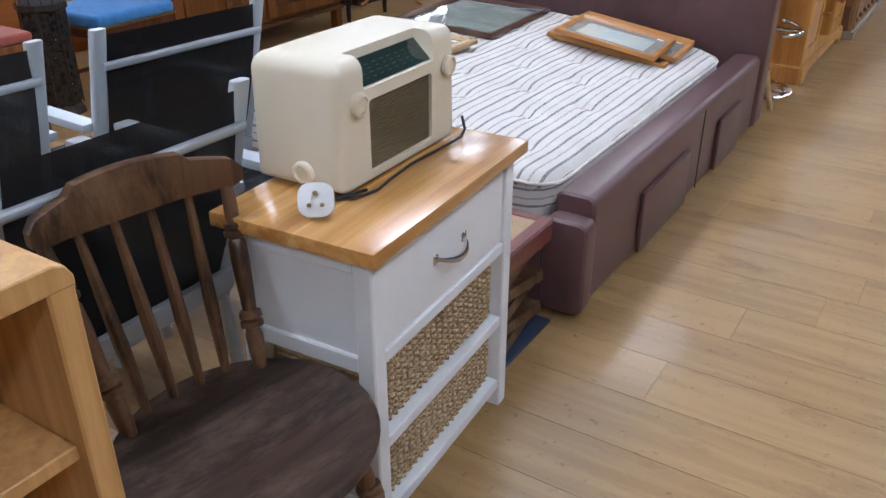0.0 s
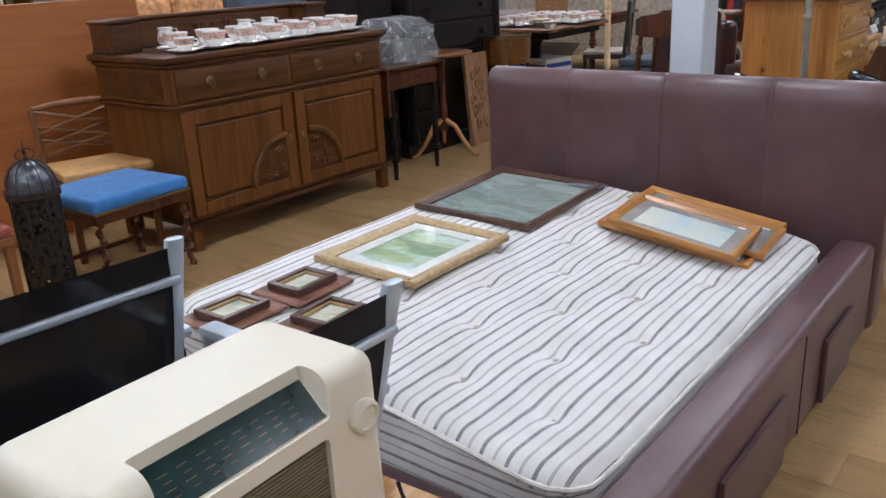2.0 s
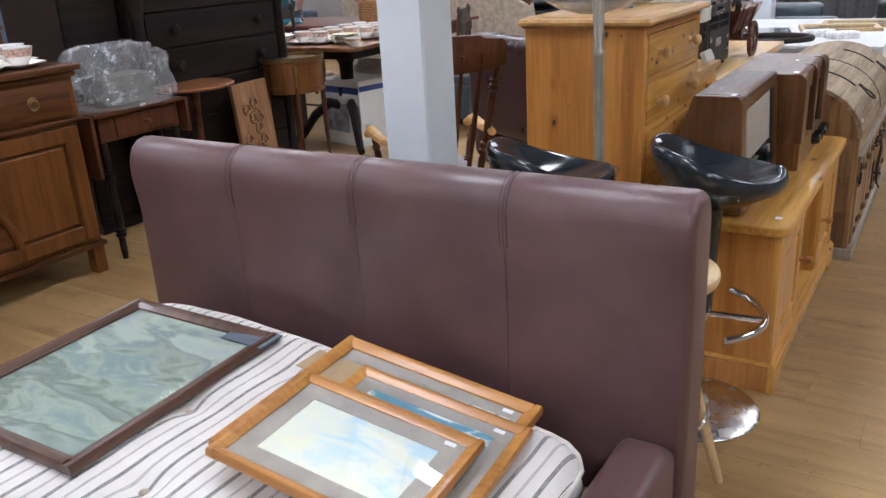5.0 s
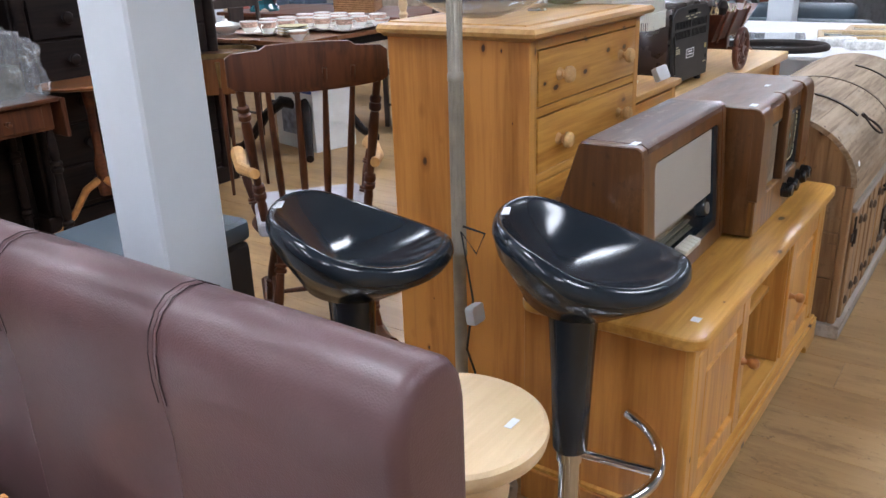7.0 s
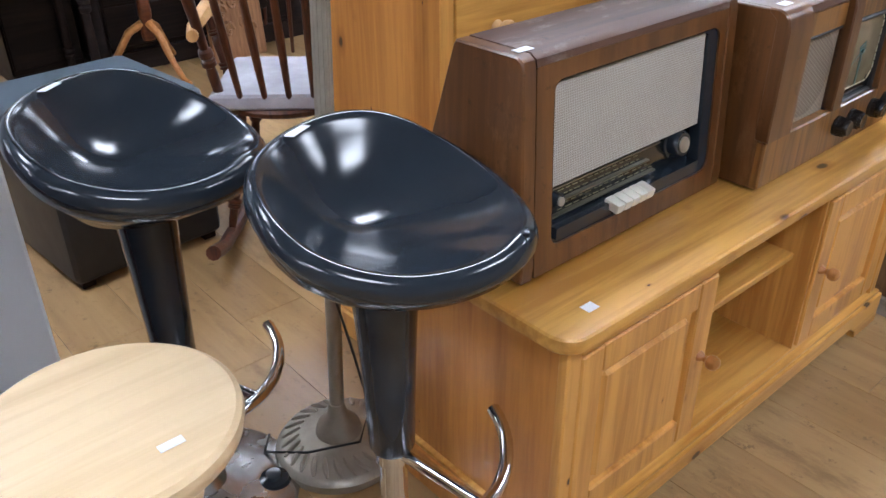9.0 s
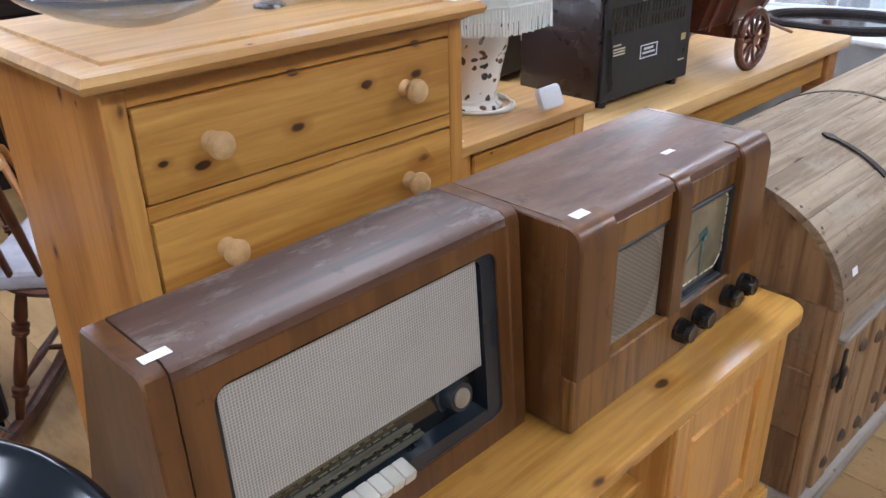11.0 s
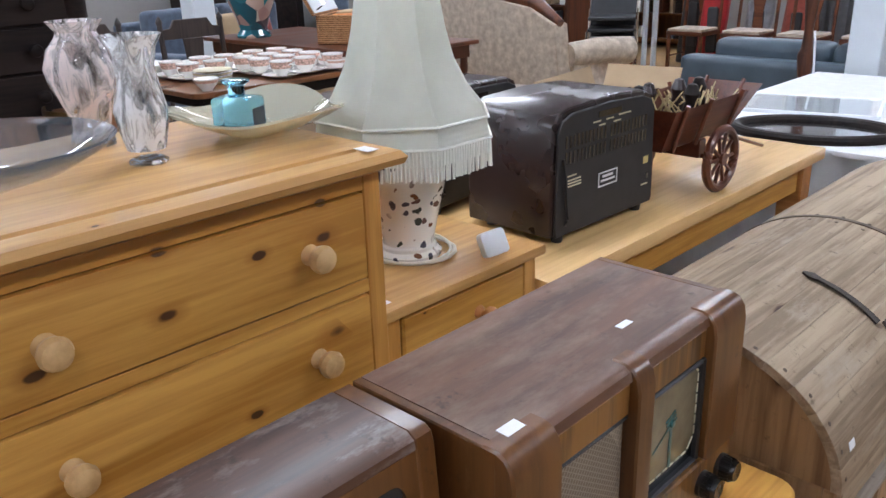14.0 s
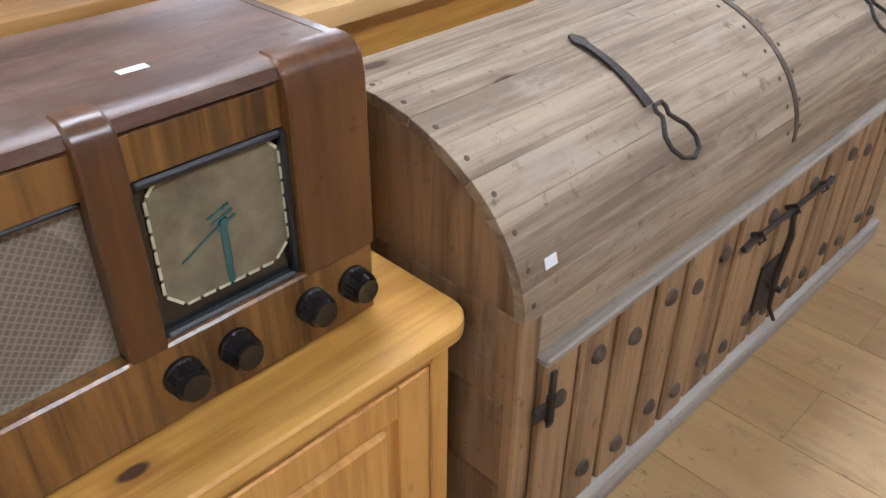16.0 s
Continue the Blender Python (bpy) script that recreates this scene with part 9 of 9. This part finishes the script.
part("flex", tube([(0.035, -0.01, 0.95), (0.05, -0.03, 0.90), (0.06, -0.03, 0.75), (0.06, -0.02, 0.5), (0.08, 0.0, 0.2), (0.1, 0.02, 0.07)], 0.006, 6), WHITE, t, "white flex")
# grey dust sheet hung behind the teak chairs
bm = bmesh.new()
a, b = [], []
for i in range(121):
    u = -4.3 + 3.6 * i / 120
    w = 0.05 * math.sin(i * 0.8) + 0.03 * math.sin(i * 0.33)
    a.append(bm.verts.new((u, 15.0 + w, 2.2)))
    b.append(bm.verts.new((u, 15.0 + 1.4 * w, 0.05)))
for i in range(120):
    bm.faces.new((a[i], a[i + 1], b[i + 1], b[i]))
bmesh.ops.solidify(bm, geom=bm.faces[:], thickness=0.004)
t = thing("hanging_curtain", "grey curtain hanging in folds from a rail", "curtain", 0, 0, 0)
part("curtain", bm, fabric("grey_curtain", (0.22, 0.23, 0.25), 0.9, 200, 0.15), t)
part("curtain_rail", rod((-4.35, 15.0, 2.215), (-0.65, 15.0, 2.215), 0.015), STEEL, t)
for x in (-4.35, -0.65):
    part("rail_stand", rod((x, 15.0, 0.0), (x, 15.0, 2.21), 0.015), STEEL, t)


# ---- floor planks, laid across the aisle ----
PLANK = wood("plank_floor", (0.30, 0.175, 0.070), (0.395, 0.245, 0.106), "x", 0.42, 0, 0.08, 0.35, 0.32, (0.20, 0.110, 0.043), True, 0.06)
PW, PL = 0.195, 1.22


def plank_mesh(x0, x1, y0, y1):
    return box(x0, x1, y0, y1, -0.006, 0.0, 0.0007)


def lay_planks():
    rng = random.Random(4)
    proto = {}
    rest, count = [], 0
    j = 0
    y = Y0
    while y < Y1 - 0.01:
        x = X0 - rng.random() * PL
        while x < X1:
            a, b = max(x, X0), min(x + PL, X1)
            if b - a > 0.02:
                near = -4.6 < (a + b) / 2 < 1.9 and 0.6 < y < 8.6
                if near and count < 300 and abs((b - a) - PL) < 1e-4:
                    if "me" not in proto:
                        bm = plank_mesh(0.0004, PL - 0.0004, 0.0005, PW - 0.0005)
                        me = bpy.data.meshes.new("plank")
                        bm.to_mesh(me)
                        bm.free()
                        me.materials.append(PLANK)
                        proto["me"] = me
                    ob = new("plank", proto["me"])
                    ob.location = (a, y, 0)
                    ob.parent = floor
                    count += 1
                else:
                    rest.append((a, b, y))
            x += PL
        y += PW
        j += 1
    verts, faces = [], []
    for a, b, y in rest:
        k = len(verts)
        x0, x1, y0, y1 = a + 0.001, b - 0.001, y + 0.001, min(y + PW, Y1) - 0.001
        verts += [(x0, y0, 0), (x1, y0, 0), (x1, y1, 0), (x0, y1, 0), (x0, y0, -0.006), (x1, y0, -0.006), (x1, y1, -0.006), (x0, y1, -0.006)]
        faces += [(k, k + 1, k + 2, k + 3), (k, k + 4, k + 5, k + 1), (k + 1, k + 5, k + 6, k + 2), (k + 2, k + 6, k + 7, k + 3), (k + 3, k + 7, k + 4, k)]
    me = bpy.data.meshes.new("planks_far")
    me.from_pydata(verts, [], faces)
    me.materials.append(PLANK)
    ob = new("planks_far", me)
    ob.parent = floor
    tagged(ob, kind="stuff")


lay_planks()
